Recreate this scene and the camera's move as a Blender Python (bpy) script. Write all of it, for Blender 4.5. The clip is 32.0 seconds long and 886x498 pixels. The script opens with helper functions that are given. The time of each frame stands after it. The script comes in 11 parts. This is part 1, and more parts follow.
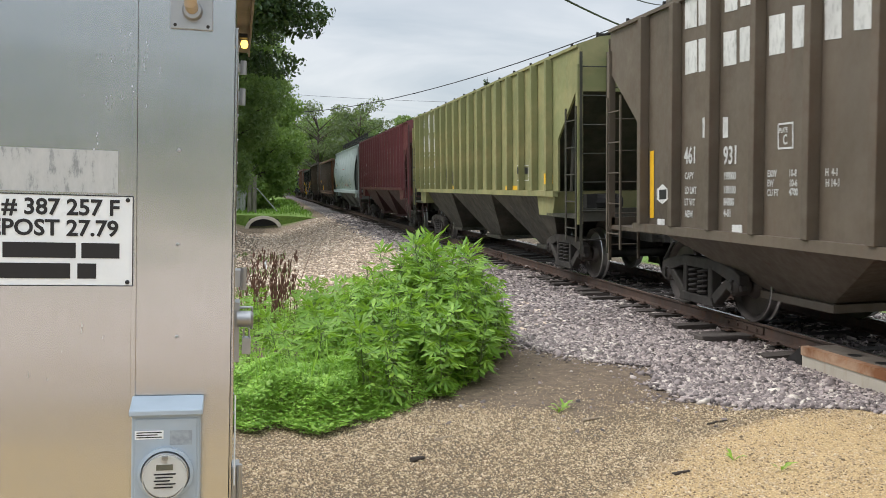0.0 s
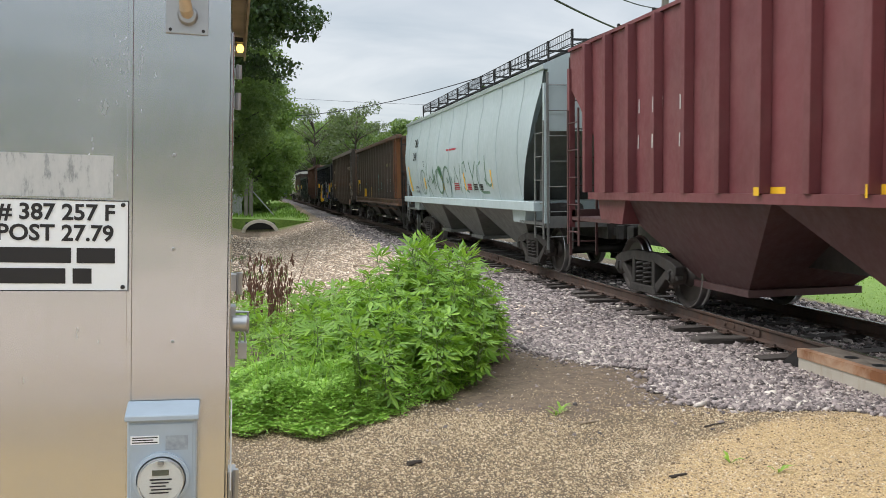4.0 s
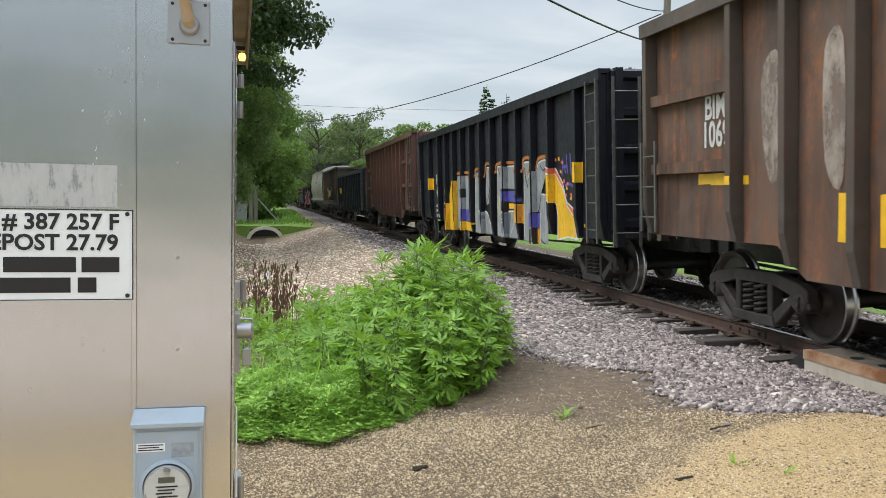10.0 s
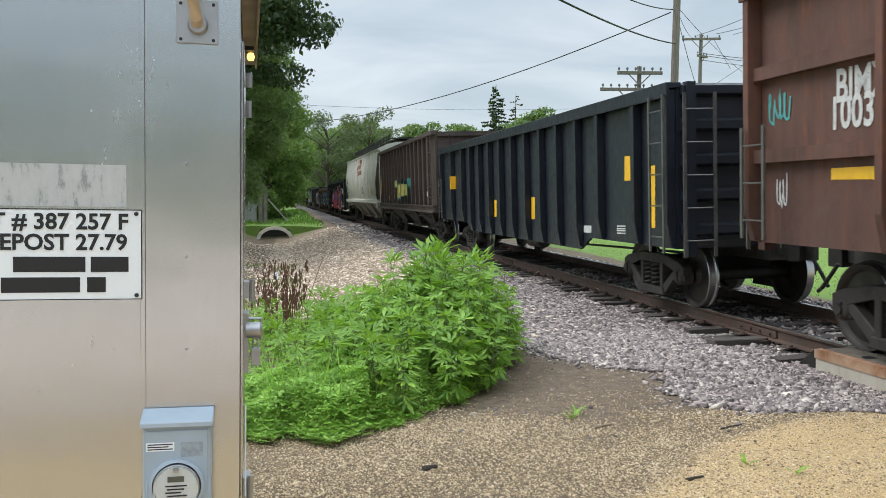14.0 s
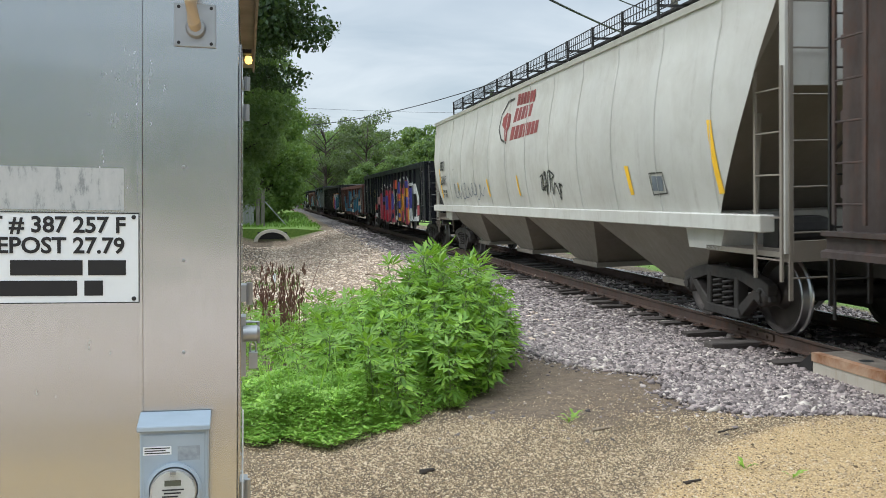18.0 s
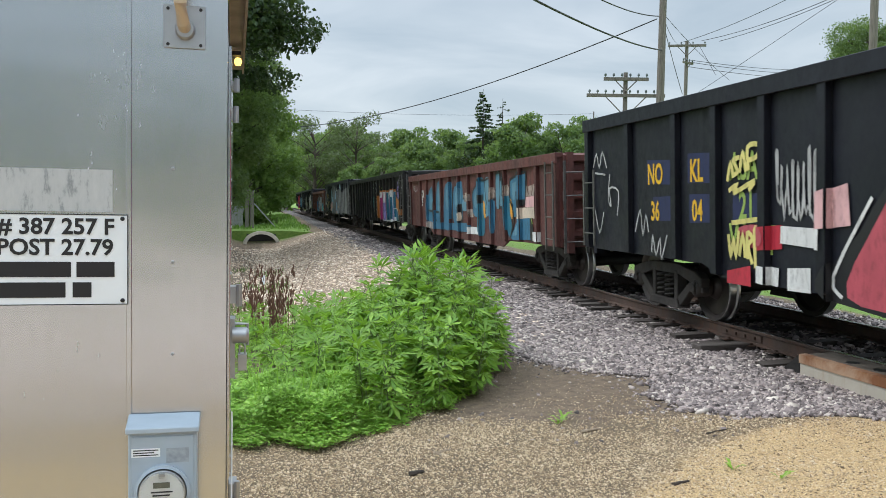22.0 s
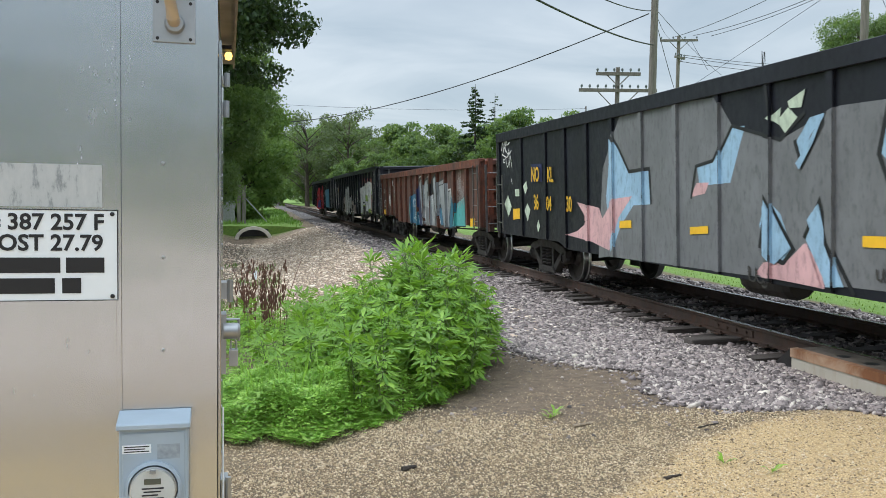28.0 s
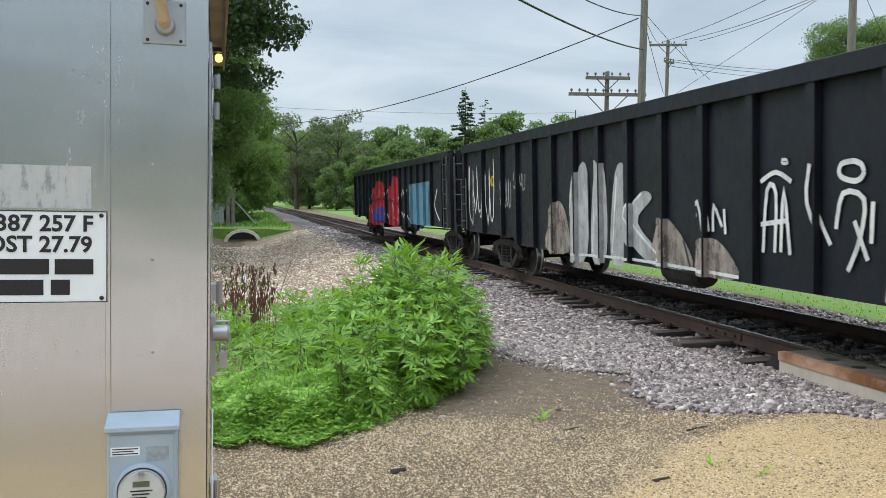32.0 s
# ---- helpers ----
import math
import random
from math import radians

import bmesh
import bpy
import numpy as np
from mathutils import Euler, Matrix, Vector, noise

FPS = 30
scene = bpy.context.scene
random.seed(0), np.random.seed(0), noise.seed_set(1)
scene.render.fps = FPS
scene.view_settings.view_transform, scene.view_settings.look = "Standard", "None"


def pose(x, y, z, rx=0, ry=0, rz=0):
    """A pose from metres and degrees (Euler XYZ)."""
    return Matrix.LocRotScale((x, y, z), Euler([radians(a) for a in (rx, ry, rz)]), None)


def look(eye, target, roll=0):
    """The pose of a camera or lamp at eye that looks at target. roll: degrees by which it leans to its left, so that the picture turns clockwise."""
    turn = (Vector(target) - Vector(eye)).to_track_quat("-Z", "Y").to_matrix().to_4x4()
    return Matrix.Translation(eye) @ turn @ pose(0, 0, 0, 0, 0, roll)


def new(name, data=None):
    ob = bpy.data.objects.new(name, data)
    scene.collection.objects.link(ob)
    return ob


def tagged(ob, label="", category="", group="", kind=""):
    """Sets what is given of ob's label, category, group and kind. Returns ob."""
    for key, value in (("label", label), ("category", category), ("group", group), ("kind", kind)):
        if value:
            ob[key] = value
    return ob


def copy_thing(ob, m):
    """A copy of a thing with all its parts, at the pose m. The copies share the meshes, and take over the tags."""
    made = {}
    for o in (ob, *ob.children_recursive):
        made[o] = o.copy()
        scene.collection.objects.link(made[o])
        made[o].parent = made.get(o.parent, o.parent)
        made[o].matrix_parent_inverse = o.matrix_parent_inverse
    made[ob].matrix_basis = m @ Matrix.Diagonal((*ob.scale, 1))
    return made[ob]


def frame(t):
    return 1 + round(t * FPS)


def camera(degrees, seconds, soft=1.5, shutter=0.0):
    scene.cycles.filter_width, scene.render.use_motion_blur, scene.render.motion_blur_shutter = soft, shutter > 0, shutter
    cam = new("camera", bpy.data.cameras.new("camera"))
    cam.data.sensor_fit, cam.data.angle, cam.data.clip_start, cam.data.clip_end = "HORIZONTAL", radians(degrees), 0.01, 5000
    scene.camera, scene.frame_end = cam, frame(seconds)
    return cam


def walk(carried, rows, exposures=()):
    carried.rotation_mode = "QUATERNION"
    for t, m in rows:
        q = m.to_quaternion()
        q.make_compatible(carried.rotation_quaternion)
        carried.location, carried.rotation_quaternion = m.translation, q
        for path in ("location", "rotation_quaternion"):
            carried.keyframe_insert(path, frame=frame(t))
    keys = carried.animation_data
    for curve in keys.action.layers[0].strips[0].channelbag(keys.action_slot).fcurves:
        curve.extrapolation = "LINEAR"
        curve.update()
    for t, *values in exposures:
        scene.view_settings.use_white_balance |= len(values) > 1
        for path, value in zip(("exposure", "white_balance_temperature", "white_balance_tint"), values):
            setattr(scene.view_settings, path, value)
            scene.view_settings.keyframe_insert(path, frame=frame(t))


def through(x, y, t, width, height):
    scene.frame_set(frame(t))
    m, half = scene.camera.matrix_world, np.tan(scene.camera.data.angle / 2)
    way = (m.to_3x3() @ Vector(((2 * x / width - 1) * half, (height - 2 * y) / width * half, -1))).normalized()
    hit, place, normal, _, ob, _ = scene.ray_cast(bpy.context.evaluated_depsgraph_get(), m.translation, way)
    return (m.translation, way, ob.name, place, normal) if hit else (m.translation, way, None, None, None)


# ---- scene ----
cam = camera(54.568, 32.0, soft=0.7, shutter=0.08)
PATH = [
    (0.0, pose(-0.0131, 0.0141, 1.6978, 86.055, -1.153, -11.781)),
    (0.5, pose(-0.0105, 0.0097, 1.6999, 86.123, -1.186, -11.886)),
    (1.0, pose(-0.0104, 0.0101, 1.7003, 86.136, -1.145, -11.999)),
    (1.5, pose(-0.0083, 0.0133, 1.6993, 86.199, -1.138, -12.107)),
    (2.0, pose(-0.0051, 0.0119, 1.6999, 86.227, -1.085, -12.210)),
    (2.5, pose(-0.0067, 0.0156, 1.6999, 86.236, -1.018, -12.269)),
    (3.0, pose(-0.0072, 0.0125, 1.6975, 86.256, -1.028, -12.213)),
    (3.5, pose(-0.0103, 0.0147, 1.7004, 86.251, -1.026, -12.105)),
    (5.5, pose(-0.0088, 0.0115, 1.7002, 86.400, -0.832, -11.730)),
    (6.0, pose(-0.0081, 0.0022, 1.7003, 86.416, -0.697, -11.694)),
    (6.5, pose(-0.0094, -0.0010, 1.7032, 86.352, -0.656, -11.729)),
    (7.0, pose(-0.0073, -0.0028, 1.7027, 86.280, -0.578, -11.798)),
    (7.5, pose(-0.0063, -0.0006, 1.7006, 86.258, -0.466, -11.893)),
    (8.0, pose(-0.0051, 0.0031, 1.7002, 86.257, -0.441, -11.964)),
    (8.5, pose(-0.0041, 0.0055, 1.7002, 86.314, -0.476, -11.971)),
    (9.0, pose(-0.0044, 0.0028, 1.7018, 86.398, -0.460, -11.921)),
    (9.5, pose(-0.0043, -0.0029, 1.7031, 86.506, -0.445, -11.815)),
    (10.0, pose(-0.0041, -0.0005, 1.7035, 86.584, -0.389, -11.713)),
    (10.5, pose(-0.0028, -0.0017, 1.7043, 86.635, -0.345, -11.628)),
    (11.0, pose(-0.0033, -0.0006, 1.7020, 86.651, -0.226, -11.539)),
    (11.5, pose(-0.0032, 0.0018, 1.7019, 86.648, -0.213, -11.448)),
    (12.0, pose(-0.0017, 0.0018, 1.7015, 86.644, -0.168, -11.337)),
    (12.5, pose(-0.0007, -0.0039, 1.7040, 86.637, -0.154, -11.226)),
    (13.0, pose(-0.0029, 0.0007, 1.7045, 86.607, -0.197, -11.150)),
    (13.5, pose(-0.0026, 0.0044, 1.7038, 86.573, -0.218, -11.088)),
    (14.0, pose(0.0001, 0.0058, 1.7011, 86.558, -0.234, -11.091)),
    (14.5, pose(-0.0009, 0.0153, 1.7020, 86.548, -0.291, -11.145)),
    (16.5, pose(-0.0002, 0.0066, 1.7046, 86.705, -0.203, -11.164)),
    (17.0, pose(-0.0006, 0.0034, 1.7051, 86.750, -0.255, -11.147)),
    (17.5, pose(-0.0020, 0.0075, 1.7027, 86.770, -0.261, -11.211)),
    (18.0, pose(-0.0006, 0.0058, 1.7031, 86.758, -0.286, -11.257)),
    (18.5, pose(0.0008, 0.0105, 1.7000, 86.712, -0.250, -11.316)),
    (19.0, pose(-0.0019, 0.0065, 1.7032, 86.684, -0.207, -11.374)),
    (19.5, pose(-0.0032, 0.0035, 1.7044, 86.695, -0.164, -11.388)),
    (20.0, pose(-0.0015, 0.0002, 1.7044, 86.749, -0.139, -11.445)),
    (20.5, pose(-0.0019, -0.0013, 1.7038, 86.830, -0.166, -11.543)),
    (21.0, pose(-0.0008, 0.0005, 1.7040, 86.877, -0.212, -11.705)),
    (21.5, pose(-0.0006, -0.0013, 1.7044, 86.912, -0.303, -11.833)),
    (22.0, pose(-0.0016, -0.0011, 1.7029, 86.899, -0.363, -11.953)),
    (22.5, pose(-0.0025, -0.0010, 1.7030, 86.826, -0.297, -12.039)),
    (23.0, pose(-0.0015, 0.0006, 1.7060, 86.723, -0.275, -12.094)),
    (23.5, pose(0.0011, -0.0023, 1.7069, 86.648, -0.204, -12.148)),
    (24.0, pose(0.0007, 0.0024, 1.7038, 86.641, -0.160, -12.201)),
    (24.5, pose(0.0011, 0.0026, 1.7037, 86.585, -0.153, -12.199)),
    (25.0, pose(0.0014, 0.0106, 1.7028, 86.541, -0.238, -12.205)),
    (25.5, pose(0.0028, 0.0094, 1.7021, 86.508, -0.272, -12.235)),
    (27.5, pose(0.0014, 0.0071, 1.7037, 86.497, -0.335, -12.405)),
    (28.0, pose(0.0024, 0.0055, 1.7023, 86.569, -0.288, -12.458)),
    (28.5, pose(0.0012, 0.0045, 1.7027, 86.608, -0.263, -12.569)),
    (29.0, pose(0.0012, 0.0040, 1.7015, 86.642, -0.301, -12.687)),
    (29.5, pose(0.0012, 0.0025, 1.7001, 86.668, -0.275, -12.804)),
    (30.0, pose(0.0042, -0.0005, 1.7025, 86.665, -0.254, -12.902)),
    (30.5, pose(0.0021, 0.0080, 1.7032, 86.675, -0.327, -12.989)),
    (31.0, pose(0.0019, 0.0052, 1.7023, 86.710, -0.327, -13.013)),
    (31.5, pose(0.0016, 0.0045, 1.6996, 86.766, -0.369, -13.022)),
    (32.0, pose(0.0000, 0.0000, 1.7000, 86.787, -0.464, -13.136)),
]
walk(cam, PATH, [(0, 0.97, 6480, 14), (7, 0.97, 6420, 13), (12, 0.97, 6300, 11), (17, 0.94, 6080, 10), (20, 0.91, 6200, 11), (23, 0.88, 6050, 10), (32, 0.88, 6050, 10)])
# ---- light: an overcast sky, brighter overhead, with a broad weak sun behind the cloud ----
SUN_EL, SUN_AZ = radians(52), radians(288)
world = bpy.data.worlds.new("overcast_sky")
scene.world = world
world.use_nodes = True
wn, wl = world.node_tree.nodes, world.node_tree.links
wn.clear()


def wnode(kind, **kw):
    n = wn.new(kind)
    for k, v in kw.items():
        n.inputs[k].default_value = v
    return n


w_out, w_bg = wn.new("ShaderNodeOutputWorld"), wnode("ShaderNodeBackground", Strength=1.0)
sky = wn.new("ShaderNodeTexSky")
sky.sky_type, sky.sun_disc, sky.sun_elevation, sky.sun_rotation = "NISHITA", False, SUN_EL, SUN_AZ
sky_dim = wn.new("ShaderNodeVectorMath")
sky_dim.operation = "SCALE"
sky_dim.inputs["Scale"].default_value = 0.08
tc = wn.new("ShaderNodeTexCoord")
sep = wn.new("ShaderNodeSeparateXYZ")
# cloud sheet: directions laid on a flat layer, so that the streaks close up towards the horizon
zden = wn.new("ShaderNodeMath"); zden.operation = "ADD"; zden.inputs[1].default_value = 0.14
inv = wn.new("ShaderNodeMath"); inv.operation = "DIVIDE"; inv.inputs[0].default_value = 1.0
flat = wn.new("ShaderNodeVectorMath"); flat.operation = "SCALE"
stretch = wn.new("ShaderNodeMapping")
stretch.inputs["Scale"].default_value = (0.7, 1.0, 0.0)
stretch.inputs["Rotation"].default_value = (0, 0, 0.5)
cn = wnode("ShaderNodeTexNoise", Scale=1.1, Detail=5.0, Roughness=0.55, Distortion=0.6)
ramp = wn.new("ShaderNodeValToRGB")
ramp.color_ramp.elements[0].position, ramp.color_ramp.elements[0].color = 0.3, (0.235, 0.28, 0.31, 1)
ramp.color_ramp.elements[1].position, ramp.color_ramp.elements[1].color = 0.66, (0.375, 0.405, 0.418, 1)
hor = wn.new("ShaderNodeValToRGB")  # by height: pale at the horizon, grey above, bright overhead
e = hor.color_ramp.elements
e[0].position, e[0].color = 0.0, (1.18, 1.15, 1.1, 1)
e[1].position, e[1].color = 0.26, (0.98, 0.99, 1.0, 1)
e2 = e.new(1.0)
e2.color = (4.3, 4.2, 4.1, 1)
mul = wn.new("ShaderNodeVectorMath"); mul.operation = "MULTIPLY"
mix = wn.new("ShaderNodeMix"); mix.data_type = "RGBA"; mix.inputs["Factor"].default_value = 0.9
wl.new(sky.outputs[0], sky_dim.inputs[0])
wl.new(tc.outputs["Generated"], sep.inputs[0])
wl.new(sep.outputs["Z"], zden.inputs[0])
wl.new(zden.outputs[0], inv.inputs[1])
wl.new(tc.outputs["Generated"], flat.inputs[0])
wl.new(inv.outputs[0], flat.inputs["Scale"])
wl.new(flat.outputs[0], stretch.inputs[0])
wl.new(stretch.outputs[0], cn.inputs["Vector"])
wl.new(cn.outputs[0], ramp.inputs[0])
wl.new(sep.outputs["Z"], hor.inputs[0])
wl.new(ramp.outputs[0], mul.inputs[0])
wl.new(hor.outputs[0], mul.inputs[1])
wl.new(sky_dim.outputs[0], mix.inputs["A"])
wl.new(mul.outputs[0], mix.inputs["B"])
wl.new(mix.outputs["Result"], w_bg.inputs["Color"])
wl.new(w_bg.outputs[0], w_out.inputs[0])

sun = new("sun", bpy.data.lights.new("sun", "SUN"))
sun.data.energy, sun.data.angle, sun.data.color = 1.0, radians(35), (1.0, 0.96, 0.9)
sun.matrix_world = look((0, 0, 40), (-40 * math.sin(SUN_AZ) / math.tan(SUN_EL), -40 * math.cos(SUN_AZ) / math.tan(SUN_EL), 0))

# ---- measures of the place ----
XC, ZR, CANT = 6.79, 0.155, -1.9  # track centre, mid height of the rail tops, cross-level in degrees
GAUGE = 1.505


# ---- mesh helpers ----
def box(bm, x0, x1, y0, y1, z0, z1):
    v = [bm.verts.new((x, y, z)) for z in (z0, z1) for y in (y0, y1) for x in (x0, x1)]
    for f in ((0, 2, 3, 1), (4, 5, 7, 6), (0, 1, 5, 4), (2, 6, 7, 3), (0, 4, 6, 2), (1, 3, 7, 5)):
        bm.faces.new([v[i] for i in f])


def prism(bm, pts, a0, a1, axis="x"):
    """Extrude a closed outline: axis x takes (y, z), axis y takes (x, z), axis z takes (x, y)."""
    def at(p, a):
        return {"x": (a, p[0], p[1]), "y": (p[0], a, p[1]), "z": (p[0], p[1], a)}[axis]
    lo, hi = [bm.verts.new(at(p, a0)) for p in pts], [bm.verts.new(at(p, a1)) for p in pts]
    n = len(pts)
    bm.faces.new(lo), bm.faces.new(hi[::-1])
    for i in range(n):
        bm.faces.new((lo[i], hi[i], hi[(i + 1) % n], lo[(i + 1) % n]))


def tube(bm, pts, r, n=6, r1=None):
    """A round bar along a polyline, tapering to r1."""
    pts = [Vector(p) for p in pts]
    rings = []
    for i, p in enumerate(pts):
        d = (pts[min(i + 1, len(pts) - 1)] - pts[max(i - 1, 0)]).normalized()
        a = d.cross(Vector((0, 0, 1)) if abs(d.z) < 0.9 else Vector((1, 0, 0))).normalized()
        b = d.cross(a)
        k = r if r1 is None else r + (r1 - r) * i / (len(pts) - 1)
        rings.append([bm.verts.new(p + a * (k * math.cos(2 * math.pi * j / n)) + b * (k * math.sin(2 * math.pi * j / n))) for j in range(n)])
    for q, w in zip(rings, rings[1:]):
        for j in range(n):
            bm.faces.new((q[j], q[(j + 1) % n], w[(j + 1) % n], w[j]))
    bm.faces.new(rings[0][::-1]), bm.faces.new(rings[-1])


def lathe(bm, prof, axis="x", at=(0, 0, 0), n=24):
    """Turn a profile of (radius, along) about an axis through at."""
    rings = []
    for r, h in prof:
        ring = []
        for j in range(n):
            c, s = r * math.cos(2 * math.pi * j / n), r * math.sin(2 * math.pi * j / n)
            p = {"x": (h, c, s), "y": (c, h, s), "z": (c, s, h)}[axis]
            ring.append(bm.verts.new((p[0] + at[0], p[1] + at[1], p[2] + at[2])))
        rings.append(ring)
    for q, w in zip(rings, rings[1:]):
        for j in range(n):
            bm.faces.new((q[j], q[(j + 1) % n], w[(j + 1) % n], w[j]))
    bm.faces.new(rings[0][::-1]), bm.faces.new(rings[-1])


def mesh_of(bm, name, material, bevel=0.0, smooth=False):
    if bevel:
        bmesh.ops.bevel(bm, geom=bm.edges[:], offset=bevel, segments=1, affect="EDGES", clamp_overlap=True)
    bmesh.ops.recalc_face_normals(bm, faces=bm.faces)
    me = bpy.data.meshes.new(name)
    bm.to_mesh(me)
    bm.free()
    if material:
        me.materials.append(material)
    if smooth:
        me.shade_smooth()
        me.set_sharp_from_angle(angle=radians(40))
    return me


def part(name, bm, material, parent, label="", bevel=0.0, smooth=False):
    ob = new(name, bm if isinstance(bm, bpy.types.Mesh) else mesh_of(bm, name, material, bevel, smooth))
    ob.parent = parent
    return tagged(ob, label)


def thing(name, label, category, m=None, group="", kind="", bm=None, material=None, bevel=0.0, smooth=False):
    ob = new(name, mesh_of(bm, name, material, bevel, smooth) if bm else None)
    if m:
        ob.matrix_basis = m
    return tagged(ob, label, category, group, kind)


def fast_mesh(name, verts, faces, material, smooth=False):
    """verts (n, 3) and faces (m, k) arrays, made without bmesh."""
    me = bpy.data.meshes.new(name)
    verts, faces = np.asarray(verts, np.float32), np.asarray(faces, np.int32)
    me.vertices.add(len(verts))
    me.vertices.foreach_set("co", verts.ravel())
    k = faces.shape[1]
    me.loops.add(faces.size)
    me.loops.foreach_set("vertex_index", faces.ravel())
    me.polygons.add(len(faces))
    me.polygons.foreach_set("loop_start", np.arange(0, faces.size, k, dtype=np.int32))
    me.update(calc_edges=True)
    me.validate()
    if material:
        me.materials.append(material)
    if smooth:
        me.shade_smooth()
    return me


# ---- materials ----
class Nodes:
    """A small writer for node materials on one Principled shader."""

    def __init__(self, name, rough=0.6, metal=0.0, coord="Object"):
        self.mat = bpy.data.materials.new(name)
        self.mat.use_nodes = True
        self.t = self.mat.node_tree
        self.bsdf = self.t.nodes["Principled BSDF"]
        self.bsdf.inputs["Roughness"].default_value = rough
        self.bsdf.inputs["Metallic"].default_value = metal
        self.co = self.t.nodes.new("ShaderNodeTexCoord").outputs[coord]

    def link(self, a, b):
        self.t.links.new(a, b)

    def noise(self, scale, detail=3.0, stretch=(1, 1, 1), rough=0.55, distort=0.0, kind="ShaderNodeTexNoise", off=(0, 0, 0)):
        m = self.t.nodes.new("ShaderNodeMapping")
        m.inputs["Scale"].default_value = stretch
        m.inputs["Location"].default_value = off
        self.link(self.co, m.inputs[0])
        n = self.t.nodes.new(kind)
        n.inputs["Scale"].default_value = scale
        if kind == "ShaderNodeTexNoise":
            n.inputs["Detail"].default_value, n.inputs["Roughness"].default_value, n.inputs["Distortion"].default_value = detail, rough, distort
        self.link(m.outputs[0], n.inputs["Vector"])
        return n.outputs[0]

    def ramp(self, value, *stops):
        r = self.t.nodes.new("ShaderNodeValToRGB")
        els = r.color_ramp.elements
        while len(els) < len(stops):
            els.new(0.5)
        for el, (p, c) in zip(els, stops):
            el.position, el.color = p, (c, c, c, 1) if isinstance(c, (int, float)) else (*c, 1)
        self.link(value, r.inputs[0])
        return r.outputs[0]

    def mix(self, fac, a, b, blend="MIX"):
        m = self.t.nodes.new("ShaderNodeMix")
        m.data_type, m.blend_type = "RGBA", blend
        for key, v in (("Factor", fac), ("A", a), ("B", b)):
            if isinstance(v, (int, float)) and key == "Factor":
                m.inputs[key].default_value = v
            elif isinstance(v, tuple):
                m.inputs[key].default_value = (*v, 1)
            else:
                self.link(v, m.inputs[key])
        return m.outputs["Result"]

    def math(self, op, a, b=0.0):
        m = self.t.nodes.new("ShaderNodeMath")
        m.operation = op
        for i, v in enumerate((a, b)):
            if isinstance(v, (int, float)):
                m.inputs[i].default_value = v
            else:
                self.link(v, m.inputs[i])
        return m.outputs[0]

    def attr(self, name):
        a = self.t.nodes.new("ShaderNodeAttribute")
        a.attribute_name = name
        return a.outputs["Fac"]

    def rnd(self):
        return self.t.nodes.new("ShaderNodeObjectInfo").outputs["Random"]

    def island(self):
        return self.t.nodes.new("ShaderNodeNewGeometry").outputs["Random Per Island"]

    def color(self, c):
        if isinstance(c, tuple):
            self.bsdf.inputs["Base Color"].default_value = (*c, 1)
        else:
            self.link(c, self.bsdf.inputs["Base Color"])
        return self

    def rough(self, v):
        self.link(v, self.bsdf.inputs["Roughness"])
        return self

    def bump(self, h, strength=0.3, dist=0.01):
        b = self.t.nodes.new("ShaderNodeBump")
        b.inputs["Strength"].default_value, b.inputs["Distance"].default_value = strength, dist
        self.link(h, b.inputs["Height"])
        self.link(b.outputs[0], self.bsdf.inputs["Normal"])
        return self


def plain(name, c, rough=0.6, metal=0.0, vary=0.25, scale=6.0):
    n = Nodes(name, rough, metal)
    lo, hi = tuple(x * (1 - vary) for x in c), tuple(min(1, x * (1 + vary)) for x in c)
    v = n.noise(scale, 5)
    n.color(n.ramp(v, (0.3, lo), (0.7, hi)))
    n.bump(n.noise(scale * 9, 3), 0.15, 0.004)
    return n.mat


def car_paint(name, c, rust=(0.09, 0.04, 0.022), amount=0.35, fade=0.2, rough=0.55, dust=(0.2, 0.17, 0.14), dust_amount=0.25, shine=0.5):
    """Weathered freight-car paint: faded patches, rust runs that hang down, road dust, small chips."""
    n = Nodes(name, rough)
    n.bsdf.inputs["Specular IOR Level"].default_value = shine
    big = n.noise(0.7, 4, (1, 1, 0.6))
    base = n.ramp(big, (0.3, tuple(x * (1 - fade) for x in c)), (0.7, tuple(min(1, x * (1 + fade)) for x in c)))
    runs = n.noise(3.2, 6, (1, 1.6, 0.16), 0.65)
    spots = n.noise(9.0, 6, (1, 1, 0.7), 0.7)
    worn = n.math("MULTIPLY", n.ramp(runs, (0.62 - 0.3 * amount, 0.0), (0.86 - 0.3 * amount, 1.0)), n.ramp(spots, (0.34, 0.0), (0.62, 1.0)))
    rusty = n.mix(spots, tuple(x * 0.6 for x in rust), tuple(min(1, x * 1.6) for x in rust))
    c1 = n.mix(n.math("MULTIPLY", worn, min(1, amount * 2)), base, rusty)
    dusty = n.ramp(n.noise(1.6, 5, (1, 1, 1), 0.6, 0.3), (0.42, 0.0), (0.75, 1.0))
    n.color(n.mix(n.math("MULTIPLY", dusty, dust_amount), c1, dust))
    n.rough(n.ramp(spots, (0.3, rough - 0.1), (0.7, min(1, rough + 0.2))))
    n.bump(n.math("ADD", n.noise(1.1, 2), n.math("MULTIPLY", spots, 0.15)), 0.25, 0.03)
    return n.mat


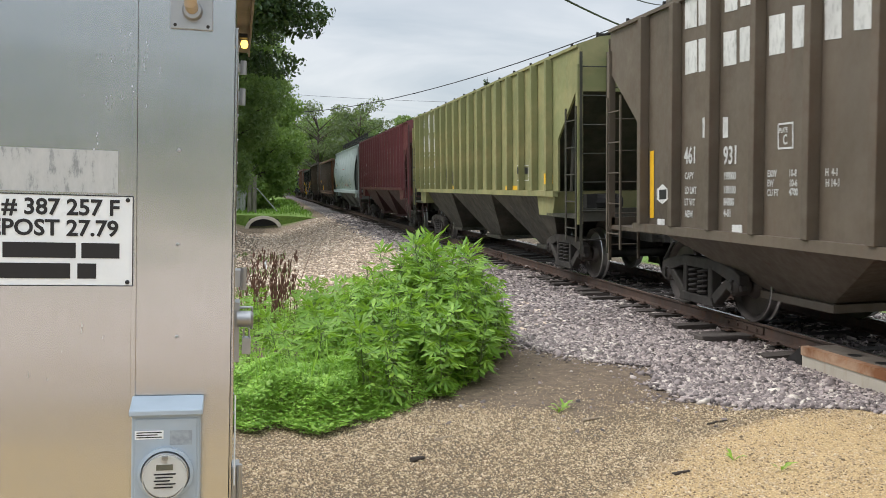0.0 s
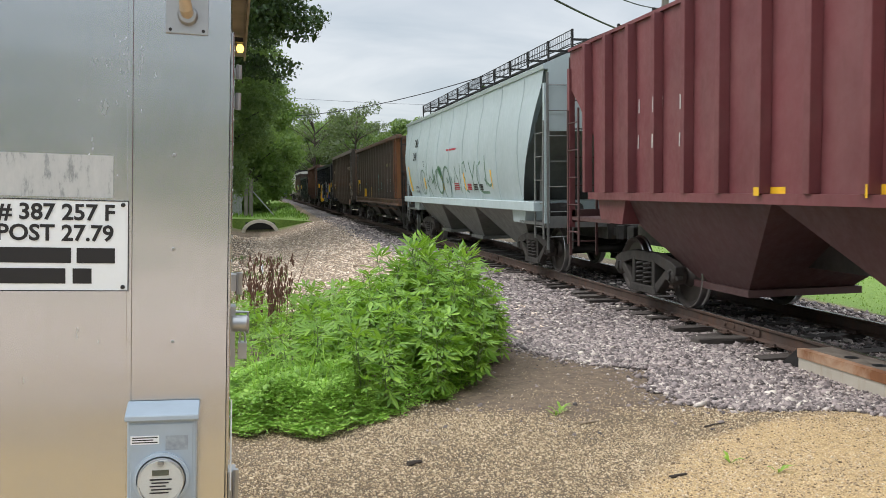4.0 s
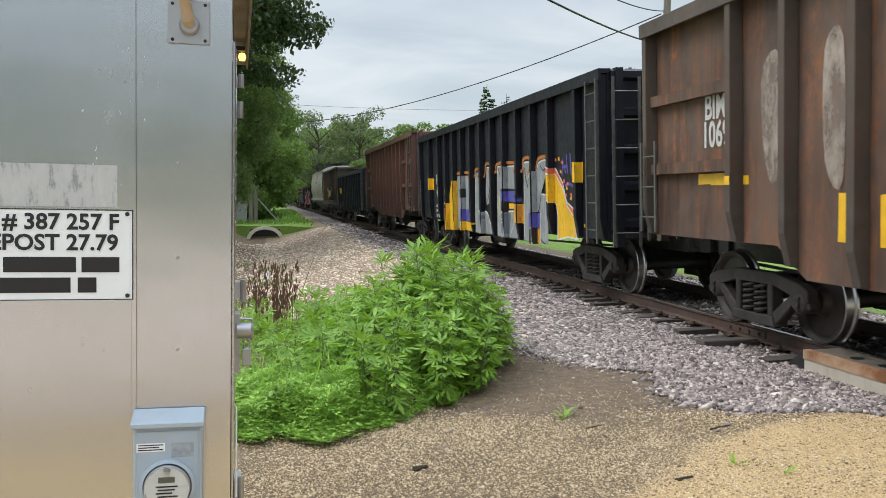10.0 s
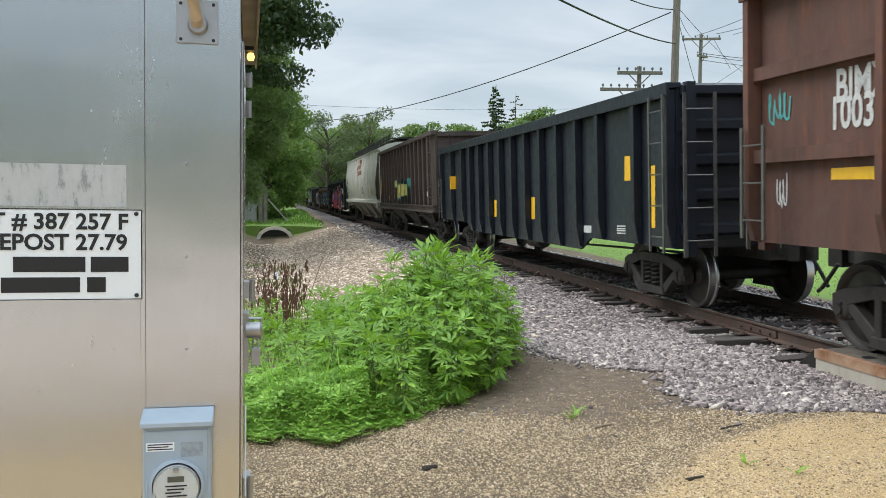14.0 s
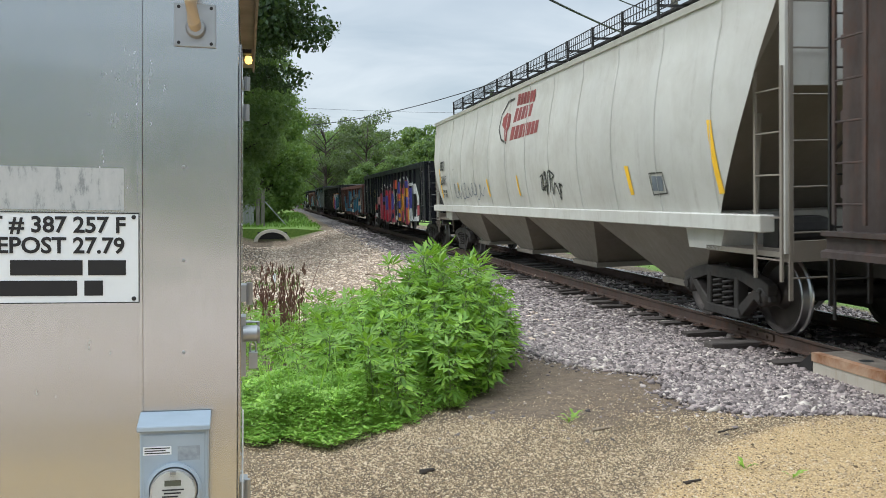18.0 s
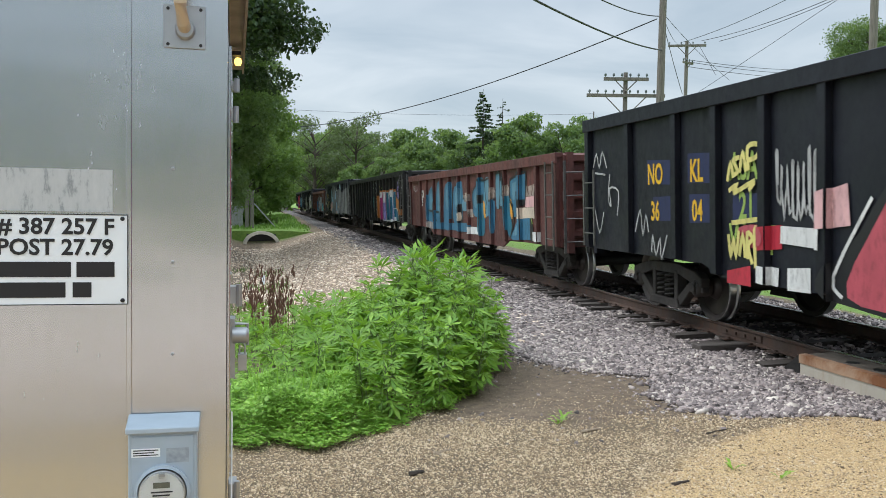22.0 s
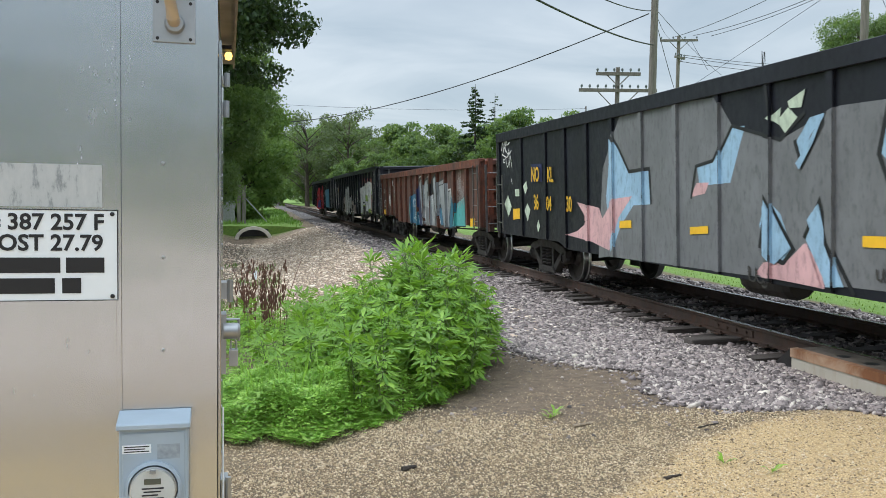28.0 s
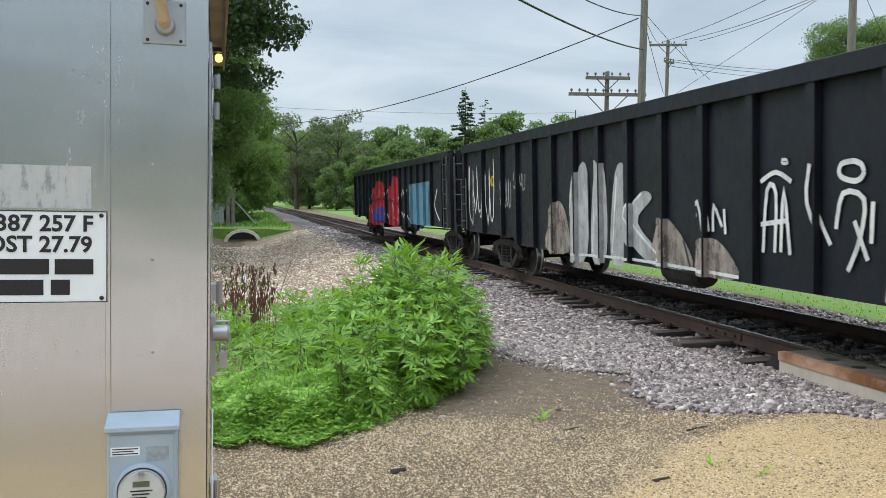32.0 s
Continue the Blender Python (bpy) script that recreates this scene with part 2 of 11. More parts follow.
M_BALLAST = Nodes("ballast_stone", 0.85)
_c = M_BALLAST.ramp(M_BALLAST.island(), (0.0, (0.042, 0.035, 0.034)), (0.22, (0.125, 0.103, 0.1)), (0.46, (0.24, 0.202, 0.193)), (0.7, (0.365, 0.3, 0.28)), (0.9, (0.49, 0.425, 0.385)), (1.0, (0.72, 0.65, 0.56)))
M_BALLAST.color(M_BALLAST.mix(M_BALLAST.ramp(M_BALLAST.noise(30, 4), (0.35, 0.0), (0.7, 0.5)), _c, (0.25, 0.21, 0.2)))
M_BALLAST = M_BALLAST.bump(M_BALLAST.noise(60, 3), 0.3, 0.004).mat
M_BROWNSTONE = Nodes("brown_stone", 0.9)
_c = M_BROWNSTONE.ramp(M_BROWNSTONE.island(), (0.0, (0.22, 0.16, 0.115)), (0.4, (0.56, 0.44, 0.325)), (0.8, (0.74, 0.61, 0.48)), (1.0, (0.86, 0.78, 0.67)))
M_BROWNSTONE = M_BROWNSTONE.color(_c).mat
M_PEBBLE = Nodes("pebble", 0.8)
_c = M_PEBBLE.ramp(M_PEBBLE.island(), (0.0, (0.14, 0.095, 0.055)), (0.35, (0.36, 0.265, 0.16)), (0.7, (0.52, 0.4, 0.25)), (1.0, (0.7, 0.58, 0.41)))
M_PEBBLE = M_PEBBLE.color(_c).mat

M_STEEL_DARK = plain("grimy_cast_steel", (0.024, 0.022, 0.021), 0.6, 0.3, 0.4)
M_TRUCK = car_paint("dusty_cast_steel", (0.034, 0.03, 0.027), (0.08, 0.05, 0.034), 0.3, 0.3, 0.65, (0.11, 0.094, 0.08), 0.35, 0.35)
# ladder steel with the sky's pale reflection put into its grey
M_RUNG = plain("sky_lit_rungs", (0.13, 0.125, 0.12), 0.4, 0.5, 0.3)
M_GRIME = car_paint("grimy_underframe", (0.03, 0.027, 0.025), amount=0.25, dust_amount=0.2)
M_WHEEL = plain("wheel_steel", (0.06, 0.05, 0.044), 0.5, 0.6, 0.35, 3.0)
M_TREAD = plain("polished_tread", (0.5, 0.5, 0.5), 0.28, 1.0, 0.1)
M_RAILRUST = car_paint("rail_rust", (0.065, 0.04, 0.029), (0.095, 0.045, 0.026), 0.6, 0.3, 0.75, (0.1, 0.08, 0.07), 0.4)
M_RAILTOP = plain("rail_head", (0.42, 0.41, 0.4), 0.25, 0.9, 0.12)
M_TIE = Nodes("creosoted_timber", 0.9)
_g = M_TIE.noise(5, 6, (0.25, 3.5, 3.5), 0.7)
M_TIE.color(M_TIE.mix(M_TIE.math("MULTIPLY", M_TIE.rnd(), 0.6), M_TIE.ramp(_g, (0.3, (0.018, 0.014, 0.012)), (0.7, (0.075, 0.062, 0.053))), (0.1, 0.085, 0.075)))
M_TIE = M_TIE.bump(_g, 0.6, 0.02).mat
M_YELLOW = plain("yellow_reflective_tape", (0.78, 0.45, 0.02), 0.4, 0, 0.12)
M_WHITE = plain("white_stencil_paint", (0.72, 0.72, 0.7), 0.6, 0, 0.12)
# flat black that stands for shade in the culvert and the bolt recesses
M_SHADE = plain("shade_black", (0.012, 0.012, 0.013), 0.5, 0, 0.3)


# ---- ground: one sheet with the bed, the ditch and the lawn worked into it ----
def smooth(a, b, v):
    t = np.clip((v - a) / (b - a), 0, 1)
    return t * t * (3 - 2 * t)


def wob(x, y, s, seed=0.0):
    """Cheap rolling noise for arrays, about -1 to 1."""
    return (np.sin(x * s + 1.3 * np.sin(y * s * 0.7 + seed)) + np.sin(y * s * 1.13 + 1.7 * np.sin(x * s * 0.9 + 2 * seed)) + np.sin((x + y) * s * 0.61 + seed * 3)) / 3


def zones(x, y):
    """Height of the ground and how much of each cover lies at (x, y)."""
    jx, jy = x + 0.18 * wob(x, y, 2.3) + 0.06 * wob(x, y, 7.1, 1.0), y + 0.25 * wob(y, x, 1.9, 2.0)
    road = smooth(7.3, 5.2, jy) * smooth(2.6, 5.2, jx)  # rises to the level crossing
    bed = -0.125 + 0 * x
    toe = np.interp(y, [6.3, 6.45, 6.93, 7.52, 8.3, 8.55, 9.1, 9.5, 11.05, 13.0, 20.0], [5.1, 4.25, 3.85, 3.82, 4.1, 3.67, 3.24, 3.13, 3.13, 3.2, 3.9])  # foot of the near shoulder
    near = -0.125 + 0.035 * smooth(5.55, 4.7, x) - 0.03 * smooth(5.3, toe, x)
    z = np.where(x < 5.6, near, bed)
    ditch = smooth(10.5, 17.0, y) * (1 - smooth(54.0, 56.0, y) * 1.0)
    ditch2 = smooth(62.0, 66.0, y) * (1 - smooth(90, 130, y)) * 0.55
    d = np.maximum(ditch, ditch2)
    slope = smooth(4.3, 0.2, x)
    bank = smooth(-0.9, -3.8, x)
    z = z - d * (0.85 * slope * (1 - bank)) - d * 0.25 * slope
    z = z + 0.25 * bank * smooth(20, 60, y)
    z = z + road * 0.1
    far_side = smooth(8.3, 10.6, x)
    z = z - 0.1 * far_side + 0.2 * smooth(11, 22, x)
    mound = np.exp(-(((x - 1.2) / 2.6) ** 2 + ((y - 96) / 26) ** 2))
    z = z + 0.65 * mound
    z = z + 0.012 * wob(x, y, 3.1) + 0.02 * wob(x, y, 0.9, 4.0) * (1 - road)
    lawn = smooth(9.6, 10.5, jx - 0.02 * y) * smooth(4.0, 9.0, jy)
    left = np.maximum(smooth(-1.6, -3.2, jx) * smooth(14, 24, y), smooth(54.2, 55.5, jy) * smooth(3.6, 2.6, jx))
    grass = np.clip(smooth(-33, -35, y) + np.maximum(lawn, left) + smooth(150, 220, y) * (1 - smooth(4.8, 5.4, x) * smooth(9.4, 8.8, x)), 0, 1)
    brown = smooth(9.8, 13.0, jy) * smooth(4.35, 3.9, jx) * smooth(-0.9, 0.5, jx + 0.4 * wob(x, y, 5.3, 3.0)) * smooth(56.0, 53.0, y)
    mud = smooth(10.5, 13.5, jy) * smooth(1.2, 0.3, jx) * smooth(-3.2, -1.6, jx)
    low = np.interp(x, [0.5, 1.44, 1.96, 2.36, 2.93, 3.62, 4.4], [6.9, 7.1, 6.85, 6.62, 6.75, 6.75, 6.6])  # where the dirt path meets the gravel
    dirt = smooth(low - 0.55, low + 0.4, y + 0.2 * wob(x, y, 4.1, 2.0) + 0.12 * wob(x, y, 9.7, 1.0)) * smooth(13, 10.5, y) * smooth(4.9, 4.3, jx) + 0.35 * smooth(-3.4, -4.4, jy) * smooth(-7.5, -6.5, jy)
    rim = np.interp(x, [1.7, 2.16, 2.71, 3.42, 3.97, 4.5, 5.1, 6.5], [4.7, 4.91, 5.39, 5.9, 6.25, 6.34, 6.28, 6.3])
    sand = np.maximum(smooth(rim + 0.3, rim - 0.35, y + 0.1 * wob(x, y, 3.7, 1.0)) * smooth(1.4, 2.1, jx), smooth(3.6, 2.2, jy) * smooth(-1.3, -0.3, jy))
    # unseen pale ground behind the camera, added to brighten the bungalow's reflection
    tarmac = smooth(-1.6, -2.6, y) * smooth(-34, -33, y)
    stone = smooth(toe - 0.3, toe + 0.3, x + 0.5 * (jx - x) + 0.06 * wob(x, y, 13.0)) * smooth(9.7, 9.2, jx + 0.1 * wob(x, y, 4)) * smooth(5.5, 6.4, jy + 0.3 * (4.8 - jx))
    return z, dict(grass=grass, brown=brown, mud=mud, dirt=dirt, sand=sand, stone=stone, tarmac=tarmac)


def ground_z(x, y):
    return float(zones(np.array([x], float), np.array([y], float))[0][0])


def graded(a, b, fine, steps, out, grow=1.13):
    """Coordinates: even between a and b, then ever wider out to +-out."""
    mid = np.linspace(a, b, steps)
    lo, hi = [a], [b]
    s = fine
    while lo[-1] > -out:
        s *= 1.22
        lo.append(lo[-1] - s)
    s = fine
    while hi[-1] < out:
        s *= grow
        hi.append(hi[-1] + s)
    return np.concatenate([lo[:0:-1], mid, hi[1:]])


gx, gy = graded(-3.5, 12, 0.1, 176, 2600), graded(3.0, 16, 0.085, 170, 2600, 1.045)
X, Y = np.meshgrid(gx, gy)
Z, cover = zones(X, Y)
nx, ny = len(gx), len(gy)
idx = np.arange(nx * ny).reshape(ny, nx)
quads = np.stack([idx[:-1, :-1], idx[:-1, 1:], idx[1:, 1:], idx[1:, :-1]], -1).reshape(-1, 4)

g = Nodes("ground_cover", 0.92)
fine, mid_n, coarse = g.noise(55, 5, rough=0.65), g.noise(9, 5, rough=0.6), g.noise(0.9, 4)
grit = g.noise(38, 3, kind="ShaderNodeTexVoronoi")
grain = g.noise(75, 3, kind="ShaderNodeTexVoronoi", off=(3, 1, 0))
gravel = g.mix(g.ramp(grain, (0.1, 0.0), (0.6, 1.0)), g.ramp(fine, (0.3, (0.24, 0.178, 0.108)), (0.75, (0.54, 0.415, 0.262))), (0.13, 0.094, 0.056))
damp = g.ramp(g.math("ADD", g.math("MULTIPLY", coarse, 0.6), g.math("MULTIPLY", mid_n, 0.45)), (0.42, 0.0), (0.62, 1.0))
gravel = g.mix(g.math("MULTIPLY", damp, 0.55), gravel, g.mix(fine, (0.035, 0.026, 0.017), (0.13, 0.095, 0.06)))
dirt_c = g.mix(g.ramp(mid_n, (0.35, 0.0), (0.7, 1.0)), g.mix(fine, (0.055, 0.039, 0.026), (0.165, 0.118, 0.079)), g.mix(fine, (0.11, 0.081, 0.054), (0.29, 0.214, 0.146)))
sand_c = g.mix(g.ramp(grain, (0.15, 0.0), (0.6, 1.0)), g.ramp(fine, (0.3, (0.56, 0.4, 0.2)), (0.75, (0.84, 0.66, 0.4))), (0.42, 0.29, 0.14))
brown_c = g.mix(g.ramp(grit, (0.1, 0.0), (0.5, 1.0)), g.ramp(fine, (0.3, (0.4, 0.3, 0.215)), (0.75, (0.7, 0.56, 0.43))), (0.2, 0.145, 0.1))
mud_c = g.ramp(mid_n, (0.3, (0.075, 0.055, 0.036)), (0.7, (0.22, 0.165, 0.115)))
stone_c = g.mix(g.ramp(grit, (0.1, 0.0), (0.55, 1.0)), g.ramp(fine, (0.3, (0.22, 0.195, 0.188)), (0.75, (0.44, 0.4, 0.385))), (0.08, 0.07, 0.065))
grass_c = g.mix(g.ramp(mid_n, (0.3, 0.0), (0.7, 1.0)), g.mix(fine, (0.07, 0.135, 0.018), (0.14, 0.25, 0.04)), g.mix(fine, (0.13, 0.21, 0.03), (0.23, 0.34, 0.065)))
col = gravel


def edge(name, soft=0.35):
    return g.ramp(g.math("ADD", g.attr(name), g.math("MULTIPLY", g.math("SUBTRACT", mid_n, 0.5), 0.7)), (0.5 - soft / 2, 0.0), (0.5 + soft / 2, 1.0))


for nm, c in (("dirt", dirt_c), ("sand", sand_c), ("mud", mud_c), ("brown", brown_c), ("stone", stone_c), ("tarmac", g.mix(fine, (0.5, 0.4, 0.34), (0.7, 0.57, 0.49))), ("grass", grass_c)):
    col = g.mix(edge(nm), col, c)
g.color(col).bump(g.math("ADD", g.math("ADD", fine, g.math("MULTIPLY", grit, -0.8)), g.math("MULTIPLY", mid_n, 1.2)), 0.7, 0.025)
me = fast_mesh("ground", np.stack([X, Y, Z], -1).reshape(-1, 3), quads, g.mat, True)
for nm, w in cover.items():
    a = me.attributes.new(nm, "FLOAT", "POINT")
    a.data.foreach_set("value", w.astype(np.float32).ravel())
ground = tagged(new("ground", me), "gravel lot, dirt path, ditch and lawn beside the railway", "ground", kind="structure")

# ---- loose stone: low-poly stones thrown over an area, joined, nobody could count them ----
ICO_V, ICO_F = None, None
_b = bmesh.new()
bmesh.ops.create_icosphere(_b, subdivisions=1, radius=1.0)
ICO_V = np.array([v.co[:] for v in _b.verts])
ICO_F = np.array([[v.index for v in f.verts] for f in _b.faces])
_b.free()


OCT_V = np.array([(1, 0, 0), (-1, 0, 0), (0, 1, 0), (0, -1, 0), (0, 0, 1), (0, 0, -1)], float)
OCT_F = np.array([(0, 2, 4), (2, 1, 4), (1, 3, 4), (3, 0, 4), (2, 0, 5), (1, 2, 5), (3, 1, 5), (0, 3, 5)])
CUB_V = np.array([(x, y, z) for z in (-0.7, 0.7) for y in (-0.8, 0.8) for x in (-0.8, 0.8)])
CUB_F = np.array([(0, 2, 3), (0, 3, 1), (4, 5, 7), (4, 7, 6), (0, 1, 5), (0, 5, 4), (2, 6, 7), (2, 7, 3), (0, 4, 6), (0, 6, 2), (1, 3, 7), (1, 7, 5)])
SHAPES = {"round": (ICO_V, ICO_F), "grit": (OCT_V, OCT_F), "shard": (CUB_V, CUB_F)}


def stones(name, label, pts, size, material, seed, flatness=0.6, lift=0.25, shape="round", tilt=0.35):
    """Broken stones lying more or less flat, each turned its own way."""
    r = np.random.RandomState(seed)
    n = len(pts)
    SV, SF = SHAPES[shape]
    s = size * np.exp(r.normal(0, 0.3, (n, 1, 1))) * r.uniform(0.65, 1.3, (n, 1, 3)) * np.array([1.1, 0.9, flatness])
    v = SV[None] * (1 + r.uniform(-0.28, 0.28, (n, len(SV), 3))) * s
    ax, ay, az = r.normal(0, tilt, n), r.normal(0, tilt, n), r.uniform(0, 6.283, n)
    q = np.stack([np.cos(az / 2), ax / 2, ay / 2, np.sin(az / 2)], -1)
    q /= np.linalg.norm(q, axis=1, keepdims=True)
    w, x, y, z = q.T
    R = np.stack([1 - 2 * (y * y + z * z), 2 * (x * y - z * w), 2 * (x * z + y * w), 2 * (x * y + z * w), 1 - 2 * (x * x + z * z), 2 * (y * z - x * w), 2 * (x * z - y * w), 2 * (y * z + x * w), 1 - 2 * (x * x + y * y)], -1).reshape(n, 3, 3)
    v = np.einsum("nij,nkj->nki", R, v) + pts[:, None]
    v[:, :, 2] += lift * s[:, :, 2].mean(1)[:, None]
    f = SF[None] + len(SV) * np.arange(n)[:, None, None]
    return tagged(new(name, fast_mesh(name, v.reshape(-1, 3), f.reshape(-1, 3), material)), label, "gravel", kind="stuff")


def scatter(n, x0, x1, y0, y1, key, seed, least=0.35, power=1.0, rise=0.0):
    """Random places in a rectangle, kept where the cover key is strong; power > 1 crowds them to y0."""
    r = np.random.RandomState(seed)
    x, y = r.uniform(x0, x1, n), y0 + (y1 - y0) * r.uniform(0, 1, n) ** power
    z, c = zones(x, y)
    c["gravel"] = np.clip(1 - 0.93 * c["dirt"] - 0.75 * c["sand"] - c["stone"], 0, 1) * (0.62 + 0.45 * wob(x, y, 2.6, 5.0) + 0.25 * wob(x, y, 9.0, 1.0))
    keep = c[key] > r.uniform(least - 0.25, least + 0.45, n) if key else np.ones(n, bool)
    return np.stack([x, y, z + rise * r.uniform(0, 1, n)], -1)[keep]


stones("ballast_near", "grey and pinkish crushed railway ballast", scatter(86000, 2.9, 6.0, 5.8, 10.6, "stone", 1, rise=0.014), 0.0172, M_BALLAST, 1, 0.58, shape="shard", tilt=0.5)
stones("ballast_middle", "grey crushed ballast along the shoulder", scatter(36000, 2.9, 6.0, 10.6, 19, "stone", 7, power=1.3, rise=0.02), 0.021, M_BALLAST, 7, 0.4, shape="shard", tilt=0.22)
stones("ballast_between_rails", "grey crushed ballast between the rails and beyond", scatter(26000, 6.0, 10.0, 5.8, 20, "stone", 2, rise=0.085), 0.026, M_BALLAST, 2, shape="shard")
stones("ballast_far", "grey crushed ballast along the distant track", scatter(16000, 3.2, 9.8, 18, 60, "stone", 3, power=1.5), 0.045, M_BALLAST, 3, 0.3, shape="shard", tilt=0.15)
stones("shoulder_stone", "brown weathered stone on the ditch slope", scatter(34000, -1.2, 4.4, 10.5, 54, "brown", 4, power=2.0), 0.03, M_BROWNSTONE, 4, 0.36, shape="shard", tilt=0.2)
stones("ditch_stones", "muddy stones on the ditch floor", scatter(7000, -2.2, 1.0, 11.5, 54, "mud", 12, power=1.8), 0.03, M_BROWNSTONE, 12, shape="shard")
stones("gravel_pebbles", "loose tan pebbles on the gravel lot", scatter(105000, -0.5, 4.8, 4.5, 7.6, "gravel", 5, 0.25), 0.0068, M_PEBBLE, 5, 0.7, shape="grit")
stones("sand_grit", "pale grit lying on the sandy patch", scatter(16000, 1.6, 6.0, 4.4, 6.6, "sand", 8), 0.0052, M_PEBBLE, 8, 0.7, shape="grit")
stones("dirt_grit", "fine grit trodden into the dirt path", scatter(4200, 0.8, 4.6, 6.6, 11, "dirt", 9), 0.0046, M_PEBBLE, 9, 0.7, shape="grit")
stones("strewn_stones", "scattered larger stones on the dirt", scatter(150, 1.2, 4.6, 6.0, 9.8, None, 6), 0.015, M_BALLAST, 6)
rs = np.random.RandomState(21)
sy = rs.uniform(6.3, 11.0, 700)
sx = np.interp(sy, [6.3, 6.45, 6.93, 7.52, 8.3, 8.55, 9.1, 9.5, 11.05], [5.1, 4.25, 3.85, 3.82, 4.1, 3.67, 3.24, 3.13, 3.13]) - np.abs(rs.normal(0, 0.22, 700))
stones("toe_stones", "ballast stones rolled down onto the dirt", np.stack([sx, sy, zones(sx, sy)[0]], -1), 0.014, M_BALLAST, 22, 0.62, shape="shard")

# ---- track ----
lean = pose(XC, 0, ZR, 0, CANT, 0)


def rail_profile(x):
    p = [(-0.07, -0.175), (0.07, -0.175), (0.07, -0.162), (0.012, -0.14), (0.01, -0.045), (0.036, -0.03), (0.036, -0.006), (0.028, 0.0), (-0.028, 0.0), (-0.036, -0.006), (-0.036, -0.03), (-0.01, -0.045), (-0.012, -0.14), (-0.07, -0.162)]
    return [(x + a, b) for a, b in p]


for sx in (-1, 1):
    xr = sx * GAUGE / 2
    rail = thing("rail", "rusty steel rail with a polished head", "rail", lean, "rails", "structure")
    b = bmesh.new()
    prism(b, rail_profile(xr), -20, 330, "y")
    part("rail_bar", b, M_RAILRUST, rail)
    b = bmesh.new()
    box(b, xr - 0.027, xr + 0.027, -20, 330, 0.0, 0.0025)
    part("running_surface", b, M_RAILTOP, rail, "bright worn strip along the rail head")
    for yj in ((9.9, 21.8, 33.7) if sx < 0 else (15.8, 27.7)):
        b = bmesh.new()
        for q in (-1, 1):
            box(b, xr + q * 0.012, xr + q * 0.036, yj - 0.45, yj + 0.45, -0.135, -0.05)
        for k in range(4):
            lathe(b, [(0.02, -0.06), (0.02, 0.06)], "x", (xr, yj - 0.33 + 0.22 * k, -0.09), 6)
        part("joint_bar", b, M_RAILRUST, rail, "bolted joint bar")

TIE_ME = []
for k in range(4):
    b = bmesh.new()
    box(b, -1.3, 1.3, -0.115, 0.115, -0.36, -0.178)
    r = random.Random(k)
    bmesh.ops.subdivide_edges(b, edges=[e for e in b.edges if abs(e.verts[0].co.x - e.verts[1].co.x) > 1], cuts=5)
    for v in b.verts:
        v.co += Vector((r.uniform(-0.03, 0.03) if abs(v.co.x) > 1.2 else 0, r.uniform(-0.008, 0.008), r.uniform(-0.01, 0.003)))
    TIE_ME.append(mesh_of(b, "tie", M_TIE))
track = thing("track_ties", "dark creosoted timber ties under the rails", "railway tie", lean, kind="structure")
r = random.Random(5)
for k in range(300):
    y = -6 + 0.52 * k
    t = part("tie", TIE_ME[k % 4], None, track)
    t.matrix_basis = pose(r.uniform(-0.1, 0.12) - (0.1 if k % 7 == 3 else 0) if y > 8.0 else 0.2, y + r.uniform(-0.03, 0.03), r.uniform(-0.05, 0.006), 0, r.uniform(-0.6, 0.6), r.uniform(-2, 2))
b = bmesh.new()
for k in range(110):
    for sx in (-1, 1):
        xr = sx * GAUGE / 2
        box(b, xr - 0.17, xr + 0.17, -6 + 0.52 * k - 0.09, -6 + 0.52 * k + 0.09, -0.179, -0.166)
        for q in (-0.1, 0.1):
            box(b, xr + q - 0.015, xr + q + 0.015, -6 + 0.52 * k - 0.06, -6 + 0.52 * k - 0.03, -0.166, -0.14)
part("tie_plates", b, M_RAILRUST, track, "rusty tie plates and spikes")["kind"] = "stuff"


# ---- freight cars. In a car: -x is the side towards the lot, y runs along it, z = 0 is the rail top ----
WR = 0.457  # wheel radius


def frame_mesh():
    b = bmesh.new()
    prism(b, [(-1.04, 0.47), (-1.04, 0.6), (-0.9, 0.66), (-0.42, 0.75), (0.42, 0.75), (0.9, 0.66), (1.04, 0.6), (1.04, 0.47), (0.8, 0.5), (0.42, 0.62), (-0.42, 0.62), (-0.8, 0.5)], -0.07, 0.07)
    for q in (-1, 1):
        prism(b, [(q * 0.86, 0.5), (q * 0.72, 0.53), (q * 0.36, 0.28), (q * 0.36, 0.15), (q * 0.46, 0.17)], -0.065, 0.065)
        prism(b, [(q * 0.29, 0.2), (q * 0.39, 0.2), (q * 0.39, 0.66), (q * 0.29, 0.66)], -0.075, 0.075)
        prism(b, [(q * 0.76, 0.36), (q * 0.78, 0.52), (q * 1.02, 0.52), (q * 1.06, 0.4)], -0.05, 0.05)
    prism(b, [(-0.46, 0.13), (0.46, 0.13), (0.4, 0.25), (-0.4, 0.25)], -0.1, 0.1)
    return mesh_of(b, "side_frame", M_TRUCK, 0.012)


def spring_mesh():
    b = bmesh.new()
    pts = [(0.088 * math.cos(a), 0.088 * math.sin(a), 0.26 + 0.34 * a / (10 * math.pi)) for a in [k * math.pi / 4 for k in range(41)]]
    pts = [(x, y, min(z, 0.6)) for x, y, z in pts]
    tube(b, pts, 0.022, 5)
    lathe(b, [(0.034, 0.26), (0.03, 0.6)], "z", n=8)
    return mesh_of(b, "coil_spring", M_TRUCK, smooth=True)


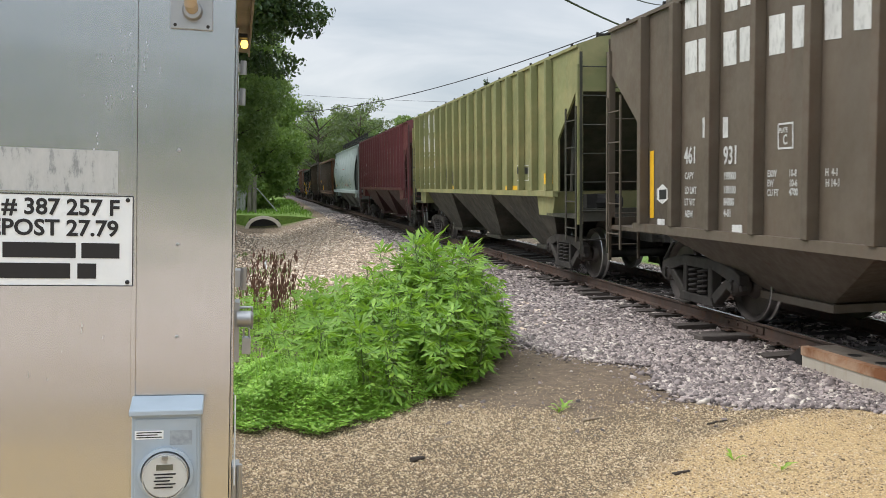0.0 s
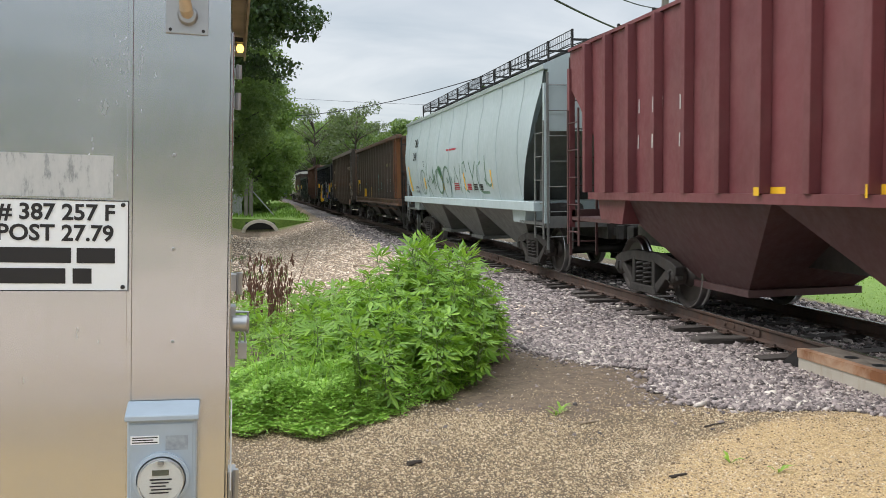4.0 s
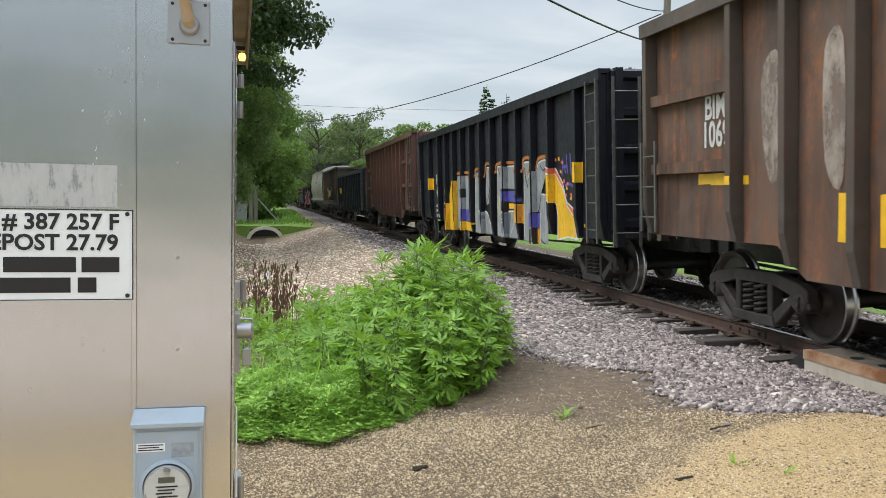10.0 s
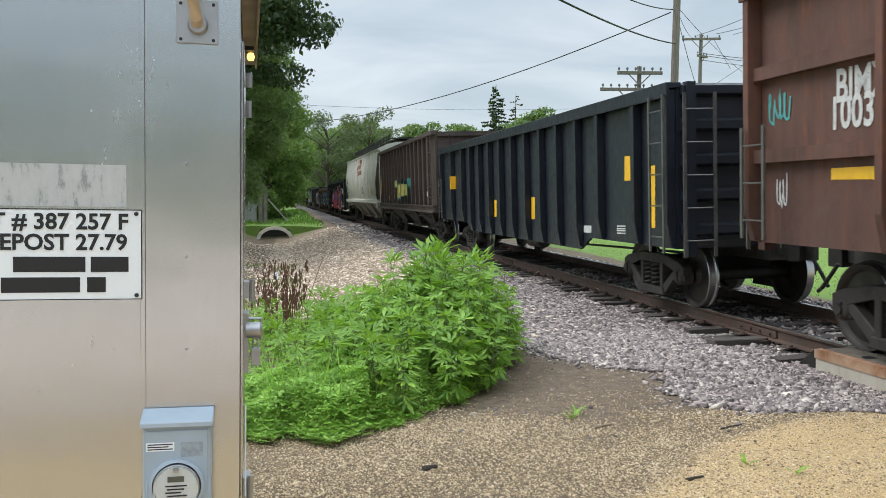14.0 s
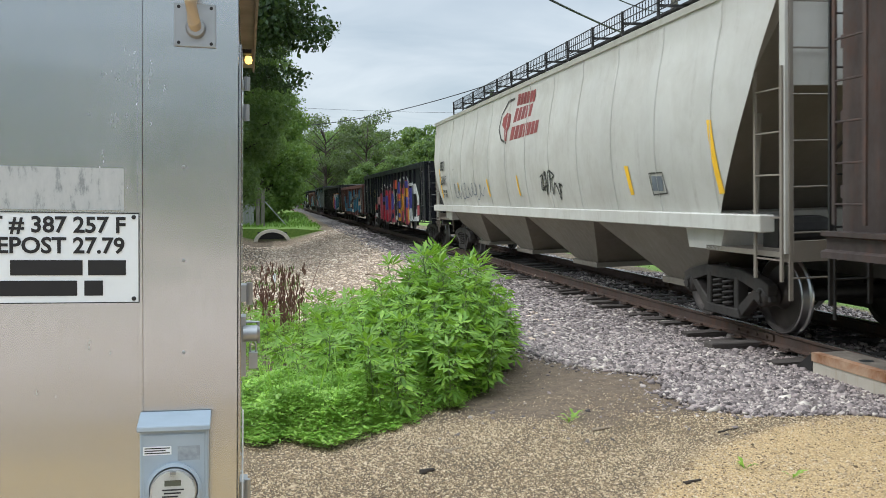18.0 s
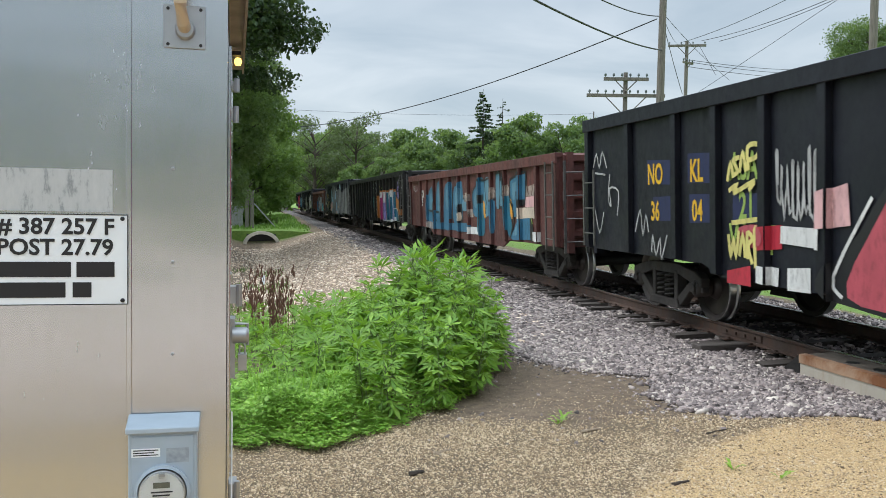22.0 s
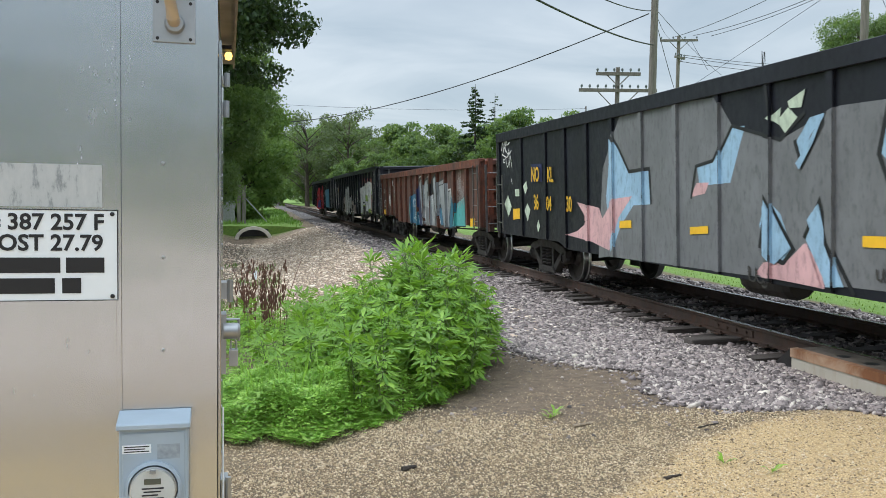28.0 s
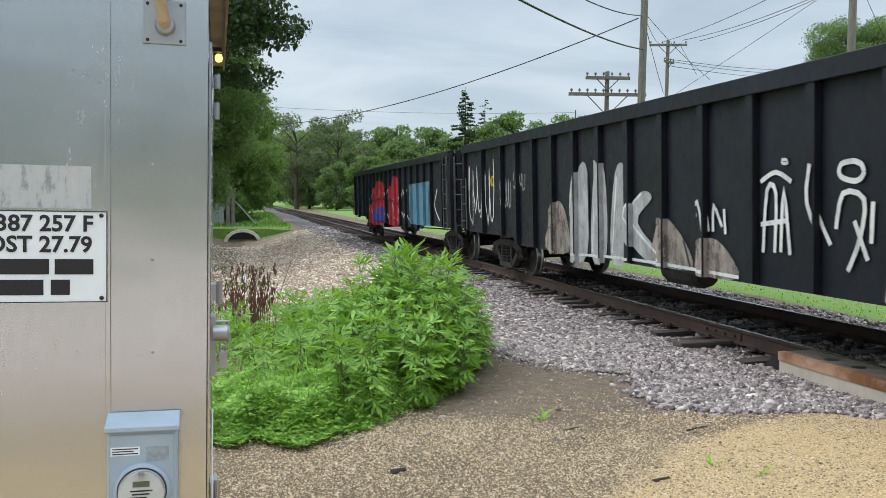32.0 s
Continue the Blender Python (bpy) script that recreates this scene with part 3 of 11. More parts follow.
def cap_mesh():
    b = bmesh.new()
    lathe(b, [(0.125, 0.1), (0.125, -0.07), (0.1, -0.1), (0.06, -0.115), (0.0585, -0.14)], "x", n=16)
    for k in range(3):
        a = 2 * math.pi * k / 3
        lathe(b, [(0.017, -0.1), (0.017, -0.13)], "x", (0, 0.075 * math.cos(a), 0.075 * math.sin(a)), 6)
    return mesh_of(b, "bearing_cap", M_TRUCK, smooth=True)


def wheel_mesh(side):
    b = bmesh.new()
    s = side
    prof = [(0.1, s * 0.1), (0.13, s * 0.085), (0.17, s * 0.02), (0.37, s * 0.012), (0.41, s * 0.06), (WR - 0.012, s * 0.07), (WR, s * 0.062), (WR + 0.002, -s * 0.03), (WR + 0.026, -s * 0.045), (WR + 0.024, -s * 0.07), (0.41, -s * 0.07), (0.37, -s * 0.02), (0.17, -s * 0.035), (0.12, -s * 0.08)]
    lathe(b, prof, "x", n=32)
    me = mesh_of(b, "wheel", M_WHEEL, smooth=True)
    me.materials.append(M_TREAD)
    for f in me.polygons:
        rad = math.hypot(f.center.y, f.center.z)
        if rad > WR - 0.01:
            f.material_index = 1
    return me


def axle_mesh():
    b = bmesh.new()
    lathe(b, [(0.075, -1.0), (0.075, -0.85), (0.1, -0.8), (0.085, 0), (0.1, 0.8), (0.075, 0.85), (0.075, 1.0)], "x", n=14)
    return mesh_of(b, "axle", M_STEEL_DARK, smooth=True)


def coupler_mesh():
    b = bmesh.new()
    box(b, -0.09, 0.09, -0.5, 0.06, 0.79, 0.95)
    prism(b, [(-0.17, 0.02), (0.15, 0.02), (0.19, 0.2), (0.1, 0.27), (0.06, 0.16), (-0.06, 0.14), (-0.1, 0.26), (-0.2, 0.24)], 0.74, 1.0, "z")
    tube(b, [(-0.3, -0.1, 0.8), (-0.33, 0.15, 0.5), (-0.2, 0.42, 0.42)], 0.028, 6)
    return mesh_of(b, "coupler", M_STEEL_DARK, 0.008)


FRAME_ME, SPRING_ME, CAP_ME, AXLE_ME, COUPLER_ME = frame_mesh(), spring_mesh(), cap_mesh(), axle_mesh(), coupler_mesh()
WHEEL_ME = {s: wheel_mesh(s) for s in (-1, 1)}
b = bmesh.new()
box(b, -0.95, 0.95, -0.2, 0.2, 0.42, 0.7)
box(b, -0.3, 0.3, -0.28, 0.28, 0.66, 0.78)
BOLSTER_ME = mesh_of(b, "bolster", M_STEEL_DARK, 0.02)
CARS, AXLES = [], []


def truck(car, y):
    for s in (-1, 1):
        part("side_frame", FRAME_ME, None, car).matrix_basis = pose(s * 1.0, y, 0)
        for k in (-0.12, 0.12):
            part("coil_spring", SPRING_ME, None, car).matrix_basis = pose(s * 1.02, y + k, 0)
        for k in (-1, 1):
            part("bearing_cap", CAP_ME, None, car).matrix_basis = pose(s * 0.98, y + k * 0.89, WR, 0, 0, 0 if s < 0 else 180)
    part("bolster", BOLSTER_ME, None, car).matrix_basis = pose(0, y, 0)
    for k in (-1, 1):
        ax = part("wheelset", AXLE_ME, None, car)
        ax.matrix_basis = pose(0, y + k * 0.89, WR)
        for s in (-1, 1):
            part("wheel", WHEEL_ME[s], None, ax).matrix_basis = pose(s * GAUGE / 2, 0, 0)
        AXLES.append((ax, len(CARS), y + k * 0.89))


def rungs(b, x, y0, y1, z0, z1, n, r=0.011, axis="y", stiles=True):
    """A ladder flat to the side (axis y) or to the end (axis x; then x is its place along y)."""
    for k in range(n):
        z = z0 + (z1 - z0) * (k + 0.5) / n
        if axis == "y":
            tube(b, [(x, y0, z), (x, y1, z)], r, 5)
        else:
            tube(b, [(y0, x, z), (y1, x, z)], r, 5)
    if stiles:
        for q in (y0, y1):
            if axis == "y":
                box(b, x - 0.012, x + 0.012, q - 0.022, q + 0.022, z0, z1)
            else:
                box(b, q - 0.022, q + 0.022, x - 0.012, x + 0.012, z0, z1)


def ladder(car, *args, material=None, label="steel ladder", **kw):
    b = bmesh.new()
    rungs(b, *args, **kw)
    return part("ladder", b, material or M_STEEL_DARK, car, label)


def start_car(n, L, R, label, tc):
    car = thing("freight_car", label, "freight car", group="cars of the train")
    car["half"] = (R - L) / 2
    car.location = (XC, (L + R) / 2, ZR)
    del_half = (R - L) / 2
    for s in (-1, 1):
        truck(car, s * (del_half - tc))
        part("coupler", COUPLER_ME, None, car).matrix_basis = pose(0, s * (del_half + 0.35), 0, 0, 0, 0 if s > 0 else 180)
    b = bmesh.new()
    box(b, -0.2, 0.2, -del_half - 0.1, del_half + 0.1, 0.72, 1.05)
    part("center_sill", b, M_GRIME, car)
    CARS.append((car, (L + R) / 2))
    return car, del_half


def wall_outline(h, top, z_end, z_mid, step):
    if abs(z_end - z_mid) < 0.02:
        return [(-h, z_end), (h, z_end), (h, top), (-h, top)]
    return [(-h, z_end), (-h + step, z_end), (-h + step + 0.5, z_mid), (h - step - 0.5, z_mid), (h - step, z_end), (h, z_end), (h, top), (-h, top)]


def edge_z(y, h, z_end, z_mid, step):
    a = h - abs(y)
    return z_end + (z_mid - z_end) * min(1, max(0, (a - step) / 0.5))


def gondola(n, L, R, label, paint, top, z_end, z_mid, ribs, w=1.5, rib_d=0.13, rib_w=0.13, tc=1.75, step=3.3, taper=0.0, chord=0.14, rib_paint=None, rib_foot=0.0, end_bay=None, flare=0.0, lad=True, at=None, bars=()):
    """An open-topped gondola: walls, posts, chords, ribbed ends, floor, ladders."""
    car, h = start_car(n, L, R, label, tc)
    for s in (-1, 1):
        b = bmesh.new()
        prism(b, wall_outline(h, top, z_end, z_mid, step), s * w, s * (w - 0.05))
        part("side_wall", b, paint, car)
        b = bmesh.new()
        prism(b, [(s * (w - 0.06), top - 0.02), (s * (w - 0.06), top + 0.05), (s * (w + rib_d + 0.02), top + 0.05), (s * (w + rib_d + 0.02), top - chord), (s * (w + rib_d - 0.02), top - chord), (s * (w + rib_d - 0.02), top - 0.02)], -h - 0.03, h + 0.03, "y")
        part("top_chord", b, rib_paint or paint, car, bevel=0.006)
    ys = [-h + rib_w / 2 + (2 * h - rib_w) * k / (ribs - 1) for k in range(ribs)] if end_bay is None else [-h + rib_w / 2] + [-h + end_bay + (2 * h - 2 * end_bay) * k / (ribs - 3) for k in range(ribs - 2)] + [h - rib_w / 2]
    if at:
        ys = [h - d for d in at]
    made = {}
    for y in ys:
        z0 = edge_z(y, h, z_end, z_mid, step)
        key = round(z0, 2)
        if key not in made:
            b = bmesh.new()
            d, q = rib_d, rib_w / 2
            prism(b, [(-w, z0 - rib_foot), (-w - d * (1 - taper), z0 - rib_foot + 0.02), (-w - d, z0 + 0.35 * (1 if taper else 0.1)), (-w - d, top - 0.03), (-w, top - 0.03)], -q, q, "y")
            made[key] = mesh_of(b, "side_post", rib_paint or paint, 0.008)
        part("side_post", made[key], None, car).matrix_basis = pose(0, y, 0)
        part("side_post", made[key], None, car).matrix_basis = pose(0, y, 0, 0, 0, 180)
    for d0, d1, z in bars:
        for s in (-1, 1):
            b = bmesh.new()
            box(b, min(s * w, s * (w + rib_d * 0.6)), max(s * w, s * (w + rib_d * 0.6)), h - d1 + rib_w / 2, h - d0 - rib_w / 2, z - 0.07, z + 0.07)
            part("panel_bar", b, paint, car)
    for s in (-1, 1):
        e = s * h
        b = bmesh.new()
        box(b, -w + 0.05, w - 0.05, min(e, e - s * 0.05), max(e, e - s * 0.05), z_end, top + 0.04)
        part("end_wall", b, paint, car)
        for k in range(5):
            z = z_end + 0.25 + (top - z_end - 0.3) * k / 4
            b = bmesh.new()
            prism(b, [(e, z - 0.09), (e + s * 0.09, z - 0.05), (e + s * 0.09, z + 0.05), (e, z + 0.09)], -w + 0.05, w - 0.05)
            part("end_rib", b, rib_paint or paint, car)
        for q in (-1, 1):
            b = bmesh.new()
            box(b, q * (w - 0.16) - 0.06, q * (w - 0.16) + 0.06, min(e, e + s * 0.13), max(e, e + s * 0.13), z_end - 0.1, top + 0.05)
            part("corner_post", b, rib_paint or paint, car)
        ladder(car, e + s * 0.2, -w + 0.02, -w + 0.45, z_end - 0.1, top - 0.1, round((top - z_end) / 0.42), axis="x", material=M_RUNG)
    if lad:
        y0 = -h + 0.02
        ladder(car, -w - rib_d - 0.05, y0, y0 + 0.42, z_end - 0.05, top - 0.1, round((top - z_end) / 0.42), material=M_RUNG)
        y0 = h - 0.5
        ladder(car, -w - rib_d - 0.05, y0, y0 + 0.42, z_end + 0.05, z_end + 1.25, 3, material=M_RUNG)
    b = bmesh.new()
    box(b, -w + 0.05, w - 0.05, -h, h, z_end + 0.02, z_end + 0.1)
    part("floor", b, M_GRIME, car)
    b = bmesh.new()
    tube(b, [(-0.6, -h + 1, 0.75), (-0.7, -1, 0.62), (-0.7, 1, 0.62), (-0.6, h - 1, 0.75)], 0.022, 5)
    lathe(b, [(0.17, -0.5), (0.2, -0.4), (0.2, 0.4), (0.17, 0.5)], "y", (-0.75, 0.6, 0.62), 12)
    part("brake_gear", b, M_GRIME, car)
    car["w"], car["rib_d"], car["rib_w"], car["ys"] = w, rib_d, rib_w, ys
    return car


def bay(b, y0, y1, bottom0, bottom1, zt, zb, w, wb):
    """One discharge bay: a funnel from the sill down to its gate."""
    t = [(-w, y0, zt), (w, y0, zt), (w, y1, zt), (-w, y1, zt)]
    q = [(-wb, bottom0, zb), (wb, bottom0, zb), (wb, bottom1, zb), (-wb, bottom1, zb)]
    tv, qv = [b.verts.new(p) for p in t], [b.verts.new(p) for p in q]
    b.faces.new(tv), b.faces.new(qv[::-1])
    for i in range(4):
        b.faces.new((tv[i], tv[(i + 1) % 4], qv[(i + 1) % 4], qv[i]))
    box(b, -wb - 0.06, wb + 0.06, bottom0 - 0.08, bottom1 + 0.08, zb - 0.09, zb)


def running_board(car, h, z, material, mesh_sides=0.0):
    b = bmesh.new()
    box(b, -0.42, 0.42, -h, h, z + 0.24, z + 0.27)
    part("running_board", b, material, car, "steel grating walkway on the roof")
    k = int(2 * h / 1.3)
    gx_, up = (0.84, 0.16) if mesh_sides else (0.62, 0.0)
    b = bmesh.new()
    for q in (-1, 1):
        box(b, q * gx_ - 0.02, q * gx_ + 0.02, -0.02, 0.02, z - 0.14, z + 0.26 + up)
    box(b, -gx_, gx_, -0.02, 0.02, z + 0.2, z + 0.24)
    bracket = mesh_of(b, "walkway_bracket", material)
    b = bmesh.new()
    for q in (-1, 1):
        for z0 in (z - 0.02 + up, z + 0.1 + up, z + 0.24 + up):
            box(b, q * gx_ - 0.008, q * gx_ + 0.008, 0.02, 2 * h / k - 0.02, z0, z0 + 0.014)
        for i in range(1, 12):
            y = 2 * h / k * i / 12
            box(b, q * gx_ - 0.005, q * gx_ + 0.005, y - 0.005, y + 0.005, z - 0.006 + up, z + 0.24 + up)
    guard = mesh_of(b, "mesh_guard", material)
    for i in range(k + 1):
        part("walkway_bracket", bracket, None, car).matrix_basis = pose(0, -h + 2 * h * i / k, 0)
        if mesh_sides and i < k:
            part("mesh_guard", guard, None, car).matrix_basis = pose(0, -h + 2 * h * i / k, 0)
    b = bmesh.new()
    lathe(b, [(0.42, z - 0.05), (0.42, z + 0.12), (0.36, z + 0.16)], "z", (0, 0, 0), 14)
    hatch = mesh_of(b, "hatch_cover", material)
    for i in range(int(h / 1.6)):
        part("hatch_cover", hatch, None, car).matrix_basis = pose(0, -h + 1.2 + (2 * h - 2.4) * i / (int(h / 1.6) - 1), 0)


def hopper_ends(car, h, w, paint, under_paint, sill, top, cut, z_cut):
    """Slope sheets, corner posts, platforms and ladders at both ends of a covered hopper."""
    for s in (-1, 1):
        e = s * h
        b = bmesh.new()
        prism(b, [(e - s * 0.06, top - 0.35), (e - s * 0.0, top - 0.05), (e - s * 0.35, top - 0.02), (e - s * (cut + 1.3), sill - 0.1), (e - s * (cut + 1.2), sill - 0.1)], -w + 0.06, w - 0.06)
        part("slope_sheet", b, under_paint, car)
        b = bmesh.new()
        box(b, -w + 0.05, w - 0.05, min(e, e - s * 0.05), max(e, e - s * 0.05), top - (0.75 if w > 1.45 else 1.2), top - 0.02)
        part("end_sheet", b, paint, car)
        for q in (-1, 1):
            b = bmesh.new()
            box(b, q * (w - 0.01) - 0.05, q * (w - 0.01) + 0.05, e - 0.05, e + 0.05, 1.05, top - 0.3)
            part("corner_post", b, paint, car)
            b = bmesh.new()
            tube(b, [(q * (w - 0.2), e - s * 0.9, sill), (q * (w - 0.25), e - s * 0.9, sill + 1.15)], 0.03, 6)
            part("end_brace", b, under_paint, car)
        b = bmesh.new()
        box(b, -w, w, min(e, e - s * 1.7), max(e, e - s * 1.7), sill - 0.46, sill - 0.4)
        box(b, -w, w, e - 0.05, e + 0.05, sill - 0.5, sill - 0.28)
        part("end_platform", b, under_paint, car)
        b = bmesh.new()
        prism(b, [(e - s * 1.2, sill), (e - s * 2.3, sill), (e - s * 2.15, sill - 0.45), (e - s * 1.35, sill - 0.45)], -w, w)
        part("bolster_web", b, paint, car)
        ladder(car, e + s * 0.06, -w + 0.02, -w + 0.5, 0.55, top - 0.1, 7, axis="x", material=under_paint)
        ladder(car, -w - 0.05, min(e, e - s * 0.5), max(e, e - s * 0.5), 0.75, top - 1.0, 5, material=under_paint, stiles=True)
        b = bmesh.new()
        lathe(b, [(0.14, -0.3), (0.16, -0.2), (0.16, 0.2), (0.14, 0.3)], "x", (-0.7, e - s * 0.8, sill - 0.2), 12)
        box(b, -1.1, -0.9, e - s * 0.8 - 0.15, e - s * 0.8 + 0.15, sill - 0.4, sill - 0.05)
        part("brake_cylinder", b, M_STEEL_DARK, car)


def ribbed_hopper(n, L, R, label, paint, under_paint, top=4.05, sill=1.55, ribs=18, w=1.5, cut=1.05, z_cut=2.55, roof_mat=None, first=1.5, pitch=0.78):
    """A three-bay covered hopper with outside posts."""
    car, h = start_car(n, L, R, label, 1.95)
    outline = [(-h + cut, sill), (h - cut, sill), (h - cut, z_cut), (h, top - 0.62), (h, top), (-h, top), (-h, top - 0.62), (-h + cut, z_cut)]
    for s in (-1, 1):
        b = bmesh.new()
        prism(b, outline, s * w, s * (w - 0.04))
        part("side_sheet", b, paint, car)
        b = bmesh.new()
        box(b, min(s * w, s * (w + 0.1)), max(s * w, s * (w + 0.1)), -h + cut, h - cut, sill - 0.09, sill + 0.02)
        part("side_sill", b, paint, car)
    d, q = 0.13, 0.06
    b = bmesh.new()
    prism(b, [(-w, -q), (-w - d, -q * 0.85), (-w - d, q * 0.85), (-w, q)], sill + 0.02, top - 0.03, "z")
    rib_me = mesh_of(b, "side_post", paint, 0.006)
    ys = [h - first - pitch * k for k in range(ribs)]
    for y in ys:
        part("side_post", rib_me, None, car).matrix_basis = pose(0, y, 0)
        part("side_post", rib_me, None, car).matrix_basis = pose(0, -y, 0, 0, 0, 180)
    b = bmesh.new()
    prism(b, [(-w - 0.04, top - 0.02), (-w - 0.04, top + 0.03), (-w * 0.75, top + 0.17), (-w * 0.35, top + 0.24), (w * 0.35, top + 0.24), (w * 0.75, top + 0.17), (w + 0.04, top + 0.03), (w + 0.04, top - 0.02)], -h, h, "y")
    part("roof", b, roof_mat or paint, car)
    running_board(car, h, top + 0.22, M_STEEL_DARK, 0)
    seg = (2 * h - 2 * cut - 1.0) / 3
    for k in range(3):
        b = bmesh.new()
        y0 = -h + cut + 0.5 + seg * k
        bay(b, y0, y0 + seg, y0 + seg * 0.36, y0 + seg * 0.64, sill - 0.06, 0.42, w - 0.04, 0.75)
        part("hopper_bay", b, under_paint, car, "sloping discharge bay in a darker tone than the sides")
    hopper_ends(car, h, w, paint, under_paint, max(sill, 1.5), top, cut, z_cut)
    car["w"], car["rib_d"], car["rib_w"], car["ys"] = w, d, 0.1, ys
    return car


def curved_x(z, top):
    """Half width of the curved side by height."""
    t = (z - 1.46) / (top - 1.46)
    return 1.47 + 0.13 * math.sin(math.pi * min(1, t * 1.15) ** 0.9) - 0.16 * max(0, t - 0.55) ** 1.6


def curved_hopper(n, L, R, label, paint, under_paint, top=4.0, bays=3, seams=9):
    """A covered hopper with smooth bulging sides and a flat sill."""
    car, h = start_car(n, L, R, label, 1.95)
    cut = 1.25
    zs = [1.46 + (top - 1.46) * k / 16 for k in range(17)]
    for s in (-1, 1):
        b = bmesh.new()
        rows = []
        for z in zs:
            t = (z - 1.46) / (top - 1.46)
            a = h - 0.35 - (cut - 0.35) * max(0, 1 - t / 0.62) ** 1.3 if t < 0.62 else h - 0.35 + 0.3 * (t - 0.62) / 0.38
            nseg = 24
            rows.append([b.verts.new((s * curved_x(z, top), -a + 2 * a * i / nseg, z)) for i in range(nseg + 1)])
        for q, w_ in zip(rows, rows[1:]):
            for i in range(24):
                b.faces.new((q[i], q[i + 1], w_[i + 1], w_[i]))
        bmesh.ops.solidify(b, geom=b.faces[:], thickness=0.03)
        part("side_sheet", b, paint, car, smooth=True)
        b = bmesh.new()
        box(b, min(s * 1.42, s * 1.6), max(s * 1.42, s * 1.6), -h + 0.2, h - 0.2, 1.27, 1.46)
        part("side_sill", b, paint, car, bevel=0.012)
        for k in range(seams):
            y = -h + cut + (2 * h - 2 * cut) * k / (seams - 1)
            b = bmesh.new()
            pts = [(s * (curved_x(z, top) + 0.004), y, z) for z in zs]
            tube(b, pts, 0.012, 4)
            part("weld_seam", b, paint, car)
    b = bmesh.new()
    ex = curved_x(top, top)
    prism(b, [(-ex - 0.03, top - 0.03), (-ex - 0.05, top + 0.05), (-ex * 0.7, top + 0.26), (-ex * 0.3, top + 0.36), (ex * 0.3, top + 0.36), (ex * 0.7, top + 0.26), (ex + 0.05, top + 0.05), (ex + 0.03, top - 0.03)], -h, h, "y")
    part("roof", b, paint, car, smooth=True)
    running_board(car, h - 0.1, top + 0.32, M_STEEL_DARK, 1)
    seg = (2 * h - 2 * cut - 0.6) / bays
    for k in range(bays):
        b = bmesh.new()
        y0 = -h + cut + 0.3 + seg * k
        bay(b, y0, y0 + seg, y0 + seg * 0.36, y0 + seg * 0.64, 1.3, 0.42, 1.4, 0.75)
        part("hopper_bay", b, under_paint, car, "dusty sloping discharge bay")
    hopper_ends(car, h, 1.42, paint, under_paint, 1.46, top, cut, 2.6)
    car["w"], car["rib_d"], car["rib_w"], car["ys"] = 1.6, 0.0, 0.0, []
    return car


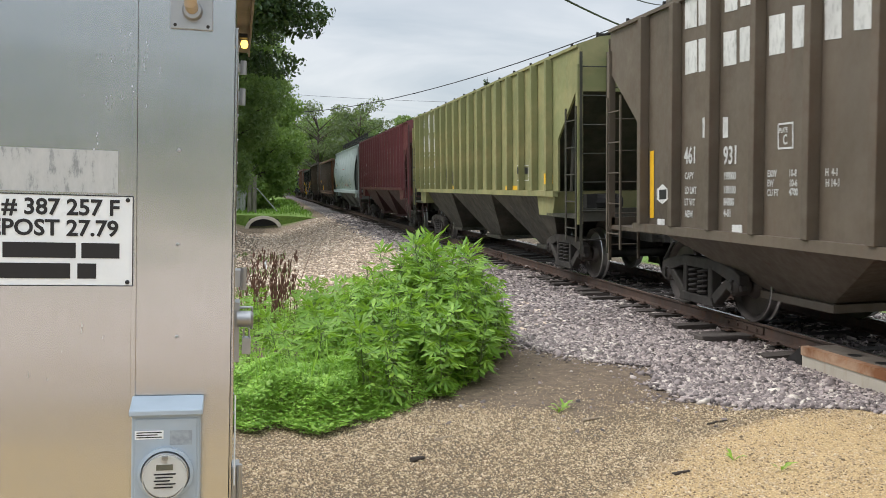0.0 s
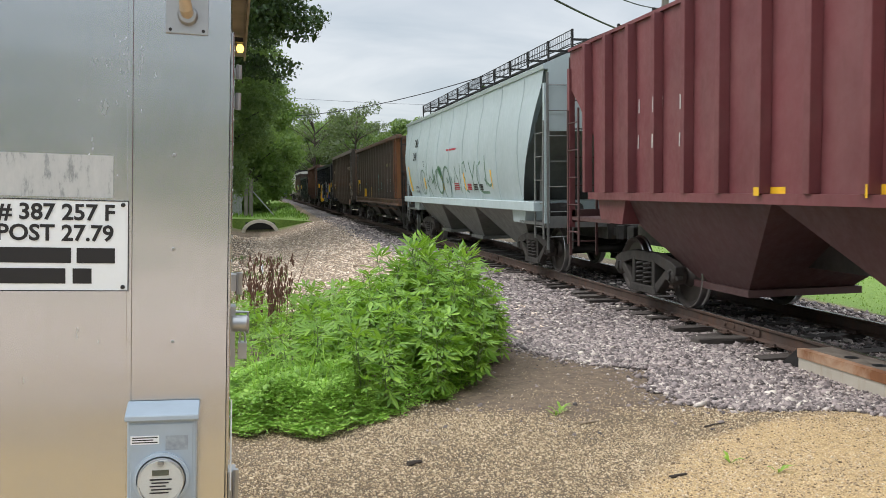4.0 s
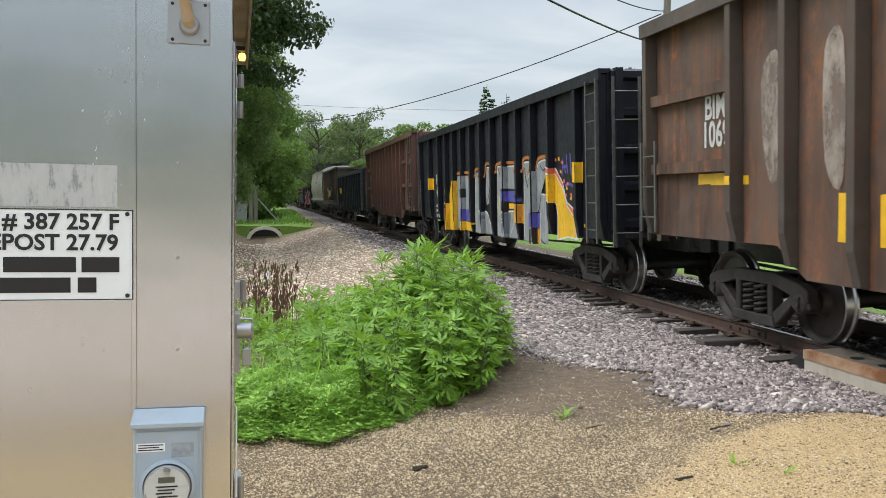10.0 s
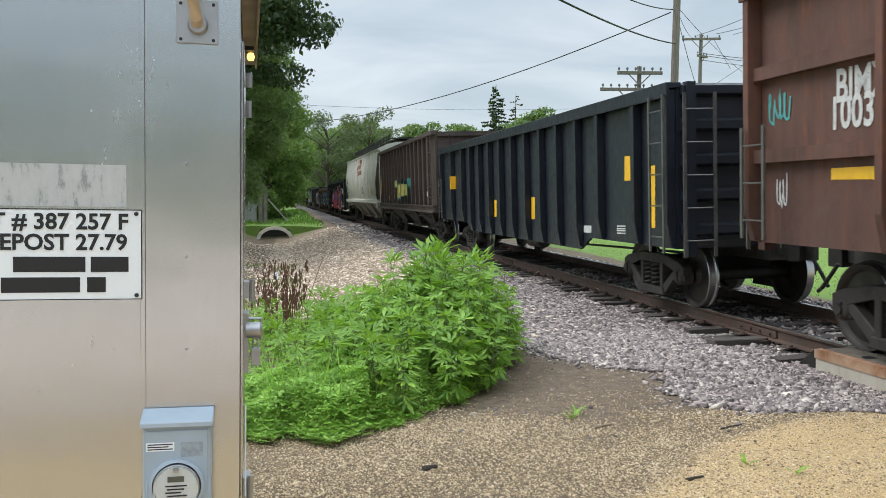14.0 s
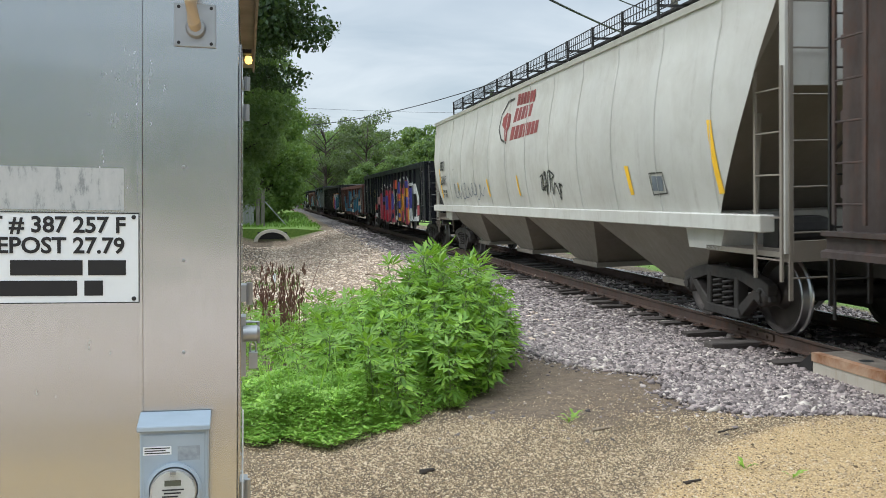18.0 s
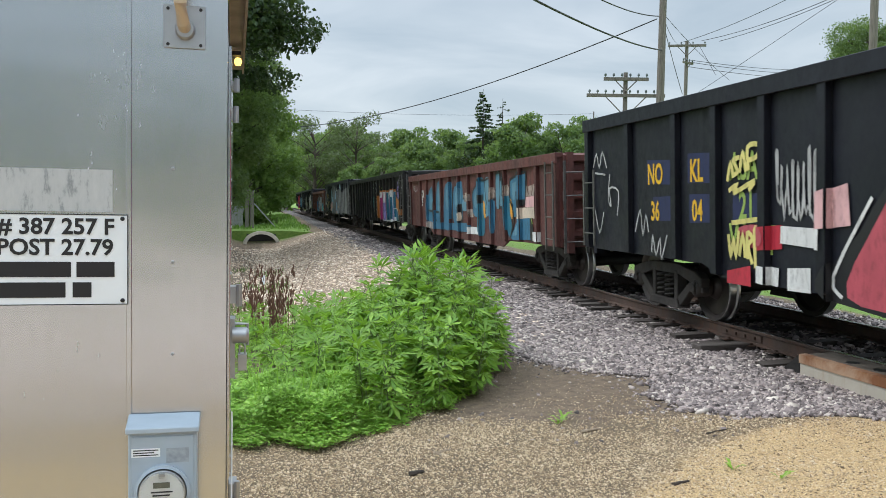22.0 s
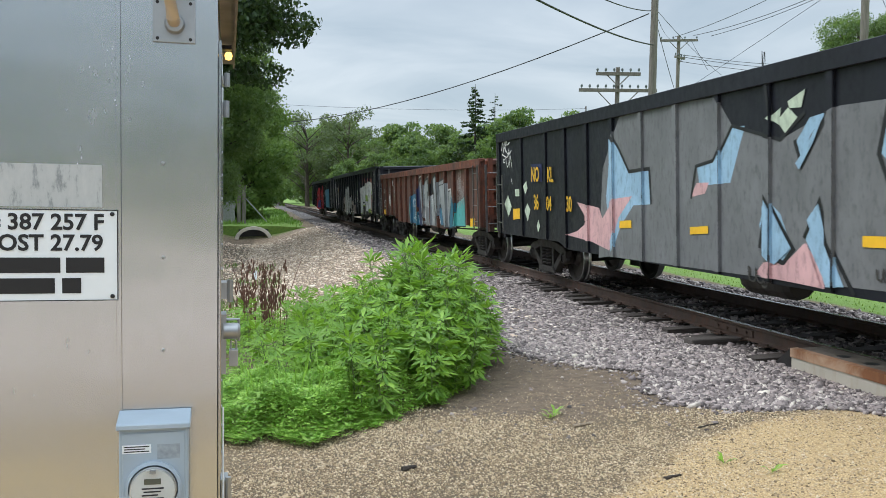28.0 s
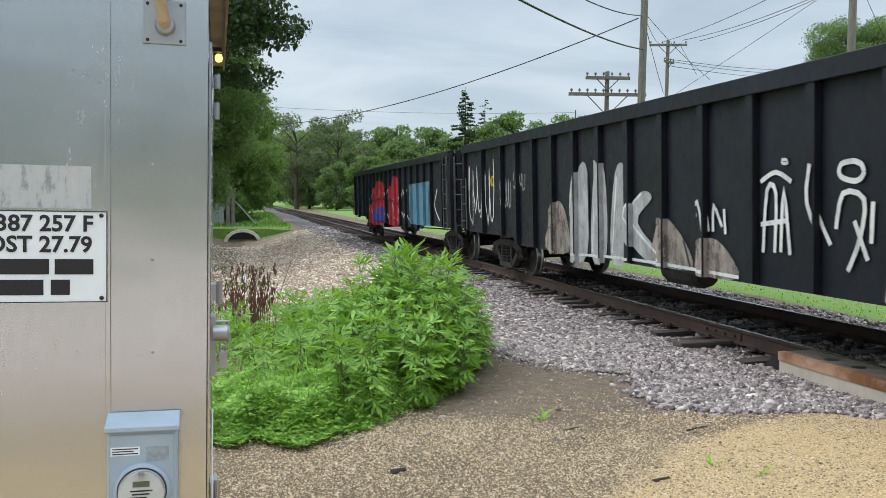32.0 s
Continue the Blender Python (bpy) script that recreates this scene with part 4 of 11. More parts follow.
def open_hopper(n, L, R, label, paint, top=3.74, ribs=15, w=1.5, posts=None):
    """An open-top hopper with a heavy outside sill, sloping bays and bent pipes under it."""
    car, h = start_car(n, L, R, label, 1.75)
    sill = 1.3
    for s in (-1, 1):
        b = bmesh.new()
        prism(b, [(-h, sill), (h, sill), (h, top), (-h, top)], s * w, s * (w - 0.05))
        part("side_wall", b, paint, car)
        b = bmesh.new()
        prism(b, [(s * (w - 0.02), 1.08), (s * (w + 0.16), 1.08), (s * (w + 0.16), 1.14), (s * (w + 0.1), 1.16), (s * (w + 0.1), 1.27), (s * (w + 0.16), 1.29), (s * (w + 0.16), 1.33), (s * (w - 0.02), 1.33)], -h - 0.1, h + 0.1, "y")
        part("side_sill", b, paint, car)
        b = bmesh.new()
        box(b, min(s * (w - 0.06), s * (w + 0.14)), max(s * (w - 0.06), s * (w + 0.14)), -h - 0.04, h + 0.04, top - 0.1, top + 0.05)
        part("top_chord", b, paint, car, bevel=0.02)
        b = bmesh.new()
        pts = []
        for k in range(41):
            y = -h + 1.5 + (2 * h - 3) * k / 40
            pts.append((s * (w - 0.05), y, 0.98 - 0.09 * abs(math.sin(y * 0.72)) ** 0.6))
        tube(b, pts, 0.035, 6)
        part("gate_pipe", b, paint, car)
    d, q = 0.11, 0.07
    b = bmesh.new()
    box(b, -w - d, -w, -q, q, sill + 0.03, top - 0.1)
    rib_me = mesh_of(b, "side_post", posts or paint, 0.008)
    ys = [-h + 1.0 + (2 * h - 2.0) * k / (ribs - 1) for k in range(ribs)]
    for y in ys:
        part("side_post", rib_me, None, car).matrix_basis = pose(0, y, 0)
        part("side_post", rib_me, None, car).matrix_basis = pose(0, y, 0, 0, 0, 180)
    for s in (-1, 1):
        e = s * h
        b = bmesh.new()
        box(b, -w + 0.05, w - 0.05, min(e, e - s * 0.05), max(e, e - s * 0.05), sill - 0.2, top)
        part("end_wall", b, paint, car)
        for z in (1.7, 2.4, 3.1, 3.65):
            b = bmesh.new()
            box(b, -w + 0.05, w - 0.05, min(e, e + s * 0.1), max(e, e + s * 0.1), z - 0.06, z + 0.06)
            part("end_rib", b, paint, car)
        ladder(car, e + s * 0.2, -w + 0.02, -w + 0.45, 0.6, top - 0.1, 6, axis="x")
        y0 = s * (h - 0.1)
        ladder(car, -w - d - 0.05, min(y0, y0 - s * 0.42), max(y0, y0 - s * 0.42), 1.4, top - 0.1, 6, material=paint)
        b = bmesh.new()
        tube(b, [(-w + 0.1, e + s * 0.25, 0.45), (-w + 0.1, e + s * 0.25, 2.1), (-w + 0.1, e - s * 0.05, 2.3)], 0.018, 5)
        part("grab_iron", b, M_STEEL_DARK, car)
    seg = (2 * h - 4.0) / 3
    for k in range(3):
        b = bmesh.new()
        y0 = -h + 2.0 + seg * k
        bay(b, y0, y0 + seg, y0 + seg * 0.3, y0 + seg * 0.7, 1.2, 0.5, w - 0.12, 0.9)
        part("hopper_bay", b, M_GRIME, car)
    b = bmesh.new()
    box(b, -w + 0.05, w - 0.05, -h, h, sill - 0.1, sill)
    part("floor", b, M_GRIME, car)
    car["w"], car["rib_d"], car["rib_w"], car["ys"] = w, d, 2 * q, ys
    return car


P_TAUPE = car_paint("faded_brown_grey_paint", (0.108, 0.084, 0.06), amount=0.3, dust_amount=0.3)
P_GREEN = car_paint("faded_green_paint", (0.205, 0.215, 0.095), (0.2, 0.15, 0.06), 0.4, 0.22, 0.5, (0.4, 0.33, 0.16), 0.7)
P_MAROON = car_paint("maroon_paint", (0.15, 0.04, 0.045), (0.07, 0.025, 0.022), 0.3, 0.2, 0.5, (0.26, 0.13, 0.125), 0.3)
P_PALEBLUE = car_paint("pale_blue_grey_paint", (0.38, 0.45, 0.465), (0.2, 0.2, 0.18), 0.15, 0.06, 0.45, (0.34, 0.4, 0.4), 0.3)
P_CREAM = car_paint("cream_white_paint", (0.5, 0.49, 0.45), (0.2, 0.17, 0.13), 0.28, 0.08, 0.5, (0.34, 0.31, 0.26), 0.45)
P_RUST = car_paint("rusted_brown_steel", (0.078, 0.047, 0.034), (0.2, 0.08, 0.034), 0.7, 0.5, 0.7, (0.13, 0.1, 0.082), 0.6)
P_UMBER = car_paint("dark_umber_steel", (0.05, 0.034, 0.029), (0.12, 0.05, 0.028), 0.4, 0.35, 0.7, (0.09, 0.072, 0.064), 0.5)
P_POST = car_paint("weathered_brown_grey_posts", (0.075, 0.06, 0.049), (0.1, 0.05, 0.03), 0.4, 0.3, 0.7, (0.12, 0.1, 0.085), 0.4)
P_RUST2 = car_paint("red_brown_rusted_paint", (0.1, 0.046, 0.034), (0.17, 0.068, 0.036), 0.45, 0.35, 0.7, (0.1, 0.06, 0.048), 0.5)
P_BLACK = car_paint("black_car_paint", (0.0075, 0.0084, 0.0135), (0.02, 0.018, 0.018), 0.12, 0.3, 0.45, (0.026, 0.028, 0.038), 0.2, 0.32)
P_NAVY = car_paint("blue_black_car_paint", (0.009, 0.0125, 0.02), (0.03, 0.027, 0.025), 0.15, 0.25, 0.4, (0.034, 0.038, 0.047), 0.2, 0.45)
P_DARKGREEN = car_paint("weathered_charcoal_paint", (0.012, 0.0118, 0.0118), (0.05, 0.036, 0.025), 0.3, 0.3, 0.55, (0.05, 0.045, 0.04), 0.25, 0.3)
P_OXIDE = car_paint("oxide_red_paint", (0.105, 0.03, 0.024), (0.03, 0.016, 0.014), 0.6, 0.4, 0.6, (0.05, 0.026, 0.024), 0.6)
P_SCORCHED = car_paint("scorched_brown_paint", (0.075, 0.034, 0.024), (0.17, 0.05, 0.022), 0.6, 0.4, 0.65, (0.035, 0.025, 0.021), 0.7)
P_ORANGE = car_paint("orange_rust_paint", (0.16, 0.042, 0.018), (0.035, 0.022, 0.018), 0.85, 0.4, 0.65, (0.035, 0.023, 0.019), 0.95)
G_TAUPE = car_paint("grimy_taupe_underside", (0.085, 0.066, 0.048), amount=0.3, dust_amount=0.35)
# far darker green than the sides, with rust runs and dust
G_GREEN = car_paint("dark_green_underside", (0.026, 0.028, 0.02), amount=0.3, dust_amount=0.35)
# the side maroon in a darker tone, with rust runs and dust
G_MAROON = car_paint("dark_maroon_underside", (0.085, 0.036, 0.036), amount=0.25, dust=(0.08, 0.06, 0.055), dust_amount=0.4)
G_DUSTY = car_paint("dusty_grey_underside", (0.21, 0.182, 0.148), (0.16, 0.12, 0.085), 0.35, dust_amount=0.5)
G_SLATE = car_paint("slate_underside", (0.15, 0.152, 0.145), (0.05, 0.045, 0.04), 0.3, dust=(0.06, 0.058, 0.055), dust_amount=0.5)

LONG = [0.07, 1.6] + [3.03 + 0.99 * k for k in range(15)] + [18.29, 19.3]  # posts of the long gondolas, from the rear end
C = {}
C[1] = ribbed_hopper(1, -3.7, 12.52, "brown-grey covered hopper car with white lettering", P_TAUPE, G_TAUPE, sill=1.16, ribs=15, first=1.3, pitch=0.94)
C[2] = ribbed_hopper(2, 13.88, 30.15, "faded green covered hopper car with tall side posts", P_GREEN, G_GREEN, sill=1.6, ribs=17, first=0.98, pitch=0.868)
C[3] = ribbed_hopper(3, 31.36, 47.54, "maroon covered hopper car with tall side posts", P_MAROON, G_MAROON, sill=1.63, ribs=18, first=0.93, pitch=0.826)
C[4] = curved_hopper(4, 49.1, 64.6, "pale blue-grey curved covered hopper with green graffiti", P_PALEBLUE, G_SLATE)
C[5] = open_hopper(5, 65.82, 80.1, "rusted brown open hopper car with heavy side sill", P_RUST, posts=P_POST)
C[6] = gondola(6, 81.61, 94.88, "tall rusted brown gondola with faded white graffiti", P_RUST, 3.9, 1.12, 0.8, 13, rib_paint=P_POST, taper=0.45, step=2.9, rib_w=0.11, at=[0.07, 2.2, 3.22, 4.26, 5.28, 6.32, 7.32, 8.34, 9.37, 10.45, 12.09, 13.2], bars=[(0.07, 2.2, 2.9), (0.07, 2.2, 2.0), (10.45, 12.09, 2.9), (10.45, 12.09, 2.0), (12.09, 13.2, 2.9), (12.09, 13.2, 2.0)], rib_d=0.17)
C[7] = gondola(7, 96.5, 112.4, "glossy black gondola with yellow and silver graffiti", P_BLACK, 3.56, 0.95, 0.72, 14, taper=0.45, step=3.2, rib_w=0.12, at=[0.07, 1.67] + [3.11 + 1.022 * k for k in range(11)] + [14.75, 15.83])
C[8] = gondola(8, 113.55, 127.38, "tall red-brown rusted gondola with dented posts", P_RUST2, 3.87, 1.12, 0.8, 13, taper=0.45, step=2.9, rib_w=0.1, at=[0.07, 2.17, 3.16, 4.11, 5.15, 6.19, 7.04, 8.03, 9.07, 10.02, 11.03, 12.65, 13.76], bars=[(0.07, 2.17, 2.93), (0.07, 2.17, 2.05), (11.03, 12.65, 2.93), (11.03, 12.65, 2.05), (12.65, 13.76, 2.93), (12.65, 13.76, 2.05)], rib_d=0.17)
C[9] = gondola(9, 129.3, 145.23, "blue-black gondola with yellow reflective markers", P_NAVY, 3.07, 0.92, 0.7, 14, taper=0.45, step=3.2, rib_w=0.12, at=[0.07, 1.67] + [3.11 + 1.025 * k for k in range(11)] + [14.78, 15.86])
C[10] = open_hopper(10, 146.48, 161.26, "rusted brown open hopper with green and yellow graffiti", P_UMBER)
C[11] = curved_hopper(11, 162.29, 181.63, "cream-white curved covered hopper with red lettering", P_CREAM, G_DUSTY, 4.02, 4, 12)
C[12] = gondola(12, 183.05, 202.46, "long black gondola with red, purple and orange graffiti", P_BLACK, 2.88, 0.88, 0.74, 22, step=3.6, rib_d=0.085, at=LONG)
C[13] = gondola(13, 203.9, 219.38, "oxide-red gondola with big blue graffiti", P_OXIDE, 2.45, 0.8, 0.62, 14, step=3.3, rib_d=0.075, at=[0.07] + [1.95 + 1.12 * k for k in range(12)] + [15.41])
C[14] = gondola(14, 220.6, 239.96, "weathered charcoal gondola with blue, violet and orange graffiti", P_DARKGREEN, 2.72, 0.86, 0.72, 22, step=3.6, rib_d=0.085, at=LONG)
C[15] = gondola(15, 241.1, 260.2, "black gondola painted over in silver with pale blue shapes", P_BLACK, 2.92, 0.83, 0.72, 18, step=3.6, rib_d=0.04, rib_w=0.1, at=[0.07, 1.6] + [3.03 + 0.99 * k for k in range(14)] + [17.5, 19.03])
C[16] = gondola(16, 261.61, 277.41, "rusted orange-red gondola with silver and blue graffiti", P_SCORCHED, 2.46, 0.9, 0.72, 14, rib_paint=P_ORANGE, step=3.3, rib_d=0.075, at=[0.07, 1.3] + [2.5 + 1.05 * k for k in range(11)] + [14.42, 15.73])
C[17] = gondola(17, 278.66, 298.25, "long black gondola with white graffiti letters", P_BLACK, 2.86, 0.88, 0.74, 22, step=3.6, rib_d=0.085, at=LONG)
C[18] = gondola(18, 299.67, 318.9, "last black gondola with red and blue graffiti", P_BLACK, 2.82, 0.88, 0.74, 22, step=3.6, rib_d=0.085, at=LONG)


# ---- signal bungalow beside the lot ----
def text_mesh(body, height, material, depth=0.0015, align="LEFT", squeeze=1.0):
    """Lettering in the built-in font as a mesh: x along the line, y up, cap height as given."""
    cu = bpy.data.curves.new("lettering", "FONT")
    cu.body, cu.size, cu.extrude, cu.align_x, cu.resolution_u, cu.offset = body, height / 0.7, depth, align, 3, 0.034 * height
    ob = bpy.data.objects.new("lettering", cu)
    me = bpy.data.meshes.new_from_object(ob)
    bpy.data.objects.remove(ob)
    bpy.data.curves.remove(cu)
    me.transform(Matrix.Diagonal((squeeze, 1, 1, 1)))
    me.materials.clear()
    me.materials.append(material)
    return me


M_ALU = Nodes("brushed_aluminium", 0.34, 1.0)
_s = M_ALU.noise(40, 3, (1.0, 1.0, 0.3), 0.6)
_b2 = M_ALU.noise(1.3, 4, (1.4, 1.4, 0.7), 0.6)
_sp = M_ALU.noise(22, 5, rough=0.75)
_base = M_ALU.mix(_b2, (0.54, 0.557, 0.567), (0.61, 0.616, 0.618))
M_ALU.color(M_ALU.mix(M_ALU.ramp(_sp, (0.7, 0.0), (0.82, 0.05)), _base, (0.8, 0.8, 0.79)))
M_ALU.rough(M_ALU.ramp(M_ALU.math("ADD", M_ALU.math("MULTIPLY", _s, 0.5), M_ALU.math("MULTIPLY", _b2, 0.6)), (0.35, 0.19), (0.75, 0.29)))
M_ALU = M_ALU.bump(M_ALU.math("ADD", M_ALU.math("MULTIPLY", _s, 0.012), M_ALU.noise(2.4, 1, (0.7, 1, 1.6))), 0.3, 0.012).mat
M_ALU2 = plain("cast_aluminium", (0.42, 0.43, 0.44), 0.42, 0.9, 0.12)
M_SIGN = plain("white_sign_enamel", (0.8, 0.835, 0.86), 0.3, 0, 0.03)
M_INK = plain("black_sign_ink", (0.012, 0.012, 0.014), 0.45, 0, 0.1)
M_METERBOX = plain("grey_blue_meter_paint", (0.36, 0.43, 0.5), 0.42, 0, 0.06)
M_METERFACE = plain("meter_face", (0.66, 0.66, 0.62), 0.4, 0, 0.06)
M_CONDUIT = plain("tan_conduit", (0.52, 0.42, 0.3), 0.45, 0.2, 0.1)
M_SOFFIT = plain("brown_soffit", (0.26, 0.2, 0.155), 0.7, 0, 0.25)
M_RESIDUE = Nodes("glue_residue", 0.75)
_r = M_RESIDUE.noise(26, 6, (1, 1, 0.35), 0.7)
M_RESIDUE = M_RESIDUE.color(M_RESIDUE.ramp(_r, (0.36, (0.26, 0.275, 0.28)), (0.46, (0.46, 0.475, 0.475)), (0.7, (0.52, 0.53, 0.525)))).mat
M_GLASS = bpy.data.materials.new("clear_glass")
M_GLASS.use_nodes = True
_p = M_GLASS.node_tree.nodes["Principled BSDF"]
_p.inputs["Transmission Weight"].default_value, _p.inputs["Roughness"].default_value, _p.inputs["IOR"].default_value = 1.0, 0.02, 1.2
M_AMBER = bpy.data.materials.new("amber_lamp")
M_AMBER.use_nodes = True
_p = M_AMBER.node_tree.nodes["Principled BSDF"]
_p.inputs["Base Color"].default_value = (0.9, 0.5, 0.05, 1)
_p.inputs["Emission Color"].default_value = (1.0, 0.62, 0.12, 1)
_p.inputs["Emission Strength"].default_value = 1.6

BUNG = pose(-0.139, 3.03, -0.25, 0, 0.7, 1.6)  # its front corner, leaning a little


def on_bungalow(x, y, z, rz=0):
    return BUNG @ pose(x, y, z + 0.25, 0, 0, rz)


bung = thing("signal_bungalow", "brushed aluminium railway signal bungalow with a side door", "equipment cabinet", BUNG)
b = bmesh.new(); box(b, -2.6, -0.004, 0.004, 1.996, 0.0, 2.72); part("shell", b, M_ALU, bung)
b = bmesh.new(); box(b, -0.308, 0.0, 0.0, 0.004, 0.0, 2.72); part("corner_panel", b, M_ALU, bung)
b = bmesh.new(); box(b, -2.6, -0.312, -0.002, 0.004, 0.0, 2.72); part("front_panel", b, M_ALU, bung)
b = bmesh.new(); box(b, -0.325, -0.308, -0.006, -0.002, 0.0, 2.72); part("lap_seam", b, M_ALU, bung, bevel=0.0015)
b = bmesh.new(); box(b, -2.75, 0.068, -0.06, 2.06, 2.74, 2.8); part("roof", b, M_ALU, bung)
b = bmesh.new(); box(b, 0.0, 0.06, 0.0, 2.04, 2.7, 2.738); part("soffit", b, M_SOFFIT, bung, "brown underside of the eave")
b = bmesh.new(); box(b, 0.06, 0.07, -0.06, 2.06, 2.68, 2.8); part("fascia", b, M_SOFFIT, bung)
b = bmesh.new(); tube(b, [(-1.2, 0.55, 2.78), (-1.2, 0.55, 3.62)], 0.03, 8); part("service_mast", b, M_STEEL_DARK, bung, "short mast holding the service wire")
b = bmesh.new(); box(b, 0.0, 0.012, 0.12, 1.5, 0.3, 2.5); part("door", b, M_ALU, bung, bevel=0.003)
riv = bmesh.new(); lathe(riv, [(0.006, 0.0), (0.0055, -0.002), (0.003, -0.004)], "y", n=10); riv = mesh_of(riv, "rivet", M_ALU2, smooth=True)
for z in (0.865, 1.18, 1.494, 1.81):
    part("rivet", riv, None, bung).matrix_basis = pose(-0.177, 0.0, z + 0.25)
for k in range(24):
    part("rivet", riv, None, bung).matrix_basis = pose(0.012, 0.2 + 0.06 * (k % 2), 0.5 + 0.085 * k, 0, 0, 90)
for z0, z1, d, y in ((2.108, 2.137, 0.018, 0.2), (2.0, 2.04, 0.016, 0.22), (1.33, 1.39, 0.03, 0.18), (0.56, 0.68, 0.026, 0.12)):
    b = bmesh.new()
    box(b, 0.012, 0.012 + d, y, y + 0.09, z0 + 0.25, z1 + 0.25)
    lathe(b, [(0.011, z0 + 0.24), (0.011, z1 + 0.26)], "z", (0.012 + d, y, 0), 8)
    part("hinge", b, M_ALU2, bung, "cast door hinge", bevel=0.0)
b = bmesh.new()
box(b, 0.012, 0.03, 0.2, 0.3, 1.3, 1.52)
tube(b, [(0.03, 0.22, 1.5), (0.075, 0.22, 1.5), (0.075, 0.22, 1.42)], 0.006, 6)
part("latch", b, M_ALU2, bung, "door latch with a swing handle")
b = bmesh.new()
box(b, 0.04, 0.072, 0.19, 0.235, 1.33, 1.39)
tube(b, [(0.046, 0.21, 1.39), (0.046, 0.21, 1.42), (0.056, 0.21, 1.432), (0.066, 0.21, 1.42), (0.066, 0.21, 1.39)], 0.004, 6)
part("padlock", b, M_ALU2, bung, "worn padlock", bevel=0.003)
b = bmesh.new(); lathe(b, [(0.03, 0.0), (0.03, 0.05), (0.02, 0.06)], "x", (0.02, 0.2, 1.46), 14); part("lock_cylinder", b, M_ALU2, bung, smooth=True)
b = bmesh.new(); tube(b, [(0.02, 0.1, 0.95 + 0.25), (0.02, 0.1, 0.62 + 0.25)], 0.003, 5); part("door_cable", b, M_SIGN, bung, "thin pale cable")
for k in range(1):
    lamp = bmesh.new()
    lathe(lamp, [(0.003, -0.02), (0.013, -0.017), (0.019, 0.0), (0.013, 0.017), (0.003, 0.02)], "z", (0.036, 1.25, 2.372 + 0.25), 16)
    part("amber_lamp", lamp, M_AMBER, bung, "lit amber indicator lamp", smooth=True)
b = bmesh.new(); box(b, 0.0, 0.05, 1.2, 1.3, 2.645, 2.665); part("lamp_bracket", b, M_STEEL_DARK, bung)

sign = thing("identification_sign", "white enamel sign with black lettering on the bungalow wall", "sign", on_bungalow(-0.318, -0.008, 1.352))
b = bmesh.new(); box(b, -0.6, 0.0, -0.002, 0.0, 0.0, 0.3)
part("sign_plate", b, M_SIGN, sign, bevel=0.0006)
for x0, x1, z0, z1 in ((-0.6, 0, 0, 0.003), (-0.6, 0, 0.297, 0.3), (-0.003, 0, 0.003, 0.297), (-0.6, -0.597, 0.003, 0.297)):
    b = bmesh.new(); box(b, x0, x1, -0.0035, -0.002, z0, z1); part("border", b, M_INK, sign)
for body, z, right in (("DOT # 387 257 F", 0.2345, -0.043), ("MILEPOST 27.79", 0.1665, -0.046)):
    part("lettering", text_mesh(body, 0.051, M_INK, 0.0008, "RIGHT", 1.0), None, sign).matrix_basis = pose(right, -0.0035, z, 90)
for z, bars in ((0.0925, ((-0.043, 0.118), (-0.178, 0.22))), (0.025, ((-0.115, 0.058), (-0.195, 0.24)))):
    for right, wide in bars:
        b = bmesh.new(); box(b, right - wide, right, -0.0036, -0.0022, z, z + 0.05); part("lettering_bar", b, M_INK, sign)
for x in (-0.018, -0.582):
    for z in (0.014, 0.286):
        b = bmesh.new(); lathe(b, [(0.0075, 0.0), (0.007, -0.004), (0.003, -0.006)], "y", (x, -0.002, z), 10); part("screw", b, M_INK, sign, smooth=True)
residue = thing("sticker_residue", "patchy pale glue residue of a removed sticker", "sticker residue", on_bungalow(-0.318, -0.0025, 1.66))
for x0, x1, z0, z1 in ((-0.36, -0.05, 0.0, 0.139), (-0.9, -0.36, 0.0, 0.139)):
    b = bmesh.new(); box(b, x0, x1, -0.0012, 0.0, z0, z1); part("residue_patch", b, M_RESIDUE, residue)

meter = thing("electric_meter", "grey-blue meter socket with a round glass electricity meter", "electric meter", on_bungalow(-0.31, -0.006, 0.44) @ Matrix.Diagonal((0.893, 0.72, 0.893, 1)))
b = bmesh.new(); box(b, 0.0, 0.244, -0.115, 0.0, 0.0, 0.565); part("socket_box", b, M_METERBOX, meter, bevel=0.006)
b = bmesh.new(); prism(b, [(-0.14, 0.555), (-0.14, 0.575), (0.0, 0.605), (0.0, 0.565)], -0.008, 0.252); part("cap", b, M_METERBOX, meter, bevel=0.003)
b = bmesh.new(); box(b, 0.012, 0.232, -0.121, -0.115, 0.02, 0.54); part("cover", b, M_METERBOX, meter, bevel=0.002)
b = bmesh.new(); box(b, 0.012, 0.113, -0.1225, -0.121, 0.465, 0.497); part("rating_label", b, M_SIGN, meter, "small white printed label")
for k in range(3):
    b = bmesh.new(); box(b, 0.018, 0.107 - 0.015 * (k % 2), -0.1232, -0.1224, 0.47 + 0.009 * k, 0.474 + 0.009 * k); part("print_bar", b, M_INK, meter)
b = bmesh.new(); box(b, 0.135, 0.215, -0.1222, -0.121, 0.44, 0.495)
part("label_residue", b, plain("worn_label", (0.3, 0.34, 0.38), 0.7, 0, 0.2, 40), meter)
b = bmesh.new(); lathe(b, [(0.1, -0.121), (0.1, -0.137), (0.088, -0.142), (0.086, -0.121)], "y", (0.122, 0, 0.335), 32); part("retaining_ring", b, M_METERBOX, meter, smooth=True)
